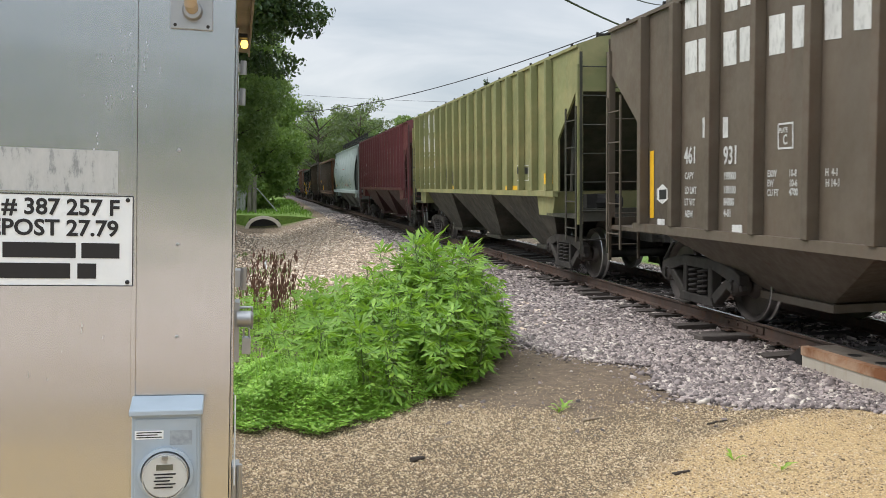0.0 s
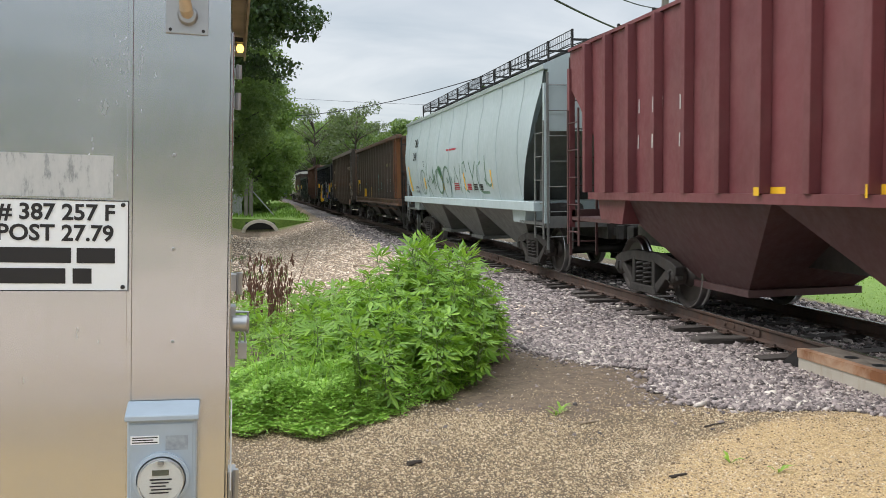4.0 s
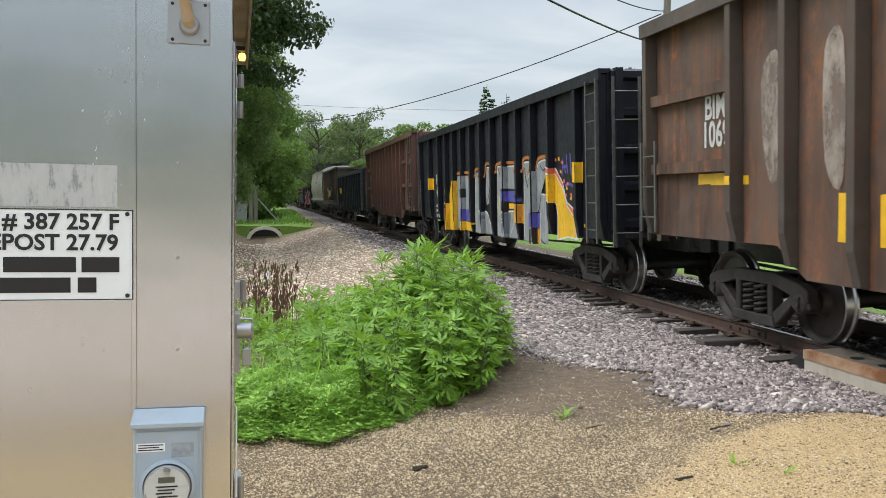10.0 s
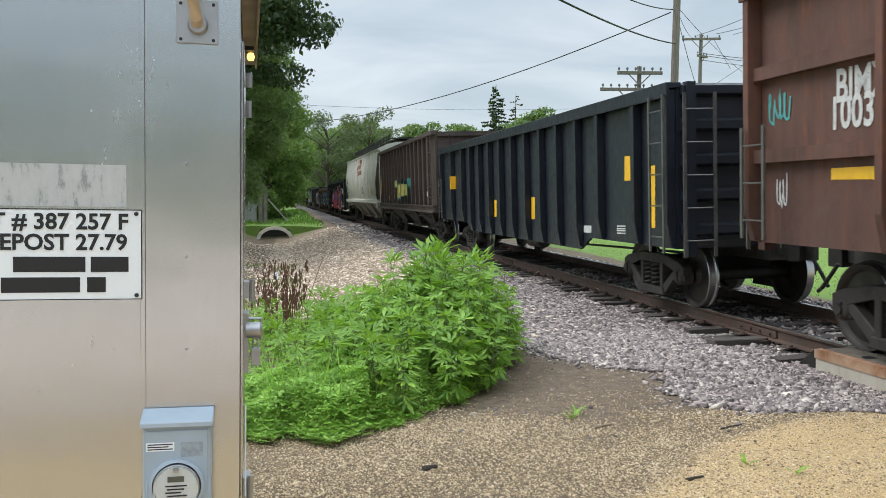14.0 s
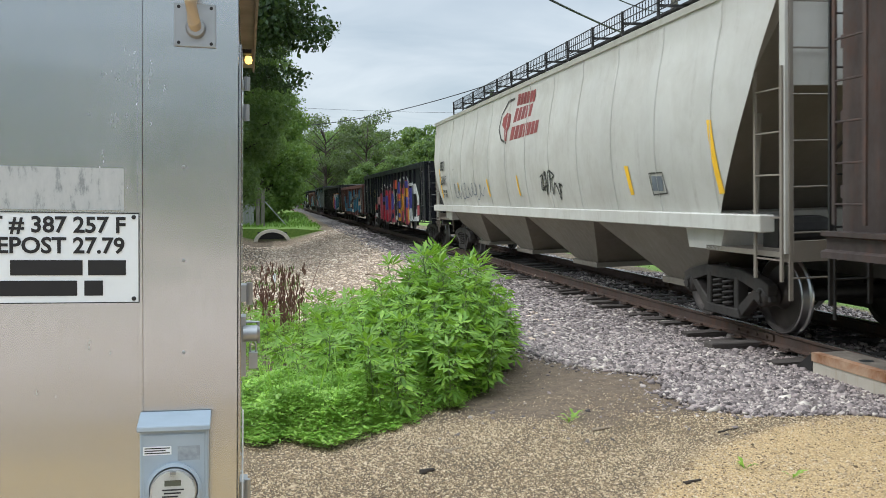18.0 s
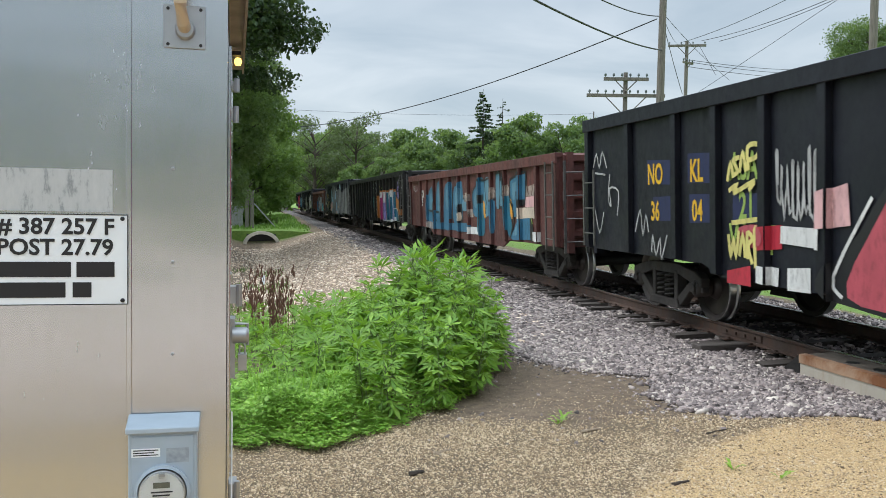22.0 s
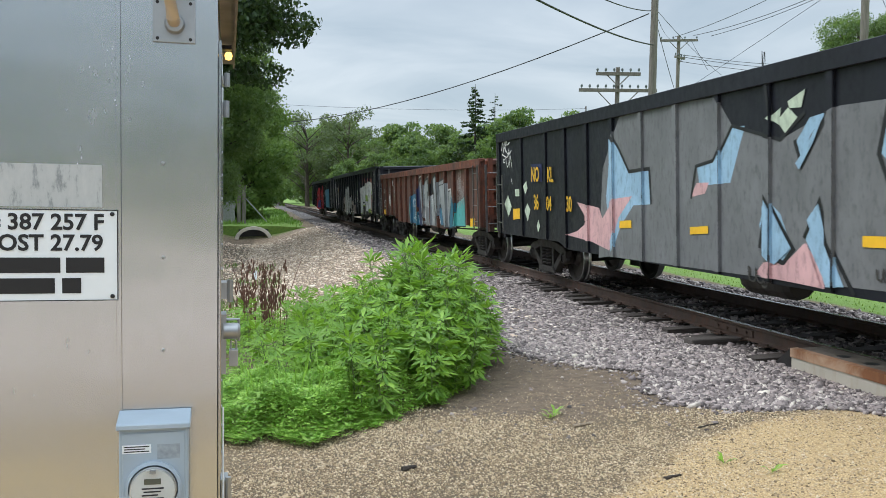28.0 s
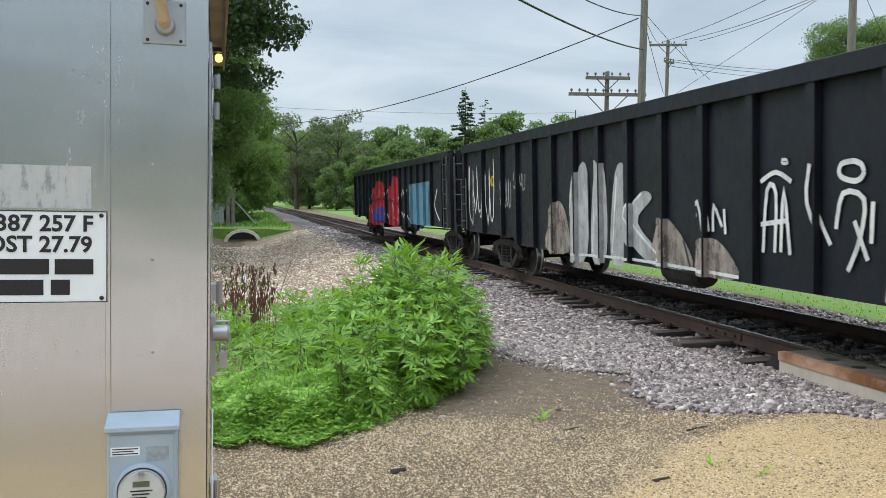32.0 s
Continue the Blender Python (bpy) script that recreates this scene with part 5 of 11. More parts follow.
b = bmesh.new(); lathe(b, [(0.083, -0.121), (0.083, -0.15), (0.076, -0.153), (0.076, -0.13)], "y", (0.122, 0, 0.335), 32); part("meter_rim", b, M_ALU2, meter, smooth=True)
b = bmesh.new(); lathe(b, [(0.074, -0.14), (0.073, -0.17)], "y", (0.122, 0, 0.335), 32); part("meter_face", b, M_METERFACE, meter, "off-white meter face", smooth=False)
b = bmesh.new(); box(b, 0.093, 0.15, -0.173, -0.17, 0.36, 0.38); part("display", b, plain("lcd_display", (0.12, 0.12, 0.09), 0.2, 0, 0.1), meter, "small dark liquid-crystal display")
b = bmesh.new(); box(b, 0.112, 0.132, -0.185, -0.17, 0.398, 0.412); part("latch_tab", b, M_ALU2, meter)
for k in range(5):
    b = bmesh.new(); box(b, 0.085 + 0.006 * (k % 2), 0.16 - 0.01 * (k % 3), -0.1722, -0.17, 0.343 - 0.012 * k, 0.348 - 0.012 * k); part("print_bar", b, M_INK, meter)
b = bmesh.new(); lathe(b, [(0.079, -0.15), (0.079, -0.2), (0.072, -0.214), (0.05, -0.222), (0.0, -0.224)][:4] + [(0.004, -0.224)], "y", (0.122, 0, 0.335), 32)
dome = part("glass_cover", b, M_GLASS, meter, "clear glass dome", smooth=True)
dome.visible_shadow = False

entry = thing("conduit_entry", "square aluminium plate with a tan conduit bending into it", "conduit", on_bungalow(-0.208, -0.003, 2.21))
b = bmesh.new(); box(b, 0.0, 0.135, -0.006, 0.0, 0.0, 0.142); part("plate", b, M_ALU2, entry, bevel=0.0015)
b = bmesh.new(); box(b, -0.05, 0.12, -0.004, 0.0, 0.178, 0.29); part("upper_plate", b, M_ALU2, entry, bevel=0.0015)
b = bmesh.new(); tube(b, [(0.055, -0.12, 0.6), (0.056, -0.12, 0.25), (0.06, -0.105, 0.13), (0.066, -0.06, 0.075), (0.07, -0.003, 0.06)], 0.021, 14); part("conduit", b, M_CONDUIT, entry, smooth=True)
b = bmesh.new(); lathe(b, [(0.033, -0.006), (0.033, -0.02), (0.027, -0.028)], "y", (0.07, 0, 0.06), 16); part("locknut", b, M_ALU2, entry, smooth=True)
for x in (0.015, 0.12):
    for z in (0.012, 0.13):
        b = bmesh.new(); lathe(b, [(0.006, -0.006), (0.005, -0.009)], "y", (x, 0, z), 8); part("screw", b, M_STEEL_DARK, entry)

# ---- level crossing panel, loose timber and litter ----
M_CONC = car_paint("stained_concrete", (0.44, 0.4, 0.33), (0.26, 0.17, 0.09), 0.4, 0.12, 0.85, (0.25, 0.22, 0.18), 0.4)
M_EDGE = car_paint("rusted_angle_iron", (0.2, 0.08, 0.03), (0.3, 0.13, 0.05), 0.5, 0.4, 0.8, (0.62, 0.5, 0.36), 0.9)
panel = thing("crossing_panel", "concrete level-crossing panel with a rusty steel edge", "crossing panel", lean @ pose(-0.79, 8.05, 0.015), kind="structure")
b = bmesh.new(); box(b, -0.42, -0.02, -9.0, 0.0, -0.3, -0.045); part("slab", b, M_CONC, panel, bevel=0.006)
b = bmesh.new(); box(b, -0.42, -0.022, -9.0, -0.004, -0.0445, -0.012); part("top_surface", b, plain("worn_grey_deck", (0.15, 0.125, 0.1), 0.85, 0, 0.3, 5), panel, "dusty brown-grey deck")
b = bmesh.new(); prism(b, [(-0.43, -0.1), (-0.422, -0.1), (-0.422, -0.012), (-0.34, -0.012), (-0.34, -0.006), (-0.43, -0.006)], -9.0, 0.004, "y"); part("edge_angle", b, M_EDGE, panel, "flaking rusty edge angle")
b = bmesh.new(); box(b, -0.42, -0.06, 0.004, 0.02, -0.3, -0.02); part("end_plate", b, M_STEEL_DARK, panel)
b = bmesh.new(); prism(b, [(0.02, -0.24), (0.02, -0.03), (0.06, -0.03), (0.35, -0.24)], -0.4, -0.1); part("end_ramp", b, M_STEEL_DARK, panel, "black sloping end bracket")
# bolt recesses: no holes, only black discs for the shade in them
for y in (-0.55, -0.95, -1.9, -2.3):
    b = bmesh.new(); lathe(b, [(0.07, -0.013), (0.07, -0.0095)], "z", (-0.2, y, 0), 14); part("bolt_recess", b, M_SHADE, panel)
panel2 = thing("crossing_panel", "worn concrete crossing panel between the rails", "crossing panel", lean @ pose(0, 7.3, 0), kind="structure")
b = bmesh.new(); box(b, -0.6, 0.6, -9.0, 0.0, -0.3, -0.02); part("slab", b, M_CONC, panel2, bevel=0.006)

M_STICK = plain("weathered_wood", (0.3, 0.24, 0.17), 0.9, 0, 0.35, 30)
M_DARKSTICK = plain("dark_wood", (0.05, 0.04, 0.032), 0.9, 0, 0.35, 30)


def stick(x0, y0, x1, y1, r, material, label, bend=0.02):
    b = bmesh.new()
    n = 5
    base = Vector((x0, y0, ground_z(x0, y0) + r * 0.8))
    pts = []
    for k in range(n + 1):
        x, y = x0 + (x1 - x0) * k / n, y0 + (y1 - y0) * k / n
        pts.append(Vector((x + bend * math.sin(k * 2.1), y, ground_z(x, y) + r * 0.8)) - base)
    tube(b, pts, r, 6, r * 0.5)
    thing("twig", label, "twig", Matrix.Translation(base), "litter on the gravel", bm=b, material=material)


stick(2.5, 6.42, 2.7, 6.5, 0.016, M_STICK, "short pale bleached stick lying on gravel")
stick(1.22, 5.98, 1.36, 6.06, 0.012, M_STICK, "pale bent stick lying on gravel")
stick(1.24, 5.9, 1.2, 6.08, 0.01, M_STICK, "thin pale stick crossing another one")
stick(3.45, 6.15, 3.68, 6.2, 0.008, M_DARKSTICK, "thin dark twig lying on gravel")
stick(4.2, 9.0, 4.55, 9.6, 0.014, M_DARKSTICK, "dark fallen stick on the ballast")
stick(1.5, 7.25, 1.58, 7.6, 0.007, M_STICK, "thin dry stalk at the foot of the weeds")
stick(0.95, 5.5, 1.05, 5.56, 0.02, M_DARKSTICK, "dark clump of bark on gravel")
stick(2.6, 5.05, 2.75, 5.1, 0.012, M_DARKSTICK, "dark piece of bark on gravel")
for k, (x, y, l) in enumerate(((5.42, 9.62, 0.7),)):
    b = bmesh.new(); box(b, -l / 2, l / 2, -0.1, 0.1, 0, 0.13)
    thing("timber_block", "dark creosoted timber block beside the rail", "timber", pose(x + 0.15, y, ground_z(x, y) - 0.02, 0, 0, 3 - 9 * k), "loose timbers", bm=b, material=M_TIE, bevel=0.012)


# ---- weeds by the bungalow ----
def leaf_green(name, lo, hi, through=0.35):
    n = Nodes(name, 0.5)
    c = n.mix(n.island(), lo, hi)
    c = n.mix(n.ramp(n.noise(3.5, 3), (0.4, 0.0), (0.7, 0.6)), c, tuple(x * 0.6 for x in lo))
    n.color(c)
    t = n.t.nodes.new("ShaderNodeBsdfTranslucent")
    n.link(n.mix(0.5, c, (0.3, 0.5, 0.04)), t.inputs[0])
    m = n.t.nodes.new("ShaderNodeMixShader")
    m.inputs[0].default_value = through
    n.link(n.bsdf.outputs[0], m.inputs[1]); n.link(t.outputs[0], m.inputs[2]); n.link(m.outputs[0], n.t.nodes["Material Output"].inputs[0])
    return n.mat


L_WEED = leaf_green("ragweed_leaves", (0.11, 0.25, 0.02), (0.32, 0.52, 0.06))
L_CLOVER = leaf_green("clover_leaves", (0.18, 0.38, 0.04), (0.44, 0.66, 0.12))
L_BLADE = leaf_green("grass_blades", (0.09, 0.19, 0.025), (0.17, 0.3, 0.05))
L_LAWN = leaf_green("lawn_blades", (0.15, 0.25, 0.035), (0.27, 0.4, 0.08))
L_DITCH = leaf_green("ditch_leaves", (0.04, 0.085, 0.015), (0.11, 0.19, 0.035))
M_STEM = plain("green_stem", (0.12, 0.17, 0.05), 0.6, 0, 0.25, 20)
M_DRY = plain("dry_stalk", (0.13, 0.06, 0.038), 0.9, 0, 0.3, 20)


def palm_leaf(r, size, lobes):
    """A lobed leaf lying along +x, folded along each midrib: triangles."""
    v, f = [], []
    for k in range(lobes):
        a = (k - (lobes - 1) / 2) * 0.7
        ln = size * 1.12 * (1 - 0.2 * abs(k - (lobes - 1) / 2)) * r.uniform(0.85, 1.1)
        d, s = np.array([math.cos(a), math.sin(a), 0]), np.array([-math.sin(a), math.cos(a), 0])
        drop = -0.1 * ln
        i = len(v)
        w = ln * 0.135
        v += [np.zeros(3), d * ln * 0.3 + s * w * 0.6 + [0, 0, 0.02 * ln], d * ln * 0.6 + s * w + [0, 0, drop * 0.3], d * ln + [0, 0, drop], d * ln * 0.6 - s * w + [0, 0, drop * 0.3], d * ln * 0.3 - s * w * 0.6 + [0, 0, 0.02 * ln], d * ln * 0.55 + [0, 0, drop * 0.2 - 0.04 * ln]]
        f += [(i, i + 6, i + 1), (i + 1, i + 6, i + 2), (i + 2, i + 6, i + 3), (i + 3, i + 6, i + 4), (i + 4, i + 6, i + 5), (i + 5, i + 6, i)]
    return np.array(v), np.array(f)


def rot(az, pitch):
    ca, sa, cp, sp = math.cos(az), math.sin(az), math.cos(pitch), math.sin(pitch)
    return np.array([[ca, -sa, 0], [sa, ca, 0], [0, 0, 1]]) @ np.array([[cp, 0, sp], [0, 1, 0], [-sp, 0, cp]])


def ragweed(seed, h, size):
    r = np.random.RandomState(seed)
    p = thing("ragweed_plant", "leafy bright green ragweed plant with lobed leaves", "weed", group="weeds by the bungalow")
    b = bmesh.new()
    lean_ = r.uniform(-0.12, 0.12, 2)
    axis = lambda z: np.array([lean_[0] * z * z / h, lean_[1] * z * z / h, z])
    tube(b, [tuple(axis(h * k / 5)) for k in range(6)], 0.008, 5, 0.003)
    V, F, n = [], [], 0
    levels = int(h / 0.046)
    for k in range(levels):
        z = h * (0.12 + 0.88 * (k + 0.5) / levels)
        q = (z / h)
        az = k * 1.57 + r.uniform(-0.5, 0.5)
        for m in range(2):
            a = az + m * math.pi + r.uniform(-0.3, 0.3)
            ln = size * (0.55 + 0.75 * math.sin(math.pi * min(1, 0.25 + 0.75 * (1 - q)) * 0.75)) * r.uniform(0.7, 1.15)
            pet = ln * 0.6
            up = r.uniform(0.25, 0.75) if q < 0.9 else 1.1
            base = axis(z)
            tip = base + np.array([math.cos(a) * math.cos(up), math.sin(a) * math.cos(up), math.sin(up)]) * pet
            tube(b, [tuple(base), tuple(tip)], 0.003, 3)
            lv, lf = palm_leaf(r, ln * 1.05, 5 if r.rand() < 0.6 and q < 0.85 else 3)
            q_ = r.normal(0, 0.4)
            roll = np.array([[1, 0, 0], [0, math.cos(q_), -math.sin(q_)], [0, math.sin(q_), math.cos(q_)]])
            V.append(lv @ (rot(a, r.uniform(-0.35, 0.7) if q < 0.93 else r.uniform(-1.1, -0.3)) @ roll).T + tip)
            F.append(lf + n)
            n += len(lv)
    part("stem", b, M_STEM, p)
    part("leaves", fast_mesh("leaves", np.concatenate(V), np.concatenate(F), L_WEED), None, p, "lobed bright green leaves")
    return p


RW = [ragweed(40 + k, hh, sz) for k, (hh, sz) in enumerate(((1.0, 0.135), (0.92, 0.145), (0.8, 0.13), (0.7, 0.14), (0.6, 0.12), (0.48, 0.11)))]


def front_y(x):
    return float(np.interp(x, [-0.6, -0.15, 0.38, 1.08, 1.62, 2.16, 2.6, 2.85], [6.5, 6.42, 6.28, 6.75, 7.15, 7.9, 9.0, 10.2]))


rw = random.Random(77)
spots = []
tries = 0
while len(spots) < 205 and tries < 12000:
    tries += 1
    x = rw.uniform(-0.75, 2.65)
    y = front_y(x) + (0.62 if x < 0.75 else 0.12) + rw.uniform(0, 4.6)
    if y > 13.2 - 0.5 * abs(x - 1.2) or any((x - a) ** 2 + (y - c) ** 2 < 0.026 for a, c, _ in spots):
        continue
    ridge = math.exp(-(((x - 1.95) / 0.7) ** 2 + ((y - 9.7) / 1.5) ** 2))
    hgt = 0.42 + 0.26 * min(1, max(0, (x + 0.3) / 1.3)) + 0.44 * ridge + rw.uniform(-0.06, 0.08)
    hgt *= 0.72 + 0.28 * min(1, (y - front_y(x)) / 1.2)
    if y > 10.8:
        hgt *= 0.8
    spots.append((x, y, hgt))
used = set()
for x, y, hgt in spots:
    k = min(range(6), key=lambda i: abs((1.0, 0.92, 0.8, 0.7, 0.6, 0.48)[i] - hgt) + 0.08 * rw.random())
    m = pose(x, y, ground_z(x, y) - 0.02, rw.uniform(-6, 6), rw.uniform(-6, 6), rw.uniform(0, 360)) @ Matrix.Scale(hgt / (1.0, 0.92, 0.8, 0.7, 0.6, 0.48)[k], 4)
    if k not in used:
        used.add(k)
        RW[k].matrix_basis = m
    else:
        copy_thing(RW[k], m)

for k in range(60):  # low dark weeds down in the ditch
    x, y = rw.uniform(-0.9, 0.75), rw.uniform(10.4, 16.0)
    copy_thing(RW[5 if k % 2 else 4], pose(x, y, ground_z(x, y) - 0.04, rw.uniform(-15, 15), rw.uniform(-15, 15), rw.uniform(0, 360)) @ Matrix.Scale(rw.uniform(0.5, 0.8), 4))
for k in range(46):  # leafy weeds along the ditch floor
    x, y = rw.uniform(-0.8, 0.45), rw.uniform(12.5, 21.0)
    copy_thing(RW[4 + k % 2], pose(x, y, ground_z(x, y) - 0.04, rw.uniform(-10, 10), rw.uniform(-10, 10), rw.uniform(0, 360)) @ Matrix.Scale(rw.uniform(0.6, 0.95), 4))
for k in range(34):  # low weeds on the foot of the slope behind the stand
    x, y = rw.uniform(0.3, 2.0), rw.uniform(12.4, 17.0)
    copy_thing(RW[4 + k % 2], pose(x, y, ground_z(x, y) - 0.04, rw.uniform(-10, 10), rw.uniform(-10, 10), rw.uniform(0, 360)) @ Matrix.Scale(rw.uniform(0.45, 0.8), 4))
for k in range(14):  # low weeds that fringe the back of the stand
    x, y = rw.uniform(0.7, 2.3), rw.uniform(11.0, 13.4)
    copy_thing(RW[5], pose(x, y, ground_z(x, y) - 0.03, 0, 0, rw.uniform(0, 360)) @ Matrix.Scale(rw.uniform(0.7, 1.0), 4))

# low clover-like weeds at the front edge, and the skirts of the stand
r = np.random.RandomState(8)
n = 27000
x = np.where(r.uniform(0, 1, n) < 0.87, r.uniform(-0.7, 1.0, n), r.uniform(0.9, 2.2, n))
fy = np.interp(x, [-0.6, -0.15, 0.38, 1.08, 1.62, 2.16, 2.6, 2.85], [6.5, 6.42, 6.28, 6.8, 7.25, 8.0, 9.1, 10.2])
fy = fy + 0.12 * wob(x, x, 9.0) + 0.12 * smooth(0.75, 1.05, x)
depth = r.uniform(0, 1, n) ** 1.3 * np.where(x < 0.75, 1.2, 0.3 + 0.15 * wob(x, x, 6.0))
y = fy + depth + 0.06 * r.normal(0, 1, n)
hmax = np.where(x < 0.75, 0.1 + 0.3 * smooth(0, 0.35, depth), 0.06 + 0.2 * smooth(0, 0.3, depth)) * (0.8 + 0.25 * wob(x, y, 4.0) + 0.14 * wob(x, y, 11.0, 2.0))
z = zones(x, y)[0] + hmax * r.uniform(0.25, 1, n) ** 0.6
V, F = [], []
az0, tilt = r.uniform(0, 6.283, n), r.uniform(-0.5, 0.5, n)
s = 0.0112 * np.exp(r.normal(0, 0.35, n))
c = np.stack([x, y, z], -1)
quads_v = []
for k in range(3):
    a = az0 + k * 2.094
    d = np.stack([np.cos(a), np.sin(a), tilt * np.cos(a - az0) + 0.25], -1)
    e_ = np.stack([-np.sin(a), np.cos(a), 0 * a], -1)
    S = s[:, None]
    quads_v.append(np.stack([c, c + d * S * 0.9 + e_ * S * 0.55, c + d * S * 1.7, c + d * S * 0.9 - e_ * S * 0.55], 1))
Vv = np.concatenate(quads_v).reshape(-1, 3)
low = tagged(new("low_weeds", fast_mesh("low_weeds", Vv, np.arange(len(Vv)).reshape(-1, 4), L_CLOVER)), "low clover-like weeds along the edge of the gravel", "weeds", kind="stuff")


def blades(name, label, pts, h, material, seed, width=0.006, bend=0.35):
    """Grass blades: two quads each, bent over."""
    r = np.random.RandomState(seed)
    n = len(pts)
    a = r.uniform(0, 6.283, n)
    hh = (h * np.exp(r.normal(0, 0.25, n)))[:, None]
    d, e_ = np.stack([np.cos(a), np.sin(a), 0 * a], -1), np.stack([-np.sin(a), np.cos(a), 0 * a], -1)
    up = np.array([0, 0, 1.0])
    b_ = bend * r.uniform(0.3, 1.3, (n, 1))
    m = pts + up * hh * 0.55 + d * hh * b_ * 0.3
    t = pts + up * hh * 0.95 + d * hh * b_
    w = width
    v = np.stack([pts - e_ * w, pts + e_ * w, m + e_ * w * 0.8, m - e_ * w * 0.8, t + e_ * w * 0.1, t - e_ * w * 0.1], 1).reshape(-1, 3)
    i = 6 * np.arange(n)[:, None]
    f = np.concatenate([i + [0, 1, 2, 3], i + [3, 2, 4, 5]])
    return tagged(new(name, fast_mesh(name, v, f, material)), label, "grass", kind="stuff")


px = r.uniform(-0.1, 0.95, 380); py = np.interp(px, [-0.15, 0.38, 1.08], [6.66, 6.3, 7.0]) + r.uniform(0.25, 1.4, 380)
blades("tall_grass", "tufts of bright green grass among the weeds", np.stack([px, py, zones(px, py)[0]], -1), 0.36, L_CLOVER, 3, 0.008)
px = r.uniform(-1.6, 0.9, 3600); py = 11.5 + 26 * r.uniform(0, 1, 3600) ** 1.5
keep = wob(px, py, 1.7, 5.0) > 0.12
blades("ditch_weeds", "rough weeds growing in the ditch", np.stack([px, py, zones(px, py)[0]], -1)[keep], 0.16, L_DITCH, 4, 0.012, 0.7)
px, py = r.uniform(8.9, 26, 16000), 7 + 40 * r.uniform(0, 1, 16000) ** 1.5
zz, cc = zones(px, py)
keep = cc["grass"] > 0.5
blades("lawn_grass", "mown lawn beyond the track", np.stack([px, py, zz], -1)[keep], 0.035, L_LAWN, 5, 0.012, 0.5)
px, py = r.uniform(-6, 3.4, 9000), 51 + 50 * r.uniform(0, 1, 9000)
zz, cc = zones(px, py)
blades("roadside_grass", "grass on the bank beyond the culvert", np.stack([px, py, zz], -1)[cc["grass"] > 0.4], 0.16, L_BLADE, 6, 0.03, 0.5)
for k in range(34):
    b = bmesh.new()
    hh = 0.6 + 0.5 * rw.random()
    tube(b, [(0, 0, 0), (0.02, 0.01, hh * 0.5), (rw.uniform(-0.22, 0.22), rw.uniform(-0.2, 0.2), hh)], 0.007, 4, 0.003)
    for q in range(14):
        zq = hh * (0.5 + 0.5 * rw.random())
        lathe(b, [(0.004, zq - 0.03), (0.012, zq), (0.003, zq + 0.03)], "z", (rw.uniform(-0.02, 0.02), rw.uniform(-0.02, 0.02), 0), 5)
    x, y = rw.gauss(0.08, 0.22), rw.uniform(11.0, 13.2)
    thing("dock_stalk", "dry reddish-brown dock stalk gone to seed", "weed", pose(x, y, ground_z(x, y) - 0.02), "dry stalks", bm=b, material=M_DRY)
for x, y in ((2.45, 6.75), (2.5, 6.85), (3.35, 5.0), (3.15, 5.25), (2.4, 6.7)):
    b = bmesh.new()
    for q in range(9):
        a, ln = rw.uniform(0, 6.283), rw.uniform(0.05, 0.11)
        b.faces.new([b.verts.new(p) for p in ((0, 0, 0), (ln * 0.6 * math.cos(a + 0.2), ln * 0.6 * math.sin(a + 0.2), ln * 0.5), (ln * math.cos(a), ln * math.sin(a), ln * 0.55), (ln * 0.6 * math.cos(a - 0.2), ln * 0.6 * math.sin(a - 0.2), ln * 0.5))])
    thing("seedling", "small green seedling growing out of the dirt", "weed", pose(x, y, ground_z(x, y)), "seedlings", bm=b, material=L_WEED)


# ---- culvert, fence, brace post ----
M_CONCPALE = plain("pale_concrete", (0.64, 0.6, 0.52), 0.85, 0, 0.15, 4)
M_POLE = Nodes("weathered_pole", 0.9)
_g = M_POLE.noise(6, 6, (4, 4, 0.25), 0.7)
M_POLE = M_POLE.color(M_POLE.ramp(_g, (0.3, (0.1, 0.088, 0.075)), (0.7, (0.24, 0.215, 0.185)))).bump(_g, 0.4, 0.02).mat
M_GREYWOOD = plain("grey_board", (0.3, 0.3, 0.3), 0.9, 0, 0.2, 5)
culv = thing("culvert", "half-buried concrete pipe culvert under a grass track", "culvert", pose(0.02, 54.2, -0.98))
for a, b_, nm in ((1.08, 0.86, "pipe_mouth"),):
    b = bmesh.new()
    pts = [(a * math.cos(t) * 1.05, a * math.sin(t) * 0.78) for t in [math.pi * k / 16 for k in range(17)]]
    ins = [(b_ * math.cos(t) * 1.05, b_ * math.sin(t) * 0.76) for t in [math.pi * (16 - k) / 16 for k in range(17)]]
    prism(b, pts + ins, -0.1, 0.35, "y")
    part(nm, b, M_CONCPALE, culv, "pale concrete ring")
# black plate across the pipe, painted shade instead of a deep bore
b = bmesh.new(); box(b, -0.9, 0.9, 0.27, 0.295, -0.1, 0.66); part("dark_bore", b, M_SHADE, culv)
b = bmesh.new(); prism(b, [(-6, -0.9), (5.2, -0.5), (4.2, 0.72), (1.2, 0.86), (-1.4, 0.86), (-6, 0.84)], 0.3, 5.0, "y")
drive = thing("grass_track", "mown grass track over the culvert", "path", pose(0.02, 54.2, -0.98), kind="structure", bm=b, material=g.mat, bevel=0.05)
_a = drive.data.attributes.new("grass", "FLOAT", "POINT")
_a.data.foreach_set("value", np.ones(len(drive.data.vertices), np.float32))

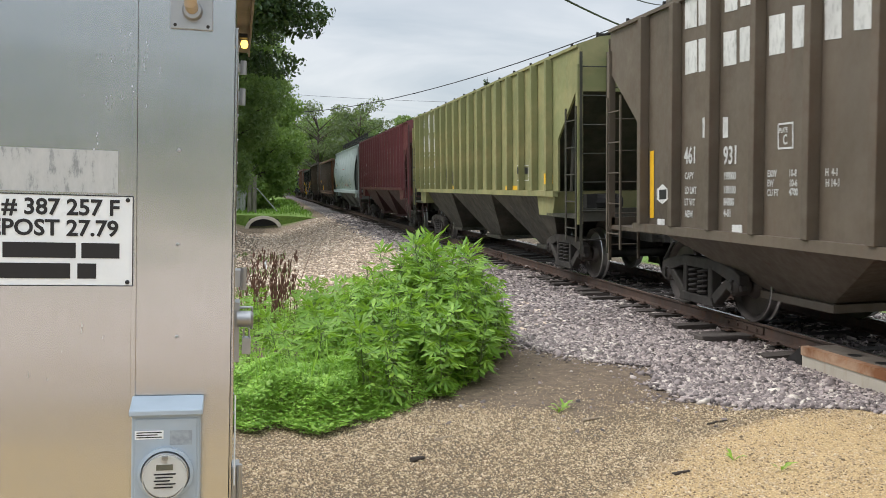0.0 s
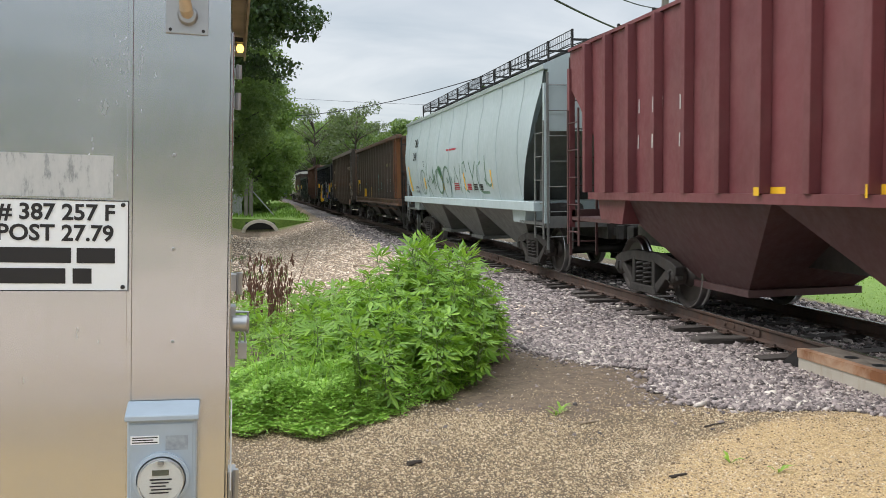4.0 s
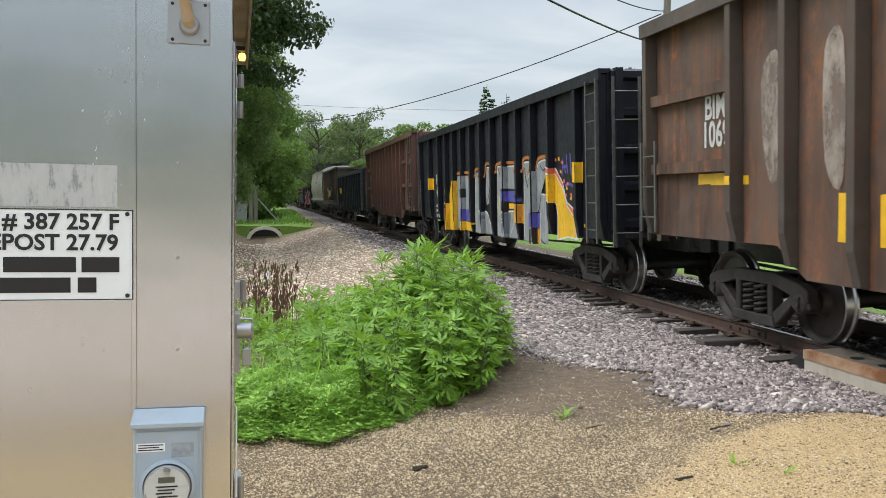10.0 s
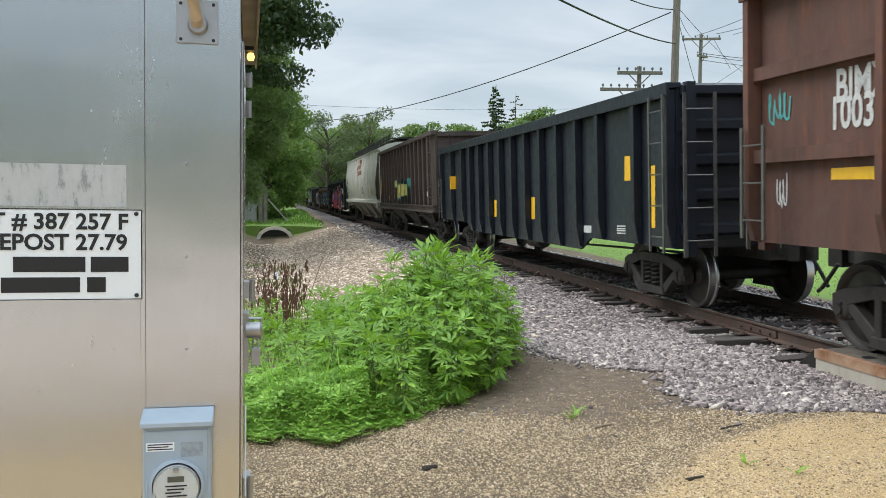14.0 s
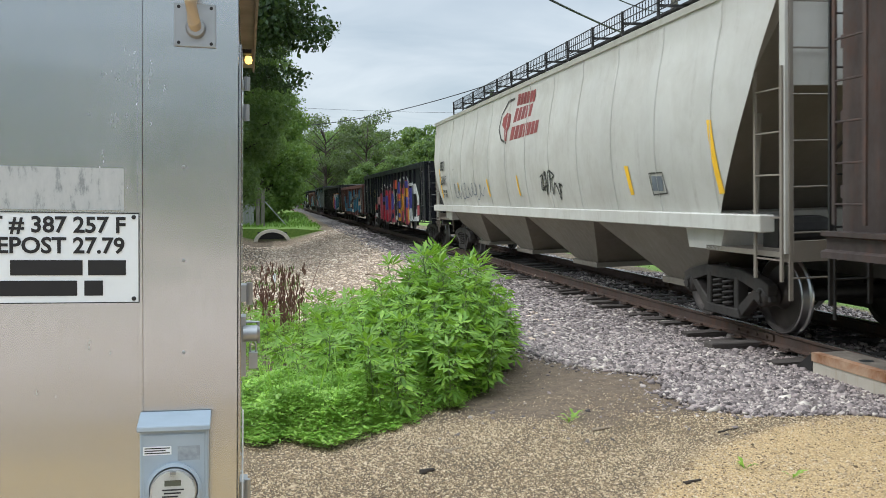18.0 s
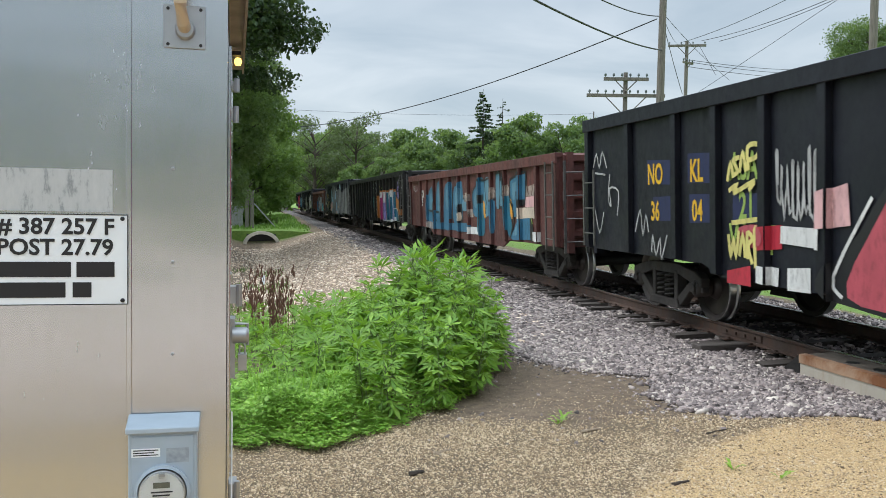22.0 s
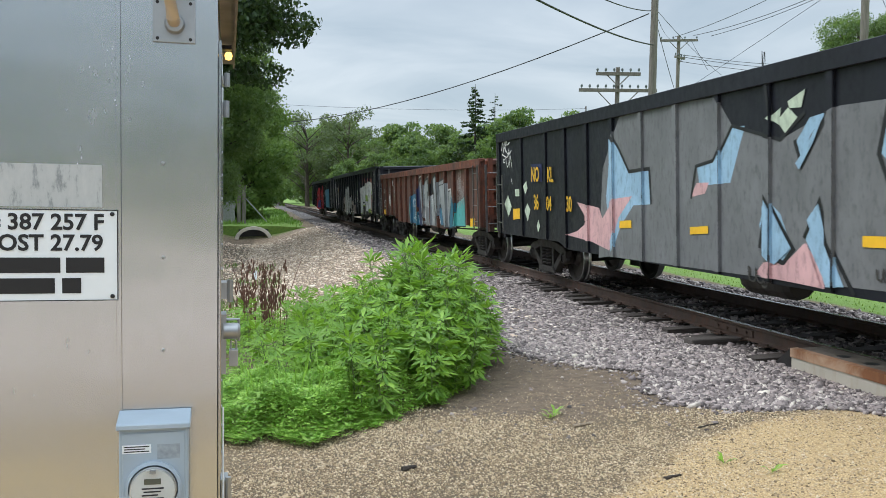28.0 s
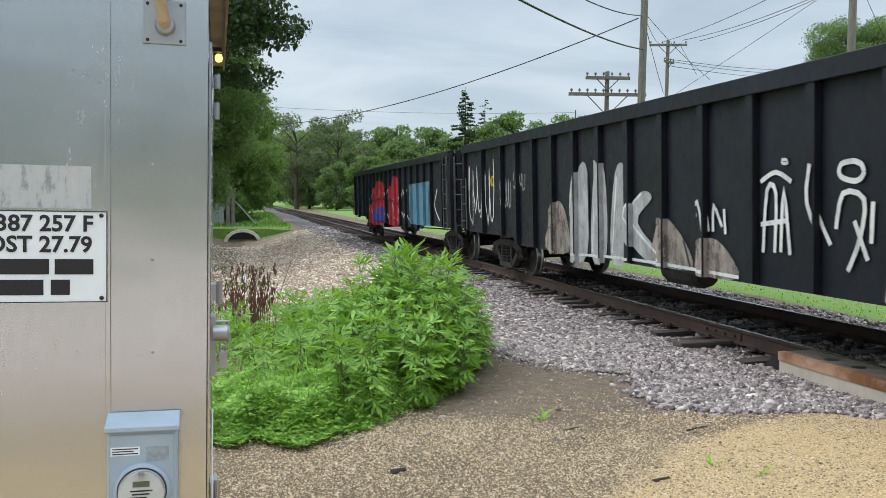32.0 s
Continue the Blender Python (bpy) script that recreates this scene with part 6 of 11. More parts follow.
gate = thing("gate_post", "pair of weathered wooden posts with a wire brace", "post", pose(-0.75, 58.5, ground_z(-0.75, 58.5) - 0.1))
for x, hgt in ((-0.16, 2.75), (0.16, 2.6)):
    b = bmesh.new(); box(b, x - 0.13, x + 0.13, -0.13, 0.13, 0, hgt); part("post", b, M_POLE, gate, bevel=0.02)
b = bmesh.new(); tube(b, [(0.3, 0, 1.75), (1.75, -0.4, 0.1)], 0.04, 5); part("brace", b, M_GREYWOOD, gate)
b = bmesh.new(); tube(b, [(-0.3, 0, 1.6), (-0.75, 0, 0.1)], 0.035, 5); part("brace", b, M_GREYWOOD, gate)
b = bmesh.new(); lathe(b, [(0.055, 0.0), (0.055, 0.42), (0.045, 0.44)], "z", n=10)
thing("marker_stub", "short white plastic marker stub in the ditch", "marker post", pose(0.06, 30.5, ground_z(0.06, 30.5) - 0.1), bm=b, material=M_SIGN, smooth=True)
fence = thing("board_fence", "grey weathered board fence", "fence", pose(-1.3, 60.5, ground_z(-1.3, 60.5) - 0.1))
b = bmesh.new(); box(b, -0.09, 0.09, -0.012, 0.012, 0, 1.55); bd = mesh_of(b, "board", M_GREYWOOD)
for k in range(28):
    part("board", bd, None, fence).matrix_basis = pose(-0.2 * k, 0, 0.03 * math.sin(k * 2.3))
for z in (0.4, 1.2):
    b = bmesh.new(); box(b, -5.6, 0.1, 0.012, 0.05, z, z + 0.09); part("fence_rail", b, M_GREYWOOD, fence)

# ---- utility poles and wires ----
M_WIRE = plain("wire", (0.03, 0.03, 0.032), 0.6, 0.3, 0.1)
M_INSUL = plain("insulator", (0.1, 0.12, 0.12), 0.3, 0, 0.2)


def pole(x, y, h, r, label, lean_x=0.0):
    z = ground_z(x, y)
    p = thing("utility_pole", label, "utility pole", pose(x, y, z, 0, lean_x, 0), "poles along the line")
    b = bmesh.new(); tube(b, [(0, 0, -0.3), (0, 0, h * 0.5), (0, 0, h)], r, 10, r * 0.72); part("shaft", b, M_POLE, p, smooth=True)
    return p


def crossarm(p, z, half, pins, az=0.0, off=0.12):
    m = pose(0, 0, 0, 0, 0, az)
    b = bmesh.new(); box(b, -half, half, -off - 0.06, -off + 0.06, z - 0.07, z + 0.07)
    part("crossarm", b, M_POLE, p).matrix_basis = m
    for s in (-1, 1):
        b = bmesh.new(); tube(b, [(s * half * 0.55, -off, z), (0, -off, z - half * 0.55)], 0.025, 5)
        part("arm_brace", b, M_POLE, p).matrix_basis = m
    b = bmesh.new(); lathe(b, [(0.02, z + 0.07), (0.02, z + 0.13), (0.05, z + 0.14), (0.055, z + 0.2), (0.03, z + 0.25)], "z", n=8); me_ = mesh_of(b, "insulator", M_INSUL)
    for k in range(pins):
        x = -half * 0.93 + 2 * half * 0.93 * k / (pins - 1)
        if pins > 3 and abs(x) < 0.12:
            continue
        part("insulator", me_, None, p).matrix_basis = m @ pose(x, -off, 0)


main = pole(16.5, 34.0, 13.5, 0.19, "tall weathered wooden utility pole with many wires", 0.7)
code = pole(15.75, 35.8, 7.62, 0.13, "old railway line pole with two crossarms", 0.3)
crossarm(code, 7.32, 0.98, 6, -12)
crossarm(code, 6.6, 1.72, 10, -12)
small = pole(27.05, 52.0, 12.3, 0.15, "grey utility pole with a single crossarm", 0.5)
crossarm(small, 12.0, 1.2, 4, -20)
crossarm(small, 10.9, 0.55, 4, 30)
right = pole(22.98, 29.2, 12.5, 0.19, "weathered wooden utility pole with hanging cables", 0.2)
far1 = pole(30.0, 150.0, 9.5, 0.15, "distant line pole with one crossarm")
crossarm(far1, 7.8, 1.3, 6, -10)
far2 = pole(14.5, 105.0, 5.5, 0.13, "slim grey post by the distant lawn")


for px_ in (-20.0, 60.0):
    pole(px_, 150.0, 18.6, 0.16, "distant tall wooden pole beyond the wood")


def wire(a, b_, sag, r=0.018, label="thin dark overhead wire"):
    a, b_ = Vector(a), Vector(b_)
    b = bmesh.new()
    pts = [a.lerp(b_, k / 20) - a - Vector((0, 0, sag * 4 * (k / 20) * (1 - k / 20))) for k in range(21)]
    tube(b, pts, r, 4)
    thing("overhead_wire", label, "wire", Matrix.Translation(a), "overhead wires", bm=b, material=M_WIRE)


WIRES = [((16.36, 34, 9.48), (-2.17, 78.0, 8.21), 1.55, 0.026), ((16.6, 34, 8.19), (4.66, 15, 5.43), 0.16, 0.026), ((16.45, 34, 9.6), (8.6, 21.5, 7.1), 0.12, 0.02),
         ((16.6, 34, 9.76), (25.6, 44, 8.62), 0.15, 0.014), ((16.6, 34, 9.5), (20.7, 40, 7.2), 0.1, 0.014), ((16.6, 34, 9.7), (26.9, 52, 12.1), 0.5, 0.012),
         ((26.86, 52, 12.2), (24.0, 29, 12.0), 0.4, 0.017), ((28.2, 52, 12.35), (26.3, 30, 11.9), 0.45, 0.017), ((28.3, 50, 11.96), (27.9, 30, 12.7), 0.45, 0.017), ((28.8, 99, 0.2), (29.3, 34, 13.6), 0.2, 0.015),
         ((27.3, 52, 11.08), (75, 98, 19.6), 0.6, 0.018), ((27.3, 52, 10.95), (75, 98, 19.0), 0.6, 0.018), ((27.3, 52, 10.64), (75, 98, 18.2), 0.5, 0.018),
         ((23.1, 29.2, 11.2), (25.0, 27.4, 7.4), 0.1, 0.014), ((23.1, 29.2, 10.6), (24.3, 28.2, 7.0), 0.1, 0.014), ((23.1, 29.2, 11.6), (25.8, 26.6, 7.8), 0.1, 0.014),
         ((28.05, 52, 12.0), (28.7, 51, 10.0), 0.0, 0.014), ((-20, 150, 18.5), (60, 150, 18.2), 1.2, 0.022)]
for a, b_, sag, r in WIRES:
    wire(a, b_, sag, r)

# ---- trees ----
def leaf_mat(name, lo, hi, through=0.3):
    n = Nodes(name, 0.55)
    c = n.mix(n.island(), lo, hi)
    c = n.mix(n.ramp(n.noise(0.5, 3), (0.35, 0.0), (0.7, 0.55)), c, tuple(x * 0.62 for x in lo))
    n.color(c)
    t = n.t.nodes.new("ShaderNodeBsdfTranslucent")
    n.link(n.mix(0.5, c, (0.3, 0.42, 0.05)), t.inputs[0])
    m = n.t.nodes.new("ShaderNodeMixShader")
    m.inputs[0].default_value = through
    out = n.t.nodes["Material Output"]
    n.link(n.bsdf.outputs[0], m.inputs[1]); n.link(t.outputs[0], m.inputs[2]); n.link(m.outputs[0], out.inputs[0])
    return n.mat


M_BARK = plain("bark", (0.075, 0.06, 0.048), 0.95, 0, 0.35, 3)
L_OAK = leaf_mat("oak_leaves", (0.075, 0.135, 0.05), (0.185, 0.275, 0.115), 0.5)
L_LIGHT = leaf_mat("light_leaves", (0.055, 0.1, 0.038), (0.125, 0.19, 0.075), 0.4)
L_FRESH = leaf_mat("fresh_leaves", (0.09, 0.17, 0.045), (0.23, 0.34, 0.1), 0.5)
L_PINE = leaf_mat("pine_needles", (0.02, 0.055, 0.015), (0.055, 0.115, 0.03), 0.2)
L_DARK = leaf_mat("dark_leaves", (0.014, 0.036, 0.012), (0.035, 0.075, 0.022), 0.15)
L_GREY = leaf_mat("grey_green_leaves", (0.07, 0.1, 0.05), (0.13, 0.16, 0.085))


def leaf_cloud(clumps, n, size, seed, droop=0.0):
    """Leaf quads in the shells of ellipsoid clumps (centre, radii)."""
    r = np.random.RandomState(seed)
    c = np.array([q[0] for q in clumps]); rad = np.array([q[1] for q in clumps])
    vol = rad.prod(1) ** 0.67
    k = r.choice(len(clumps), n, p=vol / vol.sum())
    d = r.normal(0, 1, (n, 3)); d /= np.linalg.norm(d, axis=1, keepdims=True)
    p = c[k] + d * rad[k] * (r.uniform(0.25, 1, (n, 1)) ** 0.45) * (1 + 0.12 * r.normal(0, 1, (n, 1)))
    u = r.normal(0, 1, (n, 3)); u[:, 2] -= droop; u /= np.linalg.norm(u, axis=1, keepdims=True)
    w = np.cross(u, r.normal(0, 1, (n, 3))); w /= np.linalg.norm(w, axis=1, keepdims=True)
    s = size * np.exp(r.normal(0, 0.3, (n, 1)))
    v = np.stack([p - u * s, p + w * s * 0.55, p + u * s, p - w * s * 0.55], 1)
    return v.reshape(-1, 3), np.arange(4 * n).reshape(n, 4)


def broadleaf(name, label, seed, h, r, leaves, n, size, material, base=0.2, clump=26, airy=1.0):
    """A tapered trunk, limbs that reach each clump of leaves, and an uneven crown with gaps."""
    rnd = random.Random(seed)
    t = thing(name, label, "tree")
    b = bmesh.new()
    top = Vector((rnd.uniform(-0.4, 0.4), rnd.uniform(-0.4, 0.4), h * 0.72))
    tube(b, [(0, 0, -0.4), (0.05, 0, h * 0.2), top * 0.6, top], 0.028 * h, 8, 0.006 * h)
    clumps = []
    for k in range(clump):
        a, z = rnd.uniform(0, 6.283), base * h + (1 - base) * h * (k + 0.5) / clump * 0.95
        f = (z / h - base) / (1 - base)
        reach = r * (0.55 + 0.45 * math.sin(math.pi * min(1, f * 0.9 + 0.12))) * (1 if f < 0.75 else 1.75 - f) * rnd.uniform(0.45, 1.0)
        p = Vector((reach * math.cos(a), reach * math.sin(a), z))
        q = r * rnd.uniform(0.24, 0.42) * airy
        clumps.append((tuple(p), (q, q, q * rnd.uniform(0.55, 0.8))))
        s = Vector((0, 0, max(0.15 * h, z - reach * rnd.uniform(0.5, 0.9))))
        s = Vector((top.x * s.z / top.z, top.y * s.z / top.z, min(s.z, top.z)))
        tube(b, [s, s.lerp(p, 0.5) + Vector((0, 0, 0.15)), p], 0.007 * h, 5, 0.002 * h)
    part("trunk", b, M_BARK, t, "bare trunk and limbs")
    v, f = leaf_cloud(clumps, n, size, seed)
    part("crown", fast_mesh("crown", v, f, material), None, t, leaves)
    return t


def conifer(name, label, seed, h, r, n, size, material, sparse=1.0, base=0.06, slim=0.8, puff=1.0):
    rnd = random.Random(seed)
    t = thing(name, label, "tree")
    b = bmesh.new()
    tube(b, [(0, 0, -0.4), (0, 0, h)], 0.018 * h, 8, 0.02)
    clumps = []
    for k in range(int(64 * sparse)):
        f = (k + rnd.random()) / int(64 * sparse)
        z = h * (base + (0.98 - base) * f)
        a, reach = rnd.uniform(0, 6.283), r * (1.02 - f) ** slim * rnd.uniform(0.55, 1.05)
        p = Vector((reach * math.cos(a), reach * math.sin(a), z - 0.12 * reach))
        tube(b, [(0, 0, z), p], 0.03, 4, 0.01)
        for q in (0.35, 0.7, 1.0):
            c = Vector((0, 0, z)).lerp(p, q)
            e = (0.12 * h / 3 * (1.05 - f) + 0.16) * puff
            clumps.append((tuple(c), (e, e, e * 0.45)))
    part("trunk", b, M_BARK, t)
    v, f = leaf_cloud(clumps, n, size, seed, 0.5)
    part("crown", fast_mesh("crown", v, f, material), None, t, "drooping needle branches")
    return t


def put(t, x, y, s=1.0, rz=0.0, sz=None, dz=0.0):
    return pose(x, y, ground_z(x, y) - 0.1 + dz, 0, 0, rz) @ Matrix.Diagonal((s, s, sz or s, 1))


oak = broadleaf("broadleaf_tree", "full dark green broadleaf tree at the wood's edge", 3, 13.0, 5.2, "dense dark green leaves", 11500, 0.22, L_OAK, 0.1, 34)
oak.matrix_basis = put(oak, 24, 176)
elm = broadleaf("broadleaf_tree", "bright green broadleaf tree with an uneven crown", 7, 13.0, 4.8, "bright green leaves", 11000, 0.2, L_LIGHT, 0.12, 30)
elm.matrix_basis = put(elm, 78, 106, 0.75)
airy = broadleaf("broadleaf_tree", "thin-crowned pale tree with bare branches showing", 11, 16.0, 6.0, "sparse grey-green leaves", 5200, 0.17, L_GREY, 0.3, 30, 0.8)
airy.matrix_basis = put(airy, 18.2, 168, 1.18)
near_tree = broadleaf("broadleaf_tree", "large dark tree leaning over the bungalow", 17, 17.0, 5.0, "fine green leaves", 150000, 0.074, L_OAK, 0.14, 90, 0.85)
near_tree.matrix_basis = put(near_tree, -4.1, 47.0)
pine = conifer("conifer", "tall dark pine with drooping boughs behind the bungalow", 29, 26.0, 5.6, 90000, 0.1, L_DARK, 2.4, 0.29)
pine.matrix_basis = put(pine, -2.9, 38.0)
near_light = broadleaf("broadleaf_tree", "leafy roadside tree with light green foliage", 23, 11.5, 4.8, "light green leaves", 70000, 0.12, L_FRESH, 0.02, 90, 0.75)
near_light.matrix_basis = put(near_light, -2.0, 67.0)
spruce = conifer("conifer", "tall dark spruce above the wood", 5, 20.6, 4.4, 12000, 0.17, L_DARK, 1.6, 0.3, 0.62, 0.62)
spruce.matrix_basis = put(spruce, 36.13, 139)
snag = conifer("conifer", "thin ragged spruce with bare gaps", 9, 19.2, 2.0, 1900, 0.17, L_DARK, 0.6, 0.3, 0.35, 0.55)
snag.matrix_basis = put(snag, 39.5, 139)
rr = random.Random(31)
for x, y, s in ((-2.6, 84, 1.15), (-3.0, 98, 1.1), (-3.2, 118, 0.95), (-3.5, 140, 1.0), (-2.5, 165, 1.0), (-3, 195, 1.1), (-12, 60, 1.25), (-12, 88, 1.3), (-12, 125, 1.3), (-1.5, 235, 1.2)):
    copy_thing(near_light if y < 90 and x > -10 else oak, put(None, x + rr.uniform(-0.5, 0.5), y, s, rr.uniform(0, 360)))
for x, y, s in ((12.5, 205, 1.15), (13.5, 180, 0.85), (30, 172, 1.1), (36, 166, 1.0), (43, 158, 0.92), (50, 150, 0.95), (41, 132, 0.95), (46, 128, 0.95), (53, 134, 0.95), (58, 142, 0.95), (65, 140, 0.95), (19, 190, 1.15), (25, 200, 1.2), (72, 150, 1.05), (82, 140, 1.0), (16, 150, 0.5), (20.5, 146, 0.55), (61, 116, 0.75), (90, 128, 0.95), (100, 120, 0.95), (8, 250, 1.3), (15, 260, 1.4), (0, 280, 1.4), (-8, 260, 1.4), (28, 152, 0.75), (35, 146, 0.8), (47, 142, 0.85)):
    copy_thing(oak, put(None, x, y, s * 1.22 * rr.uniform(0.93, 1.07), rr.uniform(0, 360)))
for x, y, s in ((38, 80, 0.6), (43, 78, 0.66), (33.5, 74, 0.66), (48, 84, 0.72), (56, 88, 0.8), (62, 92, 0.85), (68, 96, 0.85), (85, 95, 0.95), (29, 70, 0.6), (52.5, 118, 0.8), (75, 90, 0.95), (40, 84, 0.72), (51, 80, 0.78)):
    copy_thing(elm, put(None, x, y, s * rr.uniform(0.95, 1.05), rr.uniform(0, 360)))
for x, y, sc in ((47.6, 60, 0.98), (56, 63, 1.08)):
    copy_thing(near_tree, put(None, x, y, sc, rr.uniform(0, 360)))
copy_thing(airy, put(None, 10.5, 172, 1.0, 140))
copy_thing(airy, put(None, 33.2, 66.5, 0.48, 70))
# unseen trees behind the camera, added to darken the bungalow wall's reflection
for x, y, sc in ((-34, -54, 0.85), (-26, -56, 0.78), (-17, -53, 0.88), (-9, -57, 0.76), (-2, -55, 0.8), (6, -57, 0.76), (15, -56, 0.82), (-44, -50, 0.9), (26, -54, 0.82)):
    copy_thing(oak, put(None, x, y, sc, rr.uniform(0, 360)))


# ---- paint on the cars: reflective tape, stencils, spray-can pieces. d: metres from the rear end, z: over the rail ----
TINTS = dict(navyblue=(0.012, 0.017, 0.07), white=(0.62, 0.62, 0.6), pale=(0.42, 0.42, 0.41), silver=(0.27, 0.288, 0.295), grey=(0.16, 0.163, 0.168), black=(0.01, 0.01, 0.012), dark=(0.045, 0.04, 0.036), slate=(0.14, 0.16, 0.19), red=(0.42, 0.025, 0.045), pink=(0.42, 0.075, 0.1), coral=(0.66, 0.13, 0.07), violet=(0.09, 0.085, 0.34), lilac=(0.26, 0.22, 0.46), orange=(0.62, 0.29, 0.03), gold=(0.72, 0.42, 0.015), yellow=(0.78, 0.42, 0.012), straw=(0.6, 0.53, 0.17), lime=(0.3, 0.42, 0.09), mint=(0.52, 0.6, 0.46), green=(0.022, 0.115, 0.045), bottle=(0.1, 0.19, 0.13), teal=(0.08, 0.34, 0.33), blue=(0.035, 0.135, 0.225), sky=(0.1, 0.225, 0.3), paleblue=(0.3, 0.46, 0.6), petrol=(0.02, 0.13, 0.2), magenta=(0.3, 0.025, 0.12), maroon=(0.12, 0.02, 0.028), oxblood=(0.26, 0.06, 0.055), rose=(0.62, 0.37, 0.37), cream=(0.56, 0.47, 0.37), bleached=(0.42, 0.35, 0.3), rustorange=(0.4, 0.14, 0.03), rust=(0.19, 0.07, 0.027))
INK = {}


def ink(c):
    """Spray paint in one tint, thin and patchy in places."""
    if c not in INK:
        n = Nodes("spray_paint_" + c, 0.5)
        t = TINTS[c]
        v = n.noise(2.2, 5, (1, 1, 0.7), 0.65)
        n.color(n.mix(n.ramp(n.noise(14, 5, (1, 1, 0.4), 0.7), (0.5, 0.0), (0.7, 0.8)), n.ramp(v, (0.3, tuple(x * 0.78 for x in t)), (0.7, tuple(min(1, x * 1.12) for x in t))), tuple(x * 0.45 for x in t)))
        if c in ("bleached", "pale"):
            n.link(n.ramp(n.noise(4.5, 6, (1, 1, 0.5), 0.7, off=(2, 0, 0)), (0.36, 0.25 if c == "bleached" else 0.7), (0.62, 0.85 if c == "bleached" else 1.0)), n.bsdf.inputs["Alpha"])
        INK[c] = n.mat
    return INK[c]


LAYER = {}


def clip_poly(pts, k, lo, hi):
    """Keep the part of an outline whose coordinate k lies between lo and hi."""
    for bound, sgn in ((lo, 1), (hi, -1)):
        got = []
        for i, p in enumerate(pts):
            q = pts[i - 1]
            a, c = sgn * (q[k] - bound), sgn * (p[k] - bound)
            if (a >= 0) != (c >= 0):
                t = a / (a - c)
                got.append(tuple(q[j] + (p[j] - q[j]) * t for j in (0, 1)))
            if c >= 0:
                got.append(p)
        pts = got
        if len(pts) < 3:
            return []
    return pts


def lay(n, polys, c, name="graffiti", label="", sides=False):
    """Lay painted outlines on the near side of car n, over its panels and posts alike."""
    car = C[n]
    h, w = car["half"], car["w"]
    LAYER[n] = LAYER.get(n, 0) + 1
    up = 0.0025 + 0.0003 * LAYER[n]
    b = bmesh.new()
    top = {4: 4.0, 11: 4.02}.get(n)
    for k, poly in enumerate(polys):
        poly = [(h - d, z) for d, z in poly]
        up_k = up + 0.00012 * k
        if top:
            cuts = [(1, 1.48 + 0.18 * i, 1.48 + 0.18 * (i + 1)) for i in range(14)]
        else:
            ys = sorted(car["ys"])
            q = car["rib_w"] / 2
            cuts, last = [], -h - 0.05
            for y in ys:
                cuts += [(0, last, y - q, 0.0), (0, y - q, y + q, car["rib_d"])]
                last = y + q
            cuts.append((0, last, h + 0.05, 0.0))
        for cut in cuts:
            piece = clip_poly(poly, cut[0], cut[1], cut[2])
            if len(piece) < 3:
                continue
            vs = [b.verts.new((-(curved_x(z, top) if top else w + cut[3]) - up_k, y, z)) for y, z in piece]
            try:
                b.faces.new(vs)
            except ValueError:
                pass
            if sides and not top and cut[3]:  # paint that also caught the side of the post
                edge = clip_poly(poly, 0, cut[1] - 0.02, cut[1] + 0.02)
                if len(edge) >= 3:
                    lo, hi, y = min(p[1] for p in edge), max(p[1] for p in edge), cut[1] - 0.001 - 0.0004 * LAYER[n]
                    b.faces.new([b.verts.new(p) for p in ((-w, y, lo), (-w - cut[3], y, lo), (-w - cut[3], y, hi), (-w, y, hi))])
    bmesh.ops.remove_doubles(b, verts=b.verts[:], dist=0.0004)
    bmesh.ops.triangulate(b, faces=b.faces[:])
    me = bpy.data.meshes.new(name)
    b.to_mesh(me)
    b.free()
    me.materials.append(ink(c) if c != "yellow" else M_YELLOW)
    part(name, me, None, car, label)


def paint(n, c, *pts):
    wide, high = (max(p[k] for p in pts) - min(p[k] for p in pts) for k in (0, 1))
    lay(n, [pts], c, "reflector" if c == "yellow" else "graffiti", "", min(wide, high) > 0.25)
    if n in (7, 10, 12, 13, 14, 16, 17, 18) and c not in ("yellow", "black", "dark") and min(wide, high) > 0.3:
        stroke(n, "white" if n == 7 else "black", 0.03, *pts, pts[0])


def stroke(n, c, w, *pts):
    """A painted line of even width, bent at its points."""
    pts = [p for i, p in enumerate(pts) if i == 0 or math.dist(p, pts[i - 1]) > 1e-4]
    sides = []
    for i, (d, z) in enumerate(pts):
        a, b_ = pts[max(i - 1, 0)], pts[min(i + 1, len(pts) - 1)]
        u, v = (d - a[0], z - a[1]), (b_[0] - d, b_[1] - z)
        lu, lv = math.hypot(*u) or 1, math.hypot(*v) or 1
        x, y = u[0] / lu + v[0] / lv, u[1] / lu + v[1] / lv
        ln = math.hypot(x, y) or 1
        q = w / 2 * min(1.6, 2 / ln if 0 < i < len(pts) - 1 else 1)
        sides.append(((d - y / ln * q, z + x / ln * q), (d + y / ln * q, z - x / ln * q)))
    lay(n, [[p[0], q[0], q[1], p[1]] for p, q in zip(sides, sides[1:])], c)


def scribble(n, c, w, d0, z0, d1, z1, k, seed):
    """A hand tag: one looping line with a few crossing strokes, no letters."""
    r = random.Random(seed)
    pts, m, amp = [], 5 * k, [r.uniform(0.45, 1.0) for _ in range(k + 2)]
    for i in range(m):
        f = i / (m - 1)
        ph = math.pi * k * f * 0.9
        a = amp[int(f * k)]
        pts.append((d0 + (d1 - d0) * (f + 0.9 / k * math.cos(ph) * a), (z0 + z1) / 2 + (z0 - z1) / 2 * a * math.sin(ph + 0.4 * math.sin(2.3 * ph))))
    stroke(n, c, w, *pts)


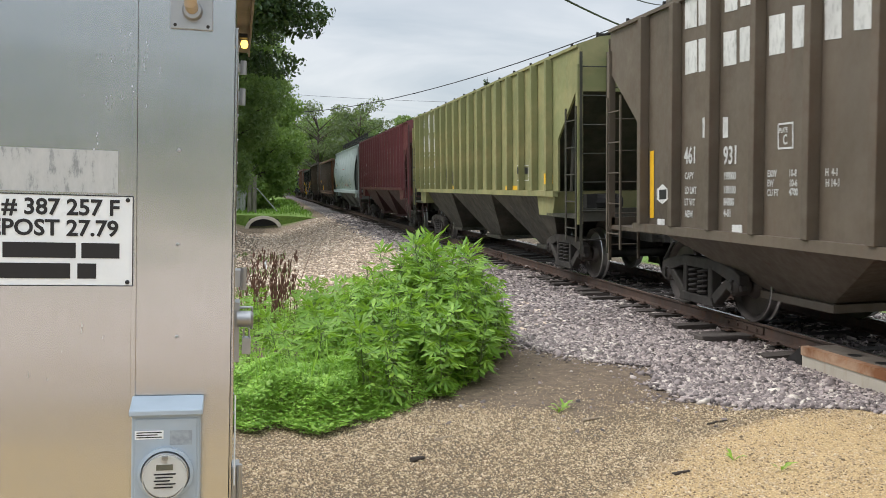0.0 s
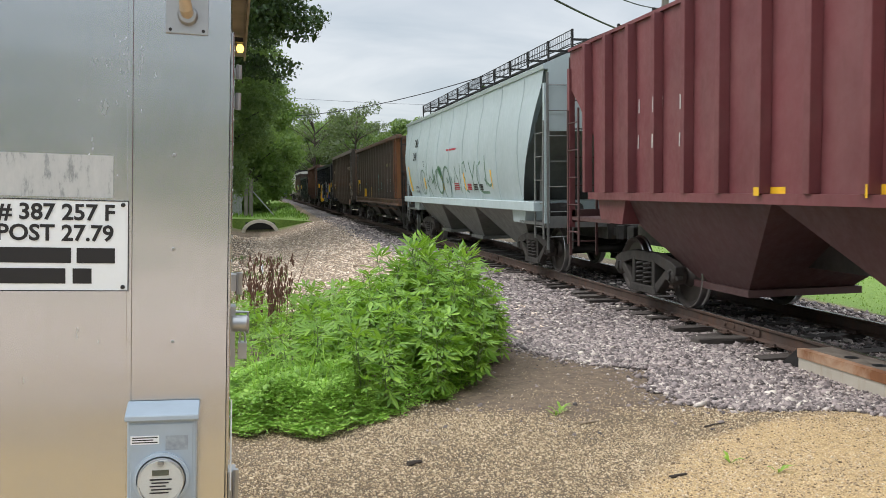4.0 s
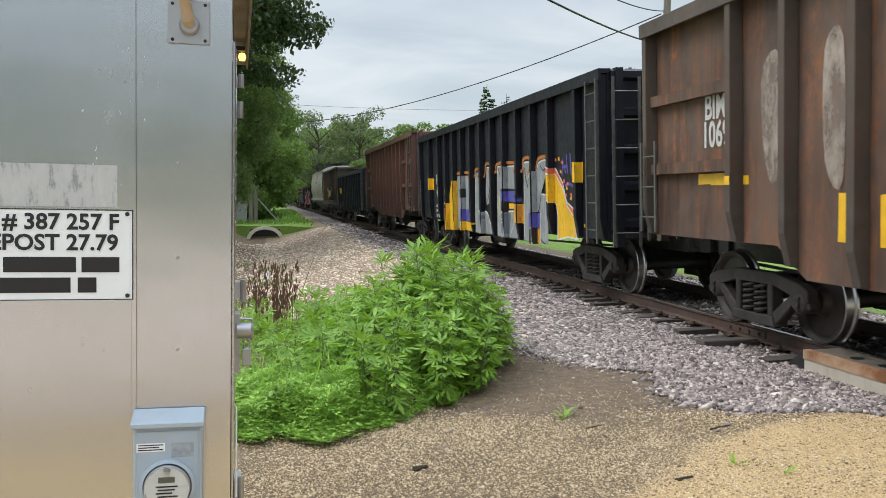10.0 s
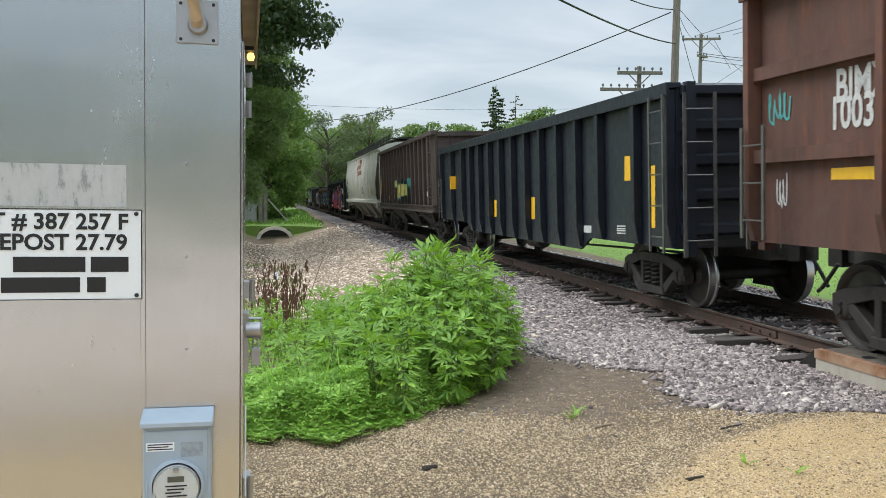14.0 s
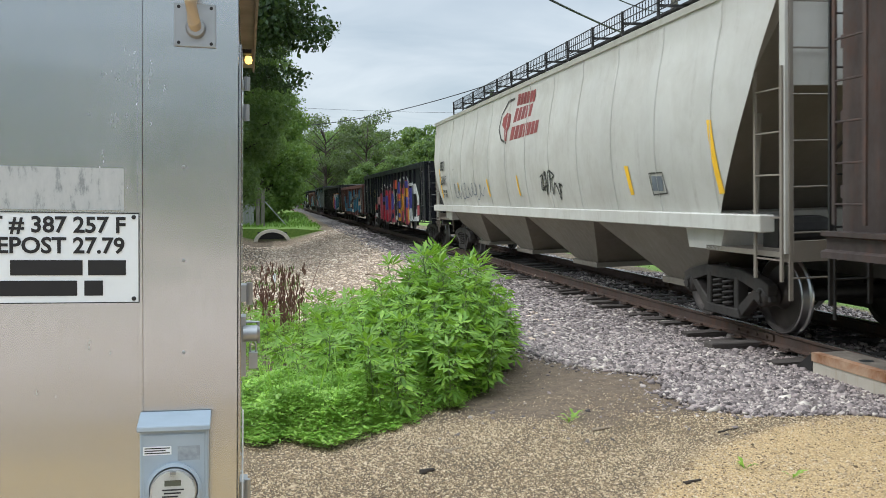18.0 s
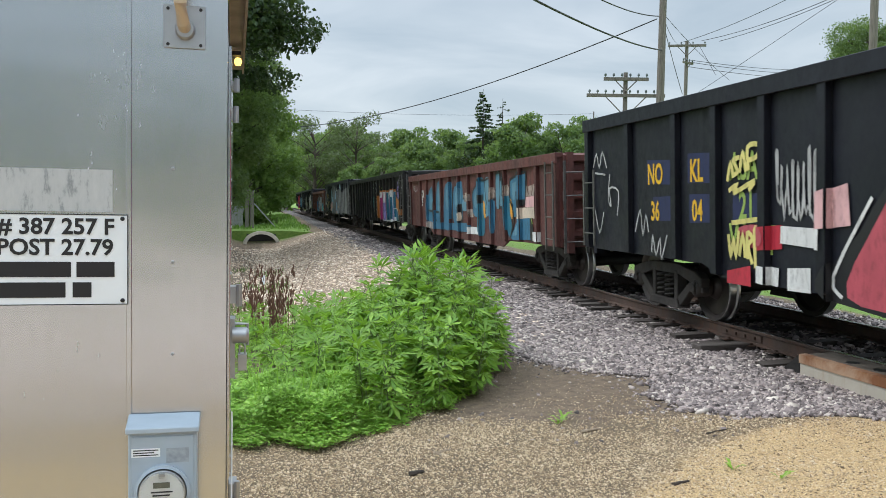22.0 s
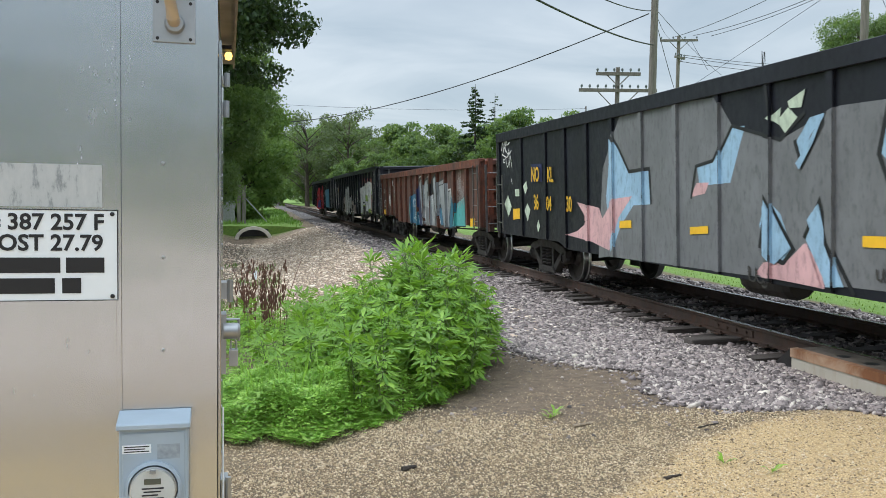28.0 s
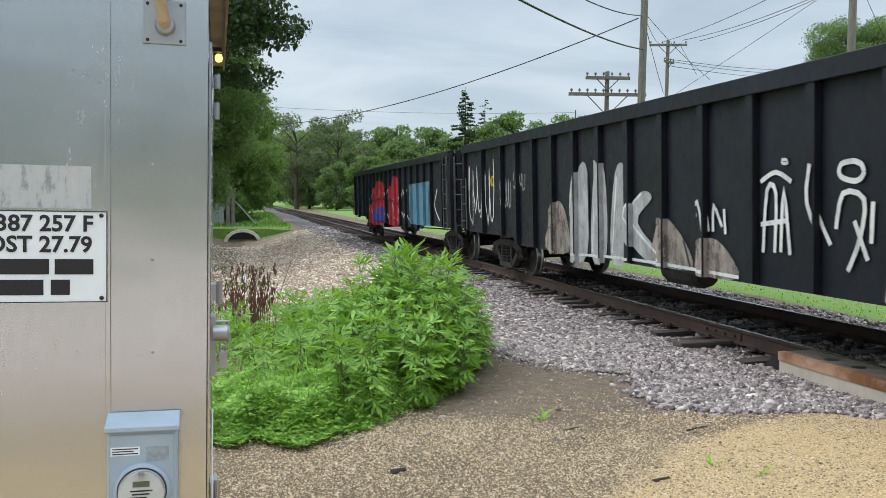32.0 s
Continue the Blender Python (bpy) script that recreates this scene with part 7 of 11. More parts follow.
def curve(pts, closed, k=4):
    """Points of a smooth line through pts."""
    n, got = len(pts), []
    for i in range(n if closed else n - 1):
        p = [pts[(i + j) % n] if closed else pts[min(max(i + j, 0), n - 1)] for j in (-1, 0, 1, 2)]
        for q in range(k):
            t = q / k
            got.append(tuple(0.5 * (2 * p[1][a] + (p[2][a] - p[0][a]) * t + (2 * p[0][a] - 5 * p[1][a] + 4 * p[2][a] - p[3][a]) * t * t + (3 * p[1][a] - p[0][a] - 3 * p[2][a] + p[3][a]) * t ** 3) for a in (0, 1)))
    return got if closed else got + [pts[-1]]


def spray(n, c, *pts):
    """A sprayed patch with a soft-cornered outline."""
    lay(n, [curve(pts, True)], c, "graffiti", "", True)


def piece(n, c, *pts):
    """A sprayed patch with sharp corners."""
    lay(n, [pts], c, "graffiti", "", True)


def line(n, c, w, *pts):
    """A smooth sprayed line."""
    stroke(n, c, w, *curve(pts, False, 3))


TURN = Matrix(((0, 0, -1, 0), (-1, 0, 0, 0), (0, 1, 0, 0), (0, 0, 0, 1)))


def stencil(n, c, d, z, height, body):
    """Stencilled characters on the near side."""
    car = C[n]
    me = text_mesh(body, height, ink(c), 0.0005, "LEFT", 0.74)
    x = curved_x(z + height / 2, {4: 4.0, 11: 4.02}[n]) + 0.012 if n in (4, 11) else car["w"] + 0.008 + (car["rib_d"] if n == 15 else 0)
    t = part("stencil", me, None, car)
    t.matrix_basis = Matrix.Translation((-x - 0.02 * (n in (4, 11)), car["half"] - d, z)) @ TURN


piece(12, "navyblue", (2.12, 2.2), (2.84, 2.17), (2.84, 1.85), (2.12, 1.87))
piece(12, "navyblue", (3.28, 2.23), (3.86, 2.21), (3.86, 1.85), (3.28, 1.86))
piece(12, "navyblue", (2.3, 1.69), (2.83, 1.7), (2.82, 1.38), (2.3, 1.36))
piece(12, "navyblue", (3.32, 1.72), (3.83, 1.72), (3.83, 1.38), (3.32, 1.36))
piece(12, "navyblue", (4.33, 1.72), (4.89, 1.72), (4.89, 1.39), (4.33, 1.37))
paint(1, "white", (2.39, 3.5), (2.69, 3.49), (2.7, 3.1), (2.39, 3.1))
paint(1, "white", (2.73, 3.49), (3.02, 3.47), (3.03, 3.09), (2.74, 3.09))
paint(1, "white", (3.31, 3.47), (3.59, 3.45), (3.6, 3.07), (3.32, 3.08))
paint(1, "white", (3.66, 3.46), (3.94, 3.44), (3.95, 3.07), (3.67, 3.08))
paint(1, "white", (4.23, 3.48), (4.51, 3.46), (4.52, 3.06), (4.24, 3.07))
paint(1, "white", (4.64, 3.5), (4.89, 3.47), (4.9, 3.07), (4.65, 3.08))
paint(1, "white", (5.14, 3.46), (5.39, 3.43), (5.4, 3.06), (5.16, 3.08))
paint(1, "white", (5.56, 3.43), (5.84, 3.39), (5.85, 3.07), (5.57, 3.1))
paint(1, "white", (2.38, 4.09), (2.68, 4.06), (2.69, 3.65), (2.38, 3.67))
paint(1, "white", (2.72, 4.05), (3.01, 4.03), (3.02, 3.63), (2.73, 3.65))
paint(1, "white", (3.33, 4.01), (3.6, 3.98), (3.61, 3.67), (3.34, 3.69))
paint(1, "white", (3.66, 3.98), (3.93, 3.95), (3.94, 3.67), (3.67, 3.69))
paint(1, "white", (2.85, 2.53), (2.98, 2.53), (2.98, 2.28), (2.86, 2.29))
paint(1, "white", (3.33, 2.5), (3.44, 2.49), (3.45, 2.26), (3.33, 2.26))
stencil(1, "white", 2.4, 1.99, 0.2, "461")
stencil(1, "white", 3.35, 1.96, 0.2, "931")
stencil(1, "white", 2.42, 1.79, 0.085, "CAPY")
stencil(1, "white", 3.36, 1.78, 0.085, "198000")
stencil(1, "white", 2.42, 1.61, 0.085, "LD LMT")
stencil(1, "white", 3.36, 1.62, 0.085, "198100")
stencil(1, "white", 2.42, 1.46, 0.085, "LT WT")
stencil(1, "white", 3.37, 1.48, 0.085, "84800")
stencil(1, "white", 2.43, 1.31, 0.085, "NEW")
stencil(1, "white", 3.37, 1.35, 0.085, "4-81")
stencil(1, "white", 4.25, 1.8, 0.07, "EXW")
stencil(1, "white", 4.63, 1.8, 0.07, "10-8")
stencil(1, "white", 4.25, 1.7, 0.07, "EW")
stencil(1, "white", 4.64, 1.7, 0.07, "10-6")
stencil(1, "white", 4.25, 1.6, 0.07, "CU FT")
stencil(1, "white", 4.64, 1.61, 0.07, "4700")
stencil(1, "white", 5.21, 1.8, 0.07, "H  4-1")
stencil(1, "white", 5.22, 1.7, 0.07, "H 14-1")
stroke(1, "white", 0.02, (4.43, 2.34), (4.68, 2.34), (4.69, 2.09), (4.44, 2.09), (4.43, 2.34))
stencil(1, "white", 4.52, 2.13, 0.1, "C")
stencil(1, "white", 4.45, 2.25, 0.05, "PLATE")
paint(1, "yellow", (1.41, 2.18), (1.53, 2.19), (1.54, 1.27), (1.42, 1.26))
paint(1, "white", (1.63, 1.66), (1.8, 1.73), (1.96, 1.66), (1.98, 1.54), (1.8, 1.46), (1.63, 1.52))
paint(1, "black", (1.7, 1.65), (1.91, 1.66), (1.92, 1.53), (1.7, 1.52))
paint(1, "white", (3.56, 1.26), (3.77, 1.27), (3.78, 1.15), (3.56, 1.13))
paint(1, "white", (1.65, 1.26), (1.87, 1.26), (1.87, 1.15), (1.65, 1.14))
paint(2, "white", (2.66, 3.57), (2.82, 3.94), (3.52, 3.93), (4.13, 3.87), (4.32, 3.78), (4.34, 3.53), (4.08, 3.33), (3.82, 3.4), (3.54, 3.35), (3.3, 3.23), (2.96, 3.55))
paint(2, "white", (2.34, 2.8), (2.58, 3.16), (2.83, 3.35), (3.31, 3.17), (3.71, 3.18), (4.01, 3.34), (4.23, 3.2), (4.2, 2.91), (3.91, 2.76))
stroke(2, "white", 0.045, (2.27, 2.67), (4.31, 2.69))
stroke(2, "white", 0.045, (2.27, 2.29), (4.31, 2.3))
stroke(2, "white", 0.045, (2.27, 1.77), (4.32, 1.79))
stencil(2, "white", 2.97, 2.35, 0.17, "468")
stencil(2, "white", 3.7, 2.31, 0.17, "796")
paint(2, "white", (2.28, 2.64), (2.67, 2.61), (2.67, 2.38), (2.29, 2.41))
paint(2, "orange", (1.31, 1.67), (1.84, 1.67), (1.84, 1.57), (1.31, 1.57))
paint(2, "yellow", (3.79, 1.69), (4.33, 1.69), (4.33, 1.58), (3.79, 1.58))
paint(2, "yellow", (6.32, 1.71), (6.8, 1.71), (6.81, 1.59), (6.33, 1.58))
paint(2, "yellow", (14.48, 1.93), (14.93, 1.94), (14.94, 1.74), (14.49, 1.72))
paint(2, "yellow", (12.2, 1.71), (12.69, 1.71), (12.69, 1.62), (12.2, 1.62))
stroke(2, "white", 0.02, (13.03, 2.12), (13.46, 2.12), (13.47, 1.82), (13.04, 1.82), (13.03, 2.12))
paint(2, "black", (13.09, 2.09), (13.41, 2.08), (13.42, 1.95), (13.09, 1.95))
scribble(2, "dark", 0.03, 4.66, 2.33, 5.14, 1.6, 9, 1290)
stroke(2, "dark", 0.03, (4.93, 2.33), (5.02, 2.36), (5.06, 2.3), (5, 2.24), (4.93, 2.3))
scribble(2, "dark", 0.03, 5.48, 2.27, 5.89, 1.61, 9, 1366)
stroke(2, "dark", 0.03, (5.71, 2.28), (5.78, 2.31), (5.82, 2.25), (5.77, 2.2), (5.71, 2.25))
scribble(2, "dark", 0.03, 6.24, 2.22, 6.6, 1.62, 9, 1450)
stroke(2, "dark", 0.03, (6.44, 2.23), (6.5, 2.26), (6.53, 2.21), (6.49, 2.16), (6.44, 2.21))
stroke(2, "white", 0.015, (4.77, 2.63), (5.01, 2.62), (5.02, 2.37), (4.77, 2.37), (4.77, 2.63))
stencil(2, "white", 4.84, 2.43, 0.09, "C")
paint(3, "silver", (11.28, 2.99), (11.38, 3.14), (11.73, 3.12), (11.63, 2.98))
paint(3, "silver", (12.03, 2.98), (12.15, 3.14), (12.49, 3.12), (12.41, 2.97))
paint(3, "silver", (12.85, 2.97), (12.94, 3.14), (13.28, 3.13), (13.21, 2.97))
paint(3, "silver", (13.61, 2.98), (13.73, 3.15), (14.01, 3.14), (13.93, 2.96))
stroke(3, "silver", 0.035, (11.17, 2.86), (11.66, 2.86))
stroke(3, "silver", 0.035, (11.95, 2.87), (12.46, 2.87))
stroke(3, "silver", 0.035, (12.79, 2.9), (13.28, 2.9))
stroke(3, "silver", 0.035, (13.58, 2.93), (13.85, 2.92))
paint(3, "yellow", (14.24, 1.99), (14.68, 1.97), (14.69, 1.77), (14.24, 1.78))
paint(3, "yellow", (11.94, 1.75), (12.43, 1.75), (12.43, 1.66), (11.94, 1.66))
paint(3, "yellow", (9.35, 1.74), (9.87, 1.74), (9.87, 1.64), (9.35, 1.64))
paint(3, "yellow", (7.56, 1.74), (8.16, 1.74), (8.16, 1.63), (7.56, 1.62))
paint(3, "yellow", (5.72, 1.72), (6.21, 1.72), (6.21, 1.63), (5.72, 1.63))
paint(3, "yellow", (9.36, 2.1), (9.87, 2.09), (9.87, 1.81), (9.35, 1.81))
scribble(3, "white", 0.03, 10.94, 2.07, 11.57, 1.69, 12, 3)
stroke(3, "white", 0.03, (13.57, 2.08), (13.95, 2.07), (13.96, 1.8), (13.57, 1.8), (13.57, 2.08))
paint(3, "black", (13.62, 2.05), (13.92, 2.04), (13.92, 1.84), (13.62, 1.84))
stencil(3, "white", 14.26, 2.23, 0.065, "EXH  15-8")
stencil(3, "white", 14.27, 2.16, 0.065, "EXW 10-8")
stencil(3, "white", 14.27, 2.09, 0.065, "EW   9-7")
stencil(3, "white", 14.27, 2.02, 0.065, "CU FT 4750")
stroke(3, "white", 0.02, (12.82, 1.95), (13.2, 1.95))
stroke(3, "white", 0.02, (12.82, 1.89), (13.2, 1.89))
stroke(3, "white", 0.02, (12.82, 1.83), (13.2, 1.83))
stroke(3, "white", 0.03, (2.75, 2.96), (2.75, 2.76))
stroke(3, "white", 0.03, (2.73, 2.46), (2.72, 2.27))
stroke(3, "white", 0.03, (3.46, 2.92), (3.45, 2.72))
stroke(3, "white", 0.03, (3.44, 2.43), (3.43, 2.25))
stroke(3, "white", 0.03, (4.21, 2.87), (4.21, 2.69))
stroke(3, "white", 0.03, (4.2, 2.4), (4.19, 2.23))
stroke(4, "bottle", 0.05, (8.18, 1.64), (8.39, 2.31), (8.97, 1.64), (9, 2.39))
stroke(4, "bottle", 0.06, (9.72, 2.13), (9.54, 2.4), (9.33, 2.37), (9.28, 2.15), (9.54, 1.97), (9.29, 1.75), (9.79, 1.63))
stroke(4, "bottle", 0.06, (10.01, 2.4), (10.34, 1.98), (10.67, 2.39))
stroke(4, "bottle", 0.05, (10.34, 1.98), (10.33, 1.66))
stroke(4, "bottle", 0.06, (11.19, 2.36), (10.89, 2.26), (10.8, 2), (10.93, 1.7), (11.2, 1.63), (11.79, 1.63))
stroke(4, "bottle", 0.06, (11.59, 2.49), (11.63, 1.77))
stroke(4, "bottle", 0.06, (11.48, 1.94), (11.89, 1.78), (12.14, 1.83))
stroke(4, "bottle", 0.03, (7.85, 2.06), (8.07, 1.86))
stroke(4, "bottle", 0.03, (8.04, 2.05), (7.88, 1.87))
paint(4, "yellow", (6.59, 2.11), (6.75, 2.11), (6.91, 1.69), (6.75, 1.68))
paint(4, "yellow", (9.34, 2.13), (9.46, 2.13), (9.58, 1.68), (9.46, 1.67))
paint(4, "yellow", (12.02, 2.14), (12.13, 2.14), (12.14, 1.71), (12.11, 1.71))
paint(4, "yellow", (3.92, 2.06), (4.08, 2.06), (4.21, 1.71), (4.03, 1.71))
paint(4, "yellow", (1.08, 2.49), (1.28, 2.49), (1.7, 1.67), (1.43, 1.65))
stencil(4, "black", 2.28, 3.12, 0.25, "CMO")
stencil(4, "black", 2.18, 2.68, 0.25, "23437")
stencil(4, "black", 2.42, 1.74, 0.075, "LD LMT  223600")
stencil(4, "black", 2.42, 1.6, 0.075, "LT WT   62400")
stencil(4, "black", 4.08, 2.42, 0.1, "C")
stencil(4, "black", 4.01, 2.55, 0.05, "PLATE")
stroke(4, "red", 0.05, (7.35, 2.8), (8.59, 2.79))
stroke(4, "red", 0.03, (8.23, 1.86), (8.78, 1.85))
stroke(4, "red", 0.03, (8.23, 1.81), (8.79, 1.8))
stroke(4, "red", 0.03, (8.23, 1.76), (8.79, 1.75))
stroke(4, "red", 0.03, (8.23, 1.71), (8.79, 1.71))
stroke(4, "red", 0.03, (9.72, 1.83), (10.14, 1.83))
stroke(4, "red", 0.03, (9.72, 1.79), (10.14, 1.79))
stroke(4, "red", 0.03, (9.72, 1.75), (10.14, 1.74))
stroke(4, "red", 0.03, (9.72, 1.71), (10.14, 1.7))
stroke(4, "black", 0.03, (10.4, 1.82), (10.76, 1.82))
stroke(4, "black", 0.03, (10.4, 1.78), (10.76, 1.78))
stroke(4, "black", 0.03, (10.4, 1.74), (10.76, 1.74))
stroke(4, "black", 0.03, (10.4, 1.7), (10.76, 1.7))
stroke(4, "black", 0.03, (10.93, 1.81), (11.26, 1.81))
stroke(4, "black", 0.03, (10.93, 1.78), (11.26, 1.77))
stroke(4, "black", 0.03, (10.93, 1.74), (11.26, 1.74))
stroke(4, "black", 0.03, (10.93, 1.7), (11.26, 1.7))
paint(5, "yellow", (6.29, 1.81), (6.45, 1.81), (6.44, 1.35), (6.28, 1.35))
paint(5, "yellow", (8.15, 1.82), (8.26, 1.81), (8.27, 1.36), (8.16, 1.36))
paint(5, "yellow", (3.47, 1.76), (3.72, 1.75), (3.71, 1.36), (3.46, 1.35))
paint(5, "yellow", (0.71, 2.22), (1.06, 2.21), (1.02, 1.46), (0.67, 1.46))
paint(5, "straw", (7.32, 3.68), (7.44, 3.67), (7.44, 3.39), (7.32, 3.39))
stroke(5, "teal", 0.06, (8.89, 2.34), (8.91, 1.83))
stroke(5, "teal", 0.06, (8.76, 2.05), (8.89, 2.36), (9.04, 2.09))
stroke(5, "teal", 0.04, (8.68, 1.8), (8.73, 1.61), (8.82, 1.77), (8.89, 1.59), (8.98, 1.77), (9.04, 1.59), (9.11, 1.77), (9.2, 1.62))
stroke(5, "teal", 0.04, (8.76, 1.51), (8.89, 1.5))
stroke(5, "teal", 0.04, (9.53, 1.99), (9.55, 1.82), (9.65, 2), (9.68, 1.84), (9.76, 2.04), (9.81, 1.83), (9.89, 1.97), (9.95, 1.79), (10.05, 1.93))
stroke(5, "teal", 0.04, (9.55, 1.68), (9.77, 1.76), (9.9, 1.7), (9.95, 1.61))
stroke(5, "teal", 0.04, (4.25, 2.06), (4.32, 1.56), (4.46, 2))
stroke(5, "teal", 0.03, (4.69, 1.23), (4.92, 1.32), (5.05, 1.21), (5.26, 1.32), (5.46, 1.22), (5.75, 1.32))
stencil(5, "white", 2.41, 2.34, 0.28, "BI")
stencil(5, "white", 3.17, 2.36, 0.28, "MX")
stencil(5, "white", 2.33, 1.92, 0.26, "40")
stencil(5, "white", 3.15, 1.95, 0.26, "10")
scribble(5, "white", 0.03, 1.53, 2.11, 2.04, 1.55, 8, 5)
stroke(5, "pale", 0.03, (11.45, 1.86), (11.6, 2.14), (11.8, 2.06), (11.77, 1.72), (11.54, 1.61), (11.45, 1.86))
stroke(5, "pale", 0.03, (12.32, 1.84), (12.44, 2.1), (12.61, 2.03), (12.59, 1.71), (12.39, 1.61), (12.32, 1.84))
paint(5, "straw", (11.41, 2.77), (11.87, 2.75), (11.87, 2.63), (11.41, 2.65))
paint(5, "white", (13.91, 1.98), (14, 2.02), (14.07, 1.95), (14.05, 1.85), (13.95, 1.86))
paint(5, "yellow", (13.45, 2.3), (13.53, 2.29), (13.54, 1.39), (13.46, 1.39))
paint(6, "bleached", (11.22, 3.05), (11.33, 3.07), (11.34, 2.12), (11.24, 2.16))
paint(6, "yellow", (3.89, 1.67), (4.13, 1.67), (4.11, 1.21), (3.88, 1.21))
paint(6, "yellow", (6.02, 1.7), (6.2, 1.7), (6.18, 1.18), (6.01, 1.18))
paint(6, "yellow", (9.11, 1.8), (9.22, 1.8), (9.22, 1.32), (9.11, 1.31))
paint(6, "yellow", (1.25, 1.91), (1.95, 1.91), (1.94, 1.79), (1.24, 1.78))
paint(6, "yellow", (1.54, 1.87), (2.37, 1.87), (2.37, 1.77), (1.54, 1.77))
stencil(6, "white", 1.41, 2.56, 0.3, "BIMX")
stencil(6, "white", 1.35, 2.23, 0.3, "10690")
paint(6, "yellow", (11.76, 1.92), (12.63, 1.9), (12.63, 1.8), (11.76, 1.8))
paint(6, "yellow", (4.45, 1.65), (4.56, 1.66), (4.56, 1.19), (4.45, 1.19))
stroke(6, "bleached", 0.11, (11.61, 2.96), (11.85, 3.2), (12.11, 3.34), (12.44, 3.22), (12.63, 3.06))
stroke(6, "bleached", 0.06, (11.52, 2.98), (11.47, 2.47), (11.71, 2.11))
paint(6, "bleached", (11.33, 3.03), (12.67, 3), (12.67, 2.87), (11.33, 2.89))
paint(6, "bleached", (11.43, 2.14), (12.64, 2.12), (12.65, 1.98), (11.43, 1.99))
paint(6, "bleached", (11.67, 1.89), (12.61, 1.71), (12.54, 1.35), (11.86, 1.38))
paint(7, "gold", (13.02, 2.07), (13.43, 2.05), (13.83, 1.79), (14.06, 1.46), (14.41, 1.27), (14.49, 0.9), (14.1, 0.92), (13.53, 0.85), (13.55, 1.28), (13.48, 1.49), (13.05, 1.67))
paint(7, "coral", (13.05, 2.21), (13.48, 2.14), (13.85, 1.87), (14.03, 1.54), (14.43, 1.4), (14.53, 0.9), (14.49, 0.9), (14.41, 1.27), (14.06, 1.46), (13.83, 1.79), (13.43, 2.05), (13.05, 2.07))
stroke(7, "violet", 0.05, (13.81, 2.01), (13.87, 2.3), (14.01, 2.05))
stroke(7, "violet", 0.05, (14.05, 2.38), (14.1, 2.04))
stroke(7, "violet", 0.05, (14.24, 2.39), (14.28, 2.03), (14.46, 1.99))
stroke(7, "violet", 0.05, (13.83, 2.16), (14.1, 2.17))
stroke(7, "violet", 0.05, (13.97, 1.83), (14.19, 1.86), (14.41, 1.81))
paint(7, "coral", (13.44, 2.34), (13.52, 2.34), (13.53, 2.27), (13.44, 2.28))
paint(7, "gold", (13.61, 2.35), (13.69, 2.35), (13.7, 2.28), (13.61, 2.29))
paint(7, "coral", (13.79, 2.27), (13.87, 2.27), (13.87, 2.21), (13.79, 2.22))
paint(7, "gold", (13.71, 2.11), (13.79, 2.11), (13.8, 2.05), (13.71, 2.06))
paint(7, "coral", (13.88, 1.94), (13.96, 1.94), (13.97, 1.88), (13.88, 1.88))
paint(7, "gold", (14.02, 1.81), (14.09, 1.81), (14.1, 1.75), (14.02, 1.76))
paint(7, "coral", (14.24, 1.69), (14.31, 1.69), (14.32, 1.63), (14.24, 1.64))
paint(7, "gold", (14.23, 1.63), (14.3, 1.63), (14.3, 1.57), (14.23, 1.58))
paint(7, "coral", (13.98, 1.69), (14.05, 1.69), (14.06, 1.63), (13.98, 1.64))
paint(7, "gold", (14.41, 1.84), (14.48, 1.84), (14.49, 1.79), (14.41, 1.79))
paint(7, "coral", (14.46, 1.4), (14.52, 1.4), (14.53, 1.35), (14.46, 1.35))
paint(7, "gold", (14.5, 1.3), (14.56, 1.31), (14.57, 1.25), (14.5, 1.25))
paint(7, "coral", (14.07, 1.89), (14.14, 1.89), (14.15, 1.83), (14.07, 1.84))
paint(7, "gold", (14.87, 1.17), (14.93, 1.18), (14.94, 1.12), (14.87, 1.12))
paint(7, "yellow", (14.48, 2.24), (14.87, 2.21), (14.86, 1.87), (14.48, 1.89))
paint(7, "yellow", (0.93, 2.18), (1.71, 2.17), (1.68, 1.85), (0.9, 1.87))
stencil(7, "white", 2.32, 2.01, 0.3, "BIMX")
stencil(7, "white", 2.33, 1.64, 0.28, "400")
stencil(7, "white", 3.48, 1.64, 0.28, "03")
stencil(7, "white", 2.22, 1.32, 0.08, "LD LMT 209200")
stencil(7, "white", 2.21, 1.17, 0.08, "LT WT   76800")
stencil(7, "white", 2.21, 1.01, 0.08, "CU FT   4000")
paint(7, "yellow", (1.1, 2.05), (1.25, 2.05), (1.23, 1.16), (1.08, 1.15))
paint(7, "yellow", (1.46, 2.22), (1.94, 2.2), (1.94, 1.85), (1.45, 1.85))
paint(8, "yellow", (8.79, 1.38), (9.01, 1.39), (9.01, 1.3), (8.79, 1.29))
paint(8, "yellow", (1.31, 1.89), (2, 1.89), (2, 1.79), (1.31, 1.78))
paint(8, "yellow", (1.41, 1.88), (2.13, 1.86), (2.13, 1.77), (1.41, 1.78))
paint(8, "yellow", (11.56, 1.94), (12.13, 1.94), (12.13, 1.82), (11.55, 1.82))
stencil(8, "white", 1.38, 2.51, 0.3, "BIMX")
stencil(8, "white", 1.29, 2.26, 0.3, "10039")
stroke(8, "bleached", 0.01, (9.72, 1.37), (9.76, 1.51), (9.94, 1.52), (10.01, 1.39))
scribble(8, "teal", 0.03, 0.26, 2.73, 0.63, 2.37, 9, 84)
scribble(8, "white", 0.02, 0.4, 1.88, 0.58, 1.49, 7, 85)
paint(9, "yellow", (14.23, 2.23), (14.71, 2.22), (14.69, 1.86), (14.21, 1.86))
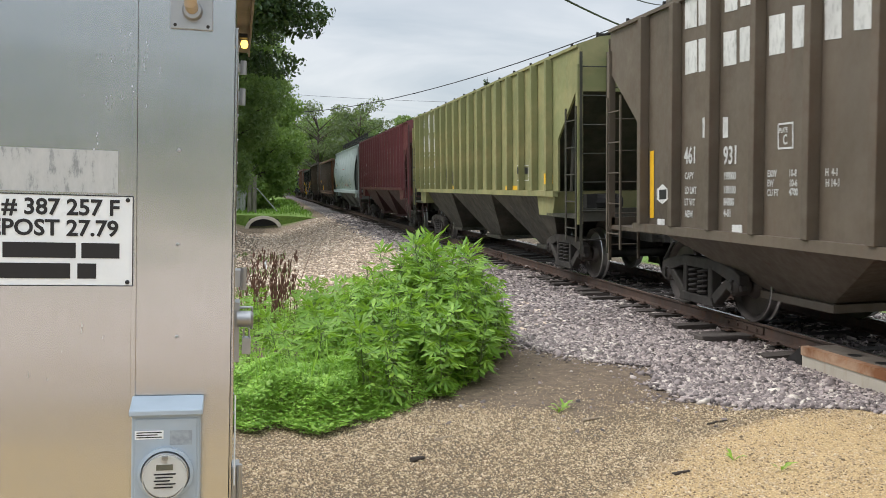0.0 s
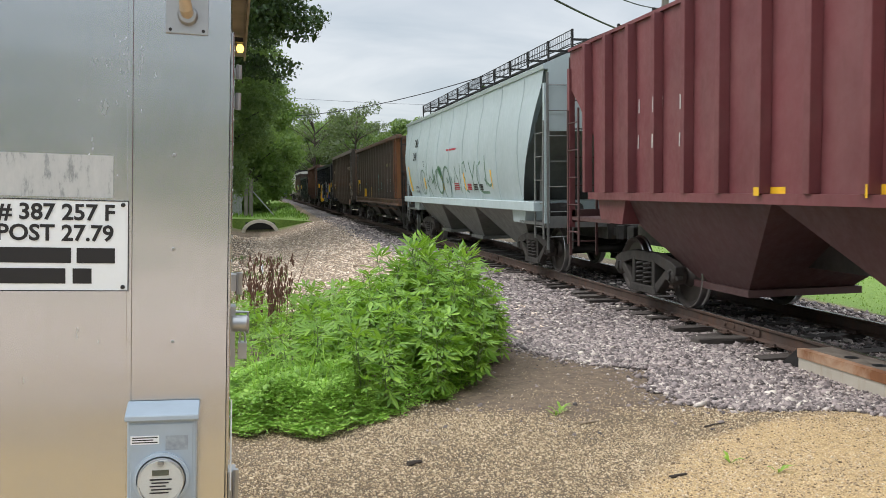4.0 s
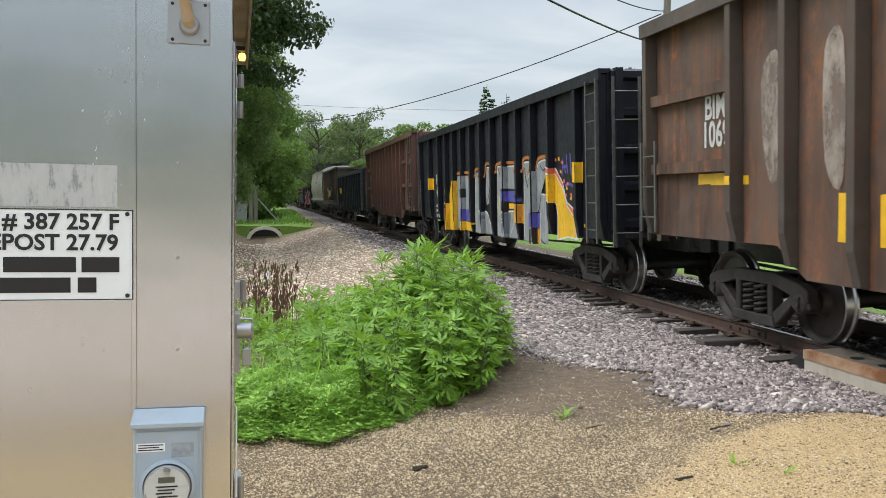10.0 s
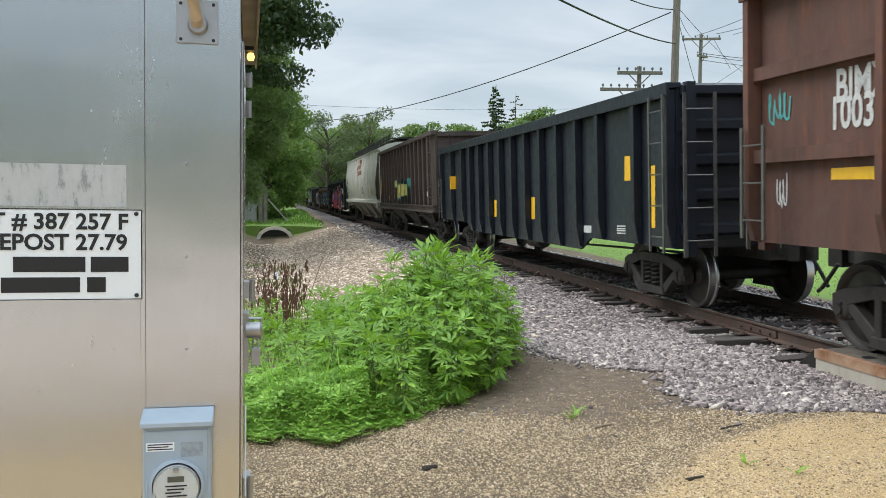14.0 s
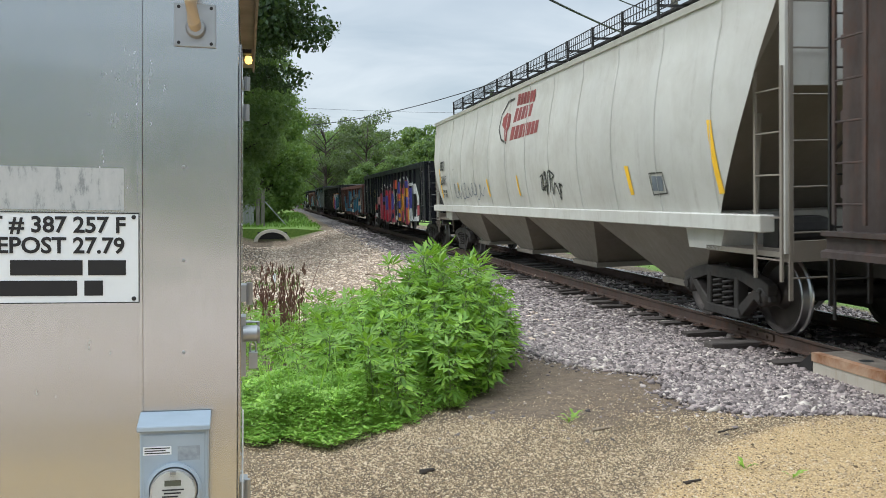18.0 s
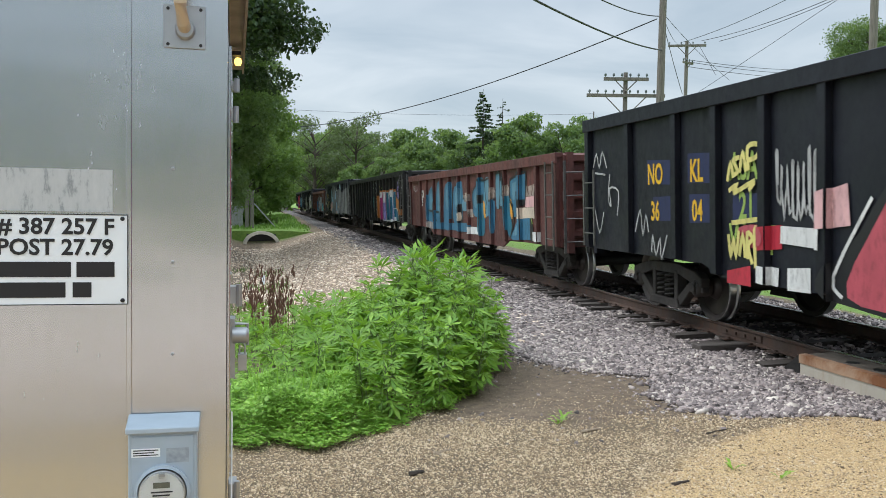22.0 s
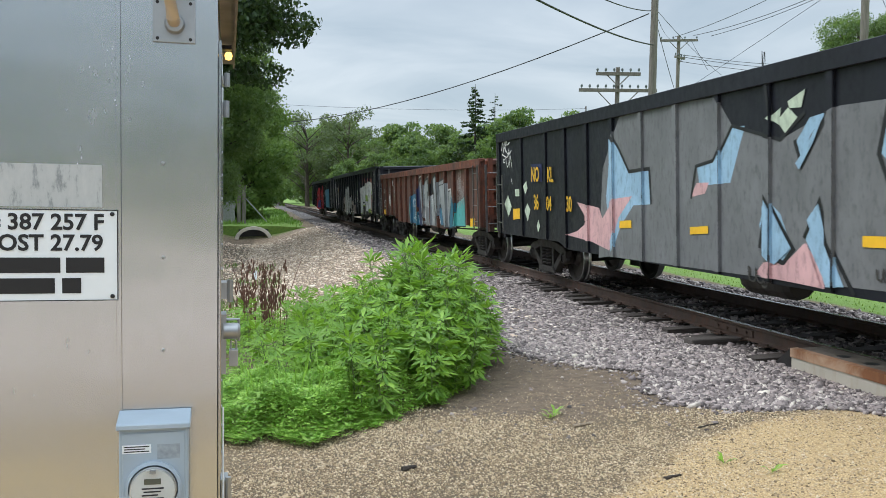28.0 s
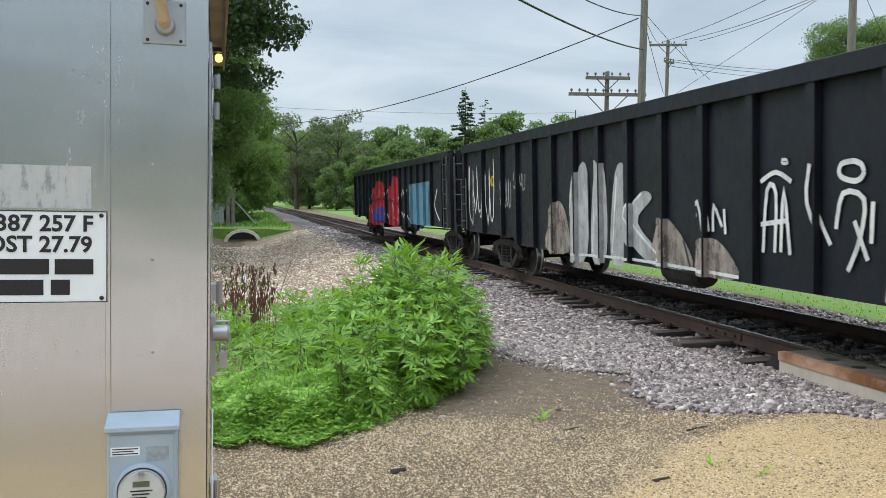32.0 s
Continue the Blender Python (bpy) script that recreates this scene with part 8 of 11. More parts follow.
paint(9, "yellow", (15.15, 2.05), (15.29, 2.06), (15.27, 1.18), (15.12, 1.17))
paint(9, "yellow", (9.37, 1.61), (9.61, 1.61), (9.58, 1.16), (9.34, 1.15))
paint(9, "yellow", (6.3, 1.54), (6.52, 1.54), (6.48, 1.14), (6.26, 1.13))
paint(9, "yellow", (1.01, 2.22), (1.84, 2.22), (1.79, 1.84), (0.95, 1.83))
paint(9, "white", (12.43, 1.12), (12.79, 1.13), (12.78, 1.01), (12.42, 1))
stroke(9, "white", 0.02, (13.9, 1.16), (14.23, 1.17))
stroke(9, "white", 0.02, (13.89, 1.12), (14.23, 1.13))
stroke(9, "white", 0.02, (13.89, 1.09), (14.23, 1.1))
stroke(9, "white", 0.02, (13.89, 1.05), (14.23, 1.06))
paint(10, "black", (8.51, 2.44), (8.86, 2.41), (8.86, 1.7), (9.25, 1.67), (9.41, 1.37), (8.6, 1.37))
paint(10, "green", (8.57, 2.37), (8.81, 2.37), (8.81, 1.65), (9.17, 1.63), (9.34, 1.4), (8.65, 1.41))
paint(10, "teal", (8.83, 2.13), (9.44, 2.41), (10.11, 2.24), (10.08, 1.4), (8.84, 1.4))
paint(10, "straw", (9.41, 1.44), (9.5, 2.14), (10.01, 2.24), (10.02, 1.46))
paint(10, "green", (8.75, 1.43), (8.83, 2.05), (9.25, 2.15), (9.34, 1.44))
paint(10, "black", (9.13, 1.4), (9.24, 1.96), (9.56, 1.89), (9.62, 1.41))
stencil(10, "white", 2.5, 2.28, 0.26, "BI")
stencil(10, "white", 3.3, 2.28, 0.26, "MX")
stencil(10, "white", 2.32, 1.97, 0.26, "400")
stencil(10, "white", 3.22, 1.96, 0.26, "004")
paint(10, "yellow", (6.45, 1.66), (6.55, 1.66), (6.54, 1.36), (6.45, 1.35))
paint(10, "yellow", (3.66, 1.67), (3.78, 1.68), (3.77, 1.49), (3.66, 1.49))
paint(10, "yellow", (0.99, 2.48), (1.13, 2.48), (1.1, 1.61), (0.95, 1.61))
scribble(10, "coral", 0.03, 5.15, 1.97, 5.57, 1.5, 14, 10)
scribble(10, "coral", 0.02, 4.26, 1.93, 4.64, 1.62, 10, 11)
paint(10, "rustorange", (12.63, 3.61), (12.74, 3.58), (12.73, 2.87), (12.63, 2.83))
paint(10, "yellow", (13.4, 2.32), (13.49, 2.32), (13.46, 1.43), (13.37, 1.42))
paint(10, "yellow", (10.7, 1.85), (10.81, 1.86), (10.8, 1.4), (10.69, 1.39))
paint(10, "yellow", (7.94, 1.9), (8.07, 1.92), (8.05, 1.43), (7.92, 1.42))
paint(10, "white", (12.98, 1.79), (13.16, 1.8), (13.16, 1.63), (12.98, 1.62))
paint(11, "oxblood", (9.46, 3.59), (9.7, 3.58), (9.63, 3.29), (9.39, 3.29))
paint(11, "oxblood", (9.75, 3.58), (9.97, 3.58), (9.91, 3.3), (9.68, 3.3))
paint(11, "oxblood", (10.02, 3.58), (10.24, 3.58), (10.18, 3.31), (9.96, 3.3))
paint(11, "oxblood", (10.28, 3.58), (10.48, 3.57), (10.43, 3.32), (10.23, 3.31))
paint(11, "oxblood", (10.53, 3.57), (10.72, 3.57), (10.67, 3.32), (10.48, 3.32))
paint(11, "oxblood", (9.36, 3.2), (9.64, 3.2), (9.55, 2.92), (9.27, 2.91))
paint(11, "oxblood", (9.7, 3.2), (9.97, 3.2), (9.88, 2.92), (9.61, 2.92))
paint(11, "oxblood", (10.02, 3.2), (10.27, 3.2), (10.19, 2.93), (9.94, 2.92))
paint(11, "oxblood", (10.32, 3.2), (10.55, 3.2), (10.48, 2.93), (10.24, 2.93))
paint(11, "oxblood", (10.6, 3.2), (10.82, 3.19), (10.75, 2.94), (10.53, 2.94))
paint(11, "oxblood", (10.86, 3.19), (11.07, 3.19), (11, 2.94), (10.8, 2.94))
paint(11, "oxblood", (11.11, 3.19), (11.31, 3.19), (11.25, 2.95), (11.05, 2.94))
paint(11, "oxblood", (9.56, 3.88), (9.76, 3.88), (9.7, 3.64), (9.49, 3.64))
paint(11, "oxblood", (9.8, 3.87), (9.99, 3.87), (9.93, 3.63), (9.74, 3.63))
paint(11, "oxblood", (10.03, 3.87), (10.21, 3.86), (10.16, 3.62), (9.98, 3.63))
paint(11, "oxblood", (10.25, 3.86), (10.43, 3.85), (10.38, 3.62), (10.2, 3.62))
paint(11, "oxblood", (10.46, 3.85), (10.63, 3.84), (10.58, 3.61), (10.42, 3.61))
paint(11, "oxblood", (10.66, 3.84), (10.82, 3.84), (10.78, 3.6), (10.62, 3.61))
stroke(11, "dark", 0.05, (9.31, 3.82), (8.81, 3.81), (8.35, 3.58), (8.26, 3.24), (8.57, 2.98), (9, 2.88))
paint(11, "oxblood", (8.5, 3.48), (8.8, 3.57), (9.15, 3.5), (9.17, 3.24), (9, 3.13), (9.03, 2.93), (8.86, 2.91), (8.75, 3.2), (8.5, 3.31))
stencil(11, "black", 1.52, 2.51, 0.26, "BSEX")
stencil(11, "black", 1.57, 2.07, 0.26, "635111")
stencil(11, "black", 1.66, 1.83, 0.085, "LD LMT 218400")
stencil(11, "black", 1.7, 1.7, 0.085, "LT WT  67600")
paint(11, "yellow", (1.28, 2.56), (1.39, 2.55), (1.58, 1.67), (1.44, 1.66))
paint(11, "yellow", (7.09, 2.11), (7.22, 2.12), (7.36, 1.7), (7.23, 1.69))
paint(11, "yellow", (9.73, 2.13), (9.82, 2.14), (9.92, 1.71), (9.82, 1.7))
paint(11, "yellow", (3.77, 2.1), (3.89, 2.1), (3.97, 1.89), (3.85, 1.89))
paint(11, "yellow", (18.01, 2.58), (18.12, 2.57), (18.3, 1.7), (18.18, 1.69))
paint(11, "yellow", (15.51, 2.12), (15.64, 2.12), (15.74, 1.7), (15.62, 1.69))
scribble(11, "slate", 0.03, 3.29, 2.08, 6.77, 1.62, 18, 20)
stroke(11, "black", 0.02, (3.25, 2.47), (3.4, 2.48))
stroke(11, "dark", 0.02, (16.33, 1.99), (16.75, 1.99), (16.81, 1.71), (16.39, 1.69), (16.33, 1.99))
paint(11, "slate", (16.4, 1.95), (16.72, 1.94), (16.71, 1.74), (16.39, 1.75))
paint(12, "orange", (15.42, 2.01), (15.73, 2.17), (15.8, 2.03), (15.5, 1.65), (15.52, 1.38), (15.29, 1.45))
paint(12, "pink", (15.33, 1.64), (15.5, 1.64), (15.55, 1.34), (15.48, 1.02), (15.32, 1.33))
paint(12, "white", (15.65, 1.61), (15.8, 1.91), (15.77, 1.57), (15.65, 1.44))
paint(12, "violet", (15.89, 2.06), (16.38, 2.13), (16.38, 1.4), (15.89, 1.39))
paint(12, "orange", (16.11, 2.07), (16.33, 2.1), (16.34, 1.94), (16.15, 1.94))
paint(12, "pink", (15.62, 1.03), (15.8, 1.3), (15.88, 1.26), (15.85, 0.79), (15.65, 0.81))
paint(12, "white", (15.89, 1.02), (16.12, 1.32), (16.38, 1.28), (16.39, 0.78), (15.98, 0.83))
paint(12, "white", (15.09, 2.19), (16.4, 2.29), (17.15, 2.12), (17.72, 1.7), (17.54, 0.83), (15.32, 0.79))
paint(12, "black", (15.21, 2.08), (16.28, 2.17), (16.94, 2.03), (17.3, 1.56), (16.87, 0.89), (15.39, 0.83))
paint(12, "violet", (15.34, 1.97), (16.15, 2.1), (16.04, 1.25), (15.54, 1.19))
paint(12, "white", (15.57, 1.16), (16.05, 1.31), (16.13, 0.83), (15.58, 0.82))
paint(12, "pink", (17.21, 1.41), (17.73, 1.43), (17.72, 1.07), (17.19, 1))
paint(12, "white", (16.45, 2.24), (17.1, 2.2), (17.08, 1.84), (16.48, 1.83))
stencil(12, "gold", 2.15, 1.87, 0.27, "NO")
stencil(12, "gold", 3.34, 1.88, 0.27, "KL")
stencil(12, "gold", 2.24, 1.38, 0.25, "36")
stencil(12, "gold", 3.39, 1.4, 0.25, "04")
stencil(12, "lime", 4.27, 1.88, 0.3, "ASAP")
stencil(12, "lime", 4.46, 1.44, 0.3, "21")
stencil(12, "lime", 4.26, 1.08, 0.3, "WART")
scribble(12, "pale", 0.035, 5.17, 2.17, 5.91, 1.43, 18, 22)
paint(12, "white", (5.37, 0.95), (5.75, 0.98), (5.75, 0.73), (5.37, 0.72))
paint(12, "red", (4.93, 1.36), (5.28, 1.39), (5.28, 1.14), (4.93, 1.11))
stencil(13, "white", 1.68, 1.75, 0.24, "WSOR")
stencil(13, "white", 1.7, 1.49, 0.24, "2003")
stencil(13, "white", 2.86, 1.48, 0.22, "57")
scribble(13, "pale", 0.02, 0.4, 2.21, 1.28, 1.94, 8, 32)
paint(14, "yellow", (10.15, 1.24), (10.61, 1.26), (10.61, 1.15), (10.15, 1.14))
paint(14, "yellow", (7.23, 1.24), (7.63, 1.26), (7.62, 1.16), (7.23, 1.14))
paint(14, "yellow", (0.77, 1.22), (1.23, 1.24), (1.21, 1.05), (0.75, 1.04))
stencil(14, "white", 4.41, 1.9, 0.24, "NO")
stencil(14, "white", 5.33, 1.9, 0.24, "KL")
stencil(14, "white", 4.38, 1.44, 0.22, "36")
stencil(14, "white", 5.3, 1.45, 0.22, "476")
paint(14, "rustorange", (18, 1.31), (18.61, 1.35), (18.59, 1.13), (17.98, 1.08))
scribble(14, "pale", 0.025, 18.26, 2.52, 18.82, 2.02, 7, 48)
paint(15, "grey", (5.42, 0.67), (5.63, 2.05), (5.98, 2.49), (6.26, 2.78), (6.95, 2.85), (8.94, 2.76), (9.27, 2.4), (10.16, 2.2), (11.05, 2.45), (11.99, 2.44), (12.53, 2.48), (13, 2.41), (13.21, 2.41), (13.47, 2.18), (13.49, 0.78), (12.18, 0.83), (9.85, 0.77), (5.84, 0.72))
paint(15, "grey", (10.7, 0.86), (10.7, 2.2), (12.2, 2.4), (14.5, 2.2), (17.0, 2.5), (18.9, 2.3), (18.95, 0.86))
paint(15, "paleblue", (5.75, 1.63), (5.95, 2.48), (6.18, 2.33), (6.57, 1.95), (7.19, 1.98), (7.22, 1.52), (6.7, 1.5), (6.29, 1.22), (6.12, 1.03), (5.98, 0.79), (5.81, 1.17))
paint(15, "rose", (4.02, 0.97), (4.52, 1.05), (5, 1.22), (4.55, 1.53), (5.46, 1.45), (5.59, 1.29), (6.02, 1.59), (6.66, 1.63), (6.19, 1.32), (5.84, 0.81), (5.14, 0.91))
paint(15, "paleblue", (8.48, 1.99), (8.93, 2.03), (9.27, 2.4), (9.52, 2.39), (9.22, 1.78), (8.74, 1.76), (8.56, 1.7))
paint(15, "rose", (8.34, 1.62), (8.47, 1.79), (8.76, 1.79), (8.67, 1.66))
paint(15, "paleblue", (9.79, 1.33), (9.9, 1.61), (10.16, 1.45), (10.35, 1.11), (10.21, 0.97), (9.86, 1.06))
paint(15, "paleblue", (10.43, 2.17), (10.63, 2.38), (10.89, 2.41), (10.64, 2.21), (10.48, 1.93))
paint(15, "rose", (9.7, 0.79), (9.86, 0.93), (10.28, 0.98), (10.55, 1.17), (10.8, 0.99), (10.89, 0.75))
paint(15, "paleblue", (10.55, 1.24), (10.78, 1.57), (10.87, 1.18), (11.05, 0.86), (10.87, 0.8))
paint(15, "paleblue", (11.6, 1.99), (11.7, 2.39), (11.91, 2.42), (11.8, 2.19), (11.66, 1.94))
paint(15, "paleblue", (12.36, 1.8), (12.49, 1.88), (12.65, 1.8), (12.77, 1.57), (12.74, 1.4), (12.57, 1.37), (12.41, 1.53))
paint(15, "rose", (12.35, 1.73), (12.42, 1.69), (12.42, 1.57), (12.36, 1.61))
paint(15, "paleblue", (12.92, 2.67), (12.97, 2.81), (13.21, 2.63), (13.33, 2.41), (13, 2.44))
stroke(15, "black", 0.05, (5.8, 2.64), (6.21, 2.34), (6.57, 1.98), (7.21, 2), (7.26, 1.52))
stroke(15, "black", 0.04, (8.34, 1.6), (8.46, 1.99), (8.93, 2.05), (9.27, 2.41), (10.16, 2.2), (10.56, 2.44))
stroke(15, "black", 0.05, (9.79, 1.08), (9.91, 1.63), (10.38, 1.1), (10.21, 0.95), (9.83, 1.04))
stroke(15, "black", 0.05, (10.4, 2.18), (10.51, 1.92), (10.91, 2.42))
stroke(15, "black", 0.05, (10.55, 1.22), (10.78, 1.59), (10.92, 1.19), (11.27, 0.74))
stroke(15, "black", 0.05, (11.68, 2.41), (11.57, 1.99), (11.82, 1.48))
stroke(15, "black", 0.06, (12.49, 1.9), (12.34, 1.8), (12.41, 1.51), (12.58, 1.36), (12.76, 1.4), (12.79, 1.58), (12.65, 1.82), (12.49, 1.9))
stroke(15, "black", 0.06, (13, 2.81), (13.23, 2.63), (13.47, 2.21))
stroke(15, "black", 0.04, (11.85, 1.1), (12.13, 0.79))
stroke(15, "black", 0.04, (9.9, 3.12), (10.03, 2.41))
paint(15, "mint", (9.96, 2.43), (10.18, 2.52), (10.15, 2.35))
paint(15, "mint", (10.11, 2.39), (10.3, 2.51), (10.45, 2.4), (10.25, 2.26))
paint(15, "mint", (10.29, 2.57), (10.57, 2.66), (10.51, 2.49), (10.32, 2.5))
paint(15, "mint", (12.41, 2.69), (12.65, 2.71), (12.61, 2.5), (12.45, 2.53))
paint(15, "mint", (12.66, 2.61), (12.85, 2.53), (12.82, 2.47), (12.66, 2.5))
paint(15, "mint", (0.37, 1.47), (0.63, 1.66), (0.88, 1.42), (0.65, 1.2))
paint(15, "mint", (1.74, 1.35), (1.93, 1.49), (2.11, 1.37), (1.93, 1.14))
paint(15, "mint", (1.13, 1.77), (1.42, 1.78), (1.42, 1.63), (1.15, 1.63))
paint(15, "mint", (1.67, 1.83), (1.89, 1.93), (1.96, 1.78), (1.81, 1.67))
paint(15, "mint", (2.47, 1.07), (2.58, 1.19), (2.66, 1.07), (2.55, 0.95))
paint(15, "yellow", (6.24, 1.27), (6.64, 1.29), (6.64, 1.18), (6.23, 1.16))
paint(15, "yellow", (8.32, 1.25), (8.75, 1.28), (8.75, 1.19), (8.32, 1.16))
paint(15, "yellow", (11.38, 1.28), (11.82, 1.29), (11.82, 1.19), (11.38, 1.18))
paint(15, "yellow", (13.39, 1.3), (13.48, 1.3), (13.49, 1.19), (13.39, 1.19))
paint(15, "yellow", (0.98, 1.37), (1.43, 1.39), (1.43, 1.18), (0.98, 1.15))
paint(15, "navyblue", (2.18, 2.24), (2.83, 2.23), (2.83, 1.9), (2.18, 1.89))
stencil(15, "gold", 2.3, 1.91, 0.27, "NO")
stencil(15, "gold", 2.42, 1.39, 0.27, "36")
stencil(15, "gold", 3.2, 1.89, 0.26, "KL")
stencil(15, "gold", 3.14, 1.38, 0.25, "04")
stencil(15, "gold", 4.15, 1.38, 0.25, "30")
scribble(15, "dark", 0.02, 9.57, 0.88, 9.99, 0.66, 7, 1165)
scribble(15, "dark", 0.02, 11.54, 1.03, 11.81, 0.86, 7, 1390)
scribble(15, "dark", 0.02, 11.81, 1.05, 12.06, 0.88, 7, 1430)
paint(15, "paleblue", (10.42, 1.95), (10.53, 2.05), (10.85, 2.4), (10.69, 2.13), (10.48, 1.89))
paint(15, "rose", (9.81, 0.78), (10.04, 0.92), (10.47, 0.95), (10.6, 1.18), (10.82, 0.76))
paint(15, "paleblue", (9.86, 1.44), (9.94, 1.56), (10.35, 1.11), (10.06, 0.92), (9.89, 1.02))
paint(15, "paleblue", (10.6, 1.4), (10.77, 1.56), (10.9, 1.2), (11.14, 0.8), (10.94, 0.78))
paint(16, "silver", (10.95, 2.04), (11.63, 2.12), (11.45, 1.83), (11.78, 1.73), (11.87, 1.47), (11.63, 1.38), (11.43, 1.46), (10.94, 1.36))
paint(16, "black", (10.98, 1.36), (11.35, 1.48), (11.61, 1.38), (11.89, 1), (11.92, 0.8), (11.61, 0.79), (11.47, 1.21), (11.23, 1.33))
paint(16, "silver", (11.95, 1.71), (12.46, 1.8), (12.51, 0.82), (11.89, 0.8), (11.8, 1.35))
paint(16, "blue", (10.93, 1.27), (11.23, 1.33), (11.47, 1.21), (11.59, 0.79), (11.15, 0.81), (10.99, 1.06))
paint(16, "petrol", (12.53, 1.58), (12.89, 1.62), (12.89, 0.93), (12.65, 1.2))
paint(16, "teal", (11.25, 1.2), (11.33, 1.22), (11.33, 1.15), (11.25, 1.14))
paint(16, "teal", (12.6, 1.6), (12.8, 1.62), (12.8, 1.52), (12.62, 1.51))
stroke(16, "white", 0.04, (10.91, 1.27), (10.99, 1.02), (11.13, 0.81))
stroke(16, "white", 0.04, (11.23, 1.34), (11.5, 1.13), (11.6, 0.79))
stroke(16, "white", 0.05, (12.45, 1.84), (12.56, 1.48), (12.74, 1.06), (12.85, 0.86))
stroke(16, "white", 0.04, (11.61, 2.13), (11.43, 1.82), (11.95, 1.77), (12.45, 1.83))
stroke(16, "black", 0.05, (10.94, 2.05), (11.65, 2.15), (11.46, 1.83), (11.82, 1.73))
paint(16, "teal", (12.92, 0.84), (13.2, 1.45), (14.01, 1.63), (14.07, 0.86))
paint(16, "petrol", (12.12, 0.74), (12.57, 1.63), (13.12, 1.43), (12.9, 0.81))
paint(16, "yellow", (14.57, 1.08), (15.03, 1.1), (15.02, 0.9), (14.56, 0.88))
paint(16, "silver", (10.97, 1.94), (12.18, 2), (12.26, 0.79), (11.53, 0.75))
paint(16, "yellow", (10.24, 1.23), (10.42, 1.24), (10.41, 1.16), (10.24, 1.16))
paint(16, "yellow", (10.58, 1.04), (10.8, 1.05), (10.8, 0.95), (10.58, 0.94))
paint(16, "yellow", (0.27, 1.08), (0.74, 1.1), (0.72, 0.93), (0.25, 0.91))
paint(16, "yellow", (0.38, 1.1), (0.86, 1.11), (0.86, 0.92), (0.38, 0.9))
stencil(16, "white", 2.13, 2.03, 0.2, "WSOR")
scribble(16, "pale", 0.025, 1.78, 2.18, 2.51, 1.37, 9, 60)
scribble(16, "pale", 0.025, 2.93, 2.18, 3.4, 1.31, 9, 61)
scribble(16, "white", 0.04, 1.74, 1.78, 2.07, 1.26, 12, 65)
scribble(16, "pale", 0.03, 0.47, 1.98, 0.79, 1.72, 8, 66)
stroke(16, "white", 0.03, (0.61, 1.48), (0.44, 1.38), (0.5, 1.24), (0.7, 1.22), (0.85, 1.32), (0.79, 1.45), (0.61, 1.48))
scribble(16, "pale", 0.02, 13.31, 2.35, 13.99, 1.2, 14, 67)
scribble(17, "pale", 0.03, 3.03, 2.16, 3.51, 1.36, 7, 73)
scribble(17, "pale", 0.03, 3.91, 2.19, 4.39, 1.8, 7, 74)
scribble(17, "white", 0.05, 0.25, 2.68, 2.39, 1.01, 14, 76)
stencil(17, "gold", 2.02, 1.92, 0.22, "NO")
scribble(17, "pale", 0.03, 19.22, 2.65, 19.58, 2.43, 6, 77)
scribble(17, "pale", 0.03, 19.21, 2.24, 19.57, 2.03, 6, 78)
scribble(17, "pale", 0.03, 19.2, 1.82, 19.57, 1.62, 6, 79)
scribble(17, "pale", 0.03, 19.19, 1.39, 19.56, 1.21, 6, 80)
piece(7, "coral", (3.79, 0.71), (3.93, 0.99), (3.98, 1.27), (4.23, 1.32), (4.31, 1.55), (4.46, 1.69), (4.64, 1.79), (4.65, 0.8))
piece(7, "gold", (3.93, 0.7), (3.94, 1.1), (4.08, 1.22), (4.08, 1.13), (4.33, 1.17), (4.38, 1.44), (4.52, 1.59), (4.64, 1.7), (4.65, 0.7))
spray(7, "straw", (4.42, 1.86), (4.46, 1.89), (4.51, 1.85), (4.46, 1.82))
spray(7, "coral", (4.3, 1.74), (4.35, 1.78), (4.4, 1.74), (4.35, 1.7))
spray(7, "straw", (4.4, 1.65), (4.45, 1.69), (4.5, 1.65), (4.45, 1.62))
spray(7, "gold", (4.45, 1.58), (4.49, 1.62), (4.54, 1.58), (4.49, 1.54))
spray(7, "straw", (4.06, 1.45), (4.11, 1.49), (4.17, 1.45), (4.11, 1.41))
spray(7, "coral", (3.93, 1.34), (3.98, 1.38), (4.04, 1.35), (3.98, 1.3))
spray(7, "straw", (3.7, 1.29), (3.75, 1.33), (3.81, 1.29), (3.75, 1.25))
spray(7, "coral", (3.82, 1.21), (3.87, 1.25), (3.93, 1.21), (3.87, 1.17))
spray(7, "straw", (3.6, 1.02), (3.66, 1.07), (3.72, 1.03), (3.66, 0.98))
spray(7, "gold", (3.68, 0.86), (3.73, 0.9), (3.79, 0.87), (3.73, 0.82))
spray(7, "straw", (3.65, 0.74), (3.7, 0.79), (3.76, 0.76), (3.7, 0.71))
piece(7, "gold", (4.11, 0.68), (4.25, 1.73), (4.53, 2.03), (5.31, 2.08), (5.2, 0.71))
piece(7, "silver", (5.32, 2.2), (6.64, 2.18), (6.62, 1.29), (5.53, 1.35), (5.5, 0.75), (5.26, 0.76))
piece(7, "black", (5.56, 1.82), (6.32, 1.85), (6.31, 1.61), (5.54, 1.61))
piece(7, "navyblue", (5.61, 1.75), (6.21, 1.77), (6.21, 1.7), (5.61, 1.69))
piece(7, "black", (5.53, 1.35), (6.07, 1.07), (6.08, 0.76), (5.56, 0.75))
piece(7, "violet", (5.53, 1.35), (6.55, 1.29), (6.83, 1.15), (7.21, 1.09), (7.2, 0.99), (6.01, 0.99))
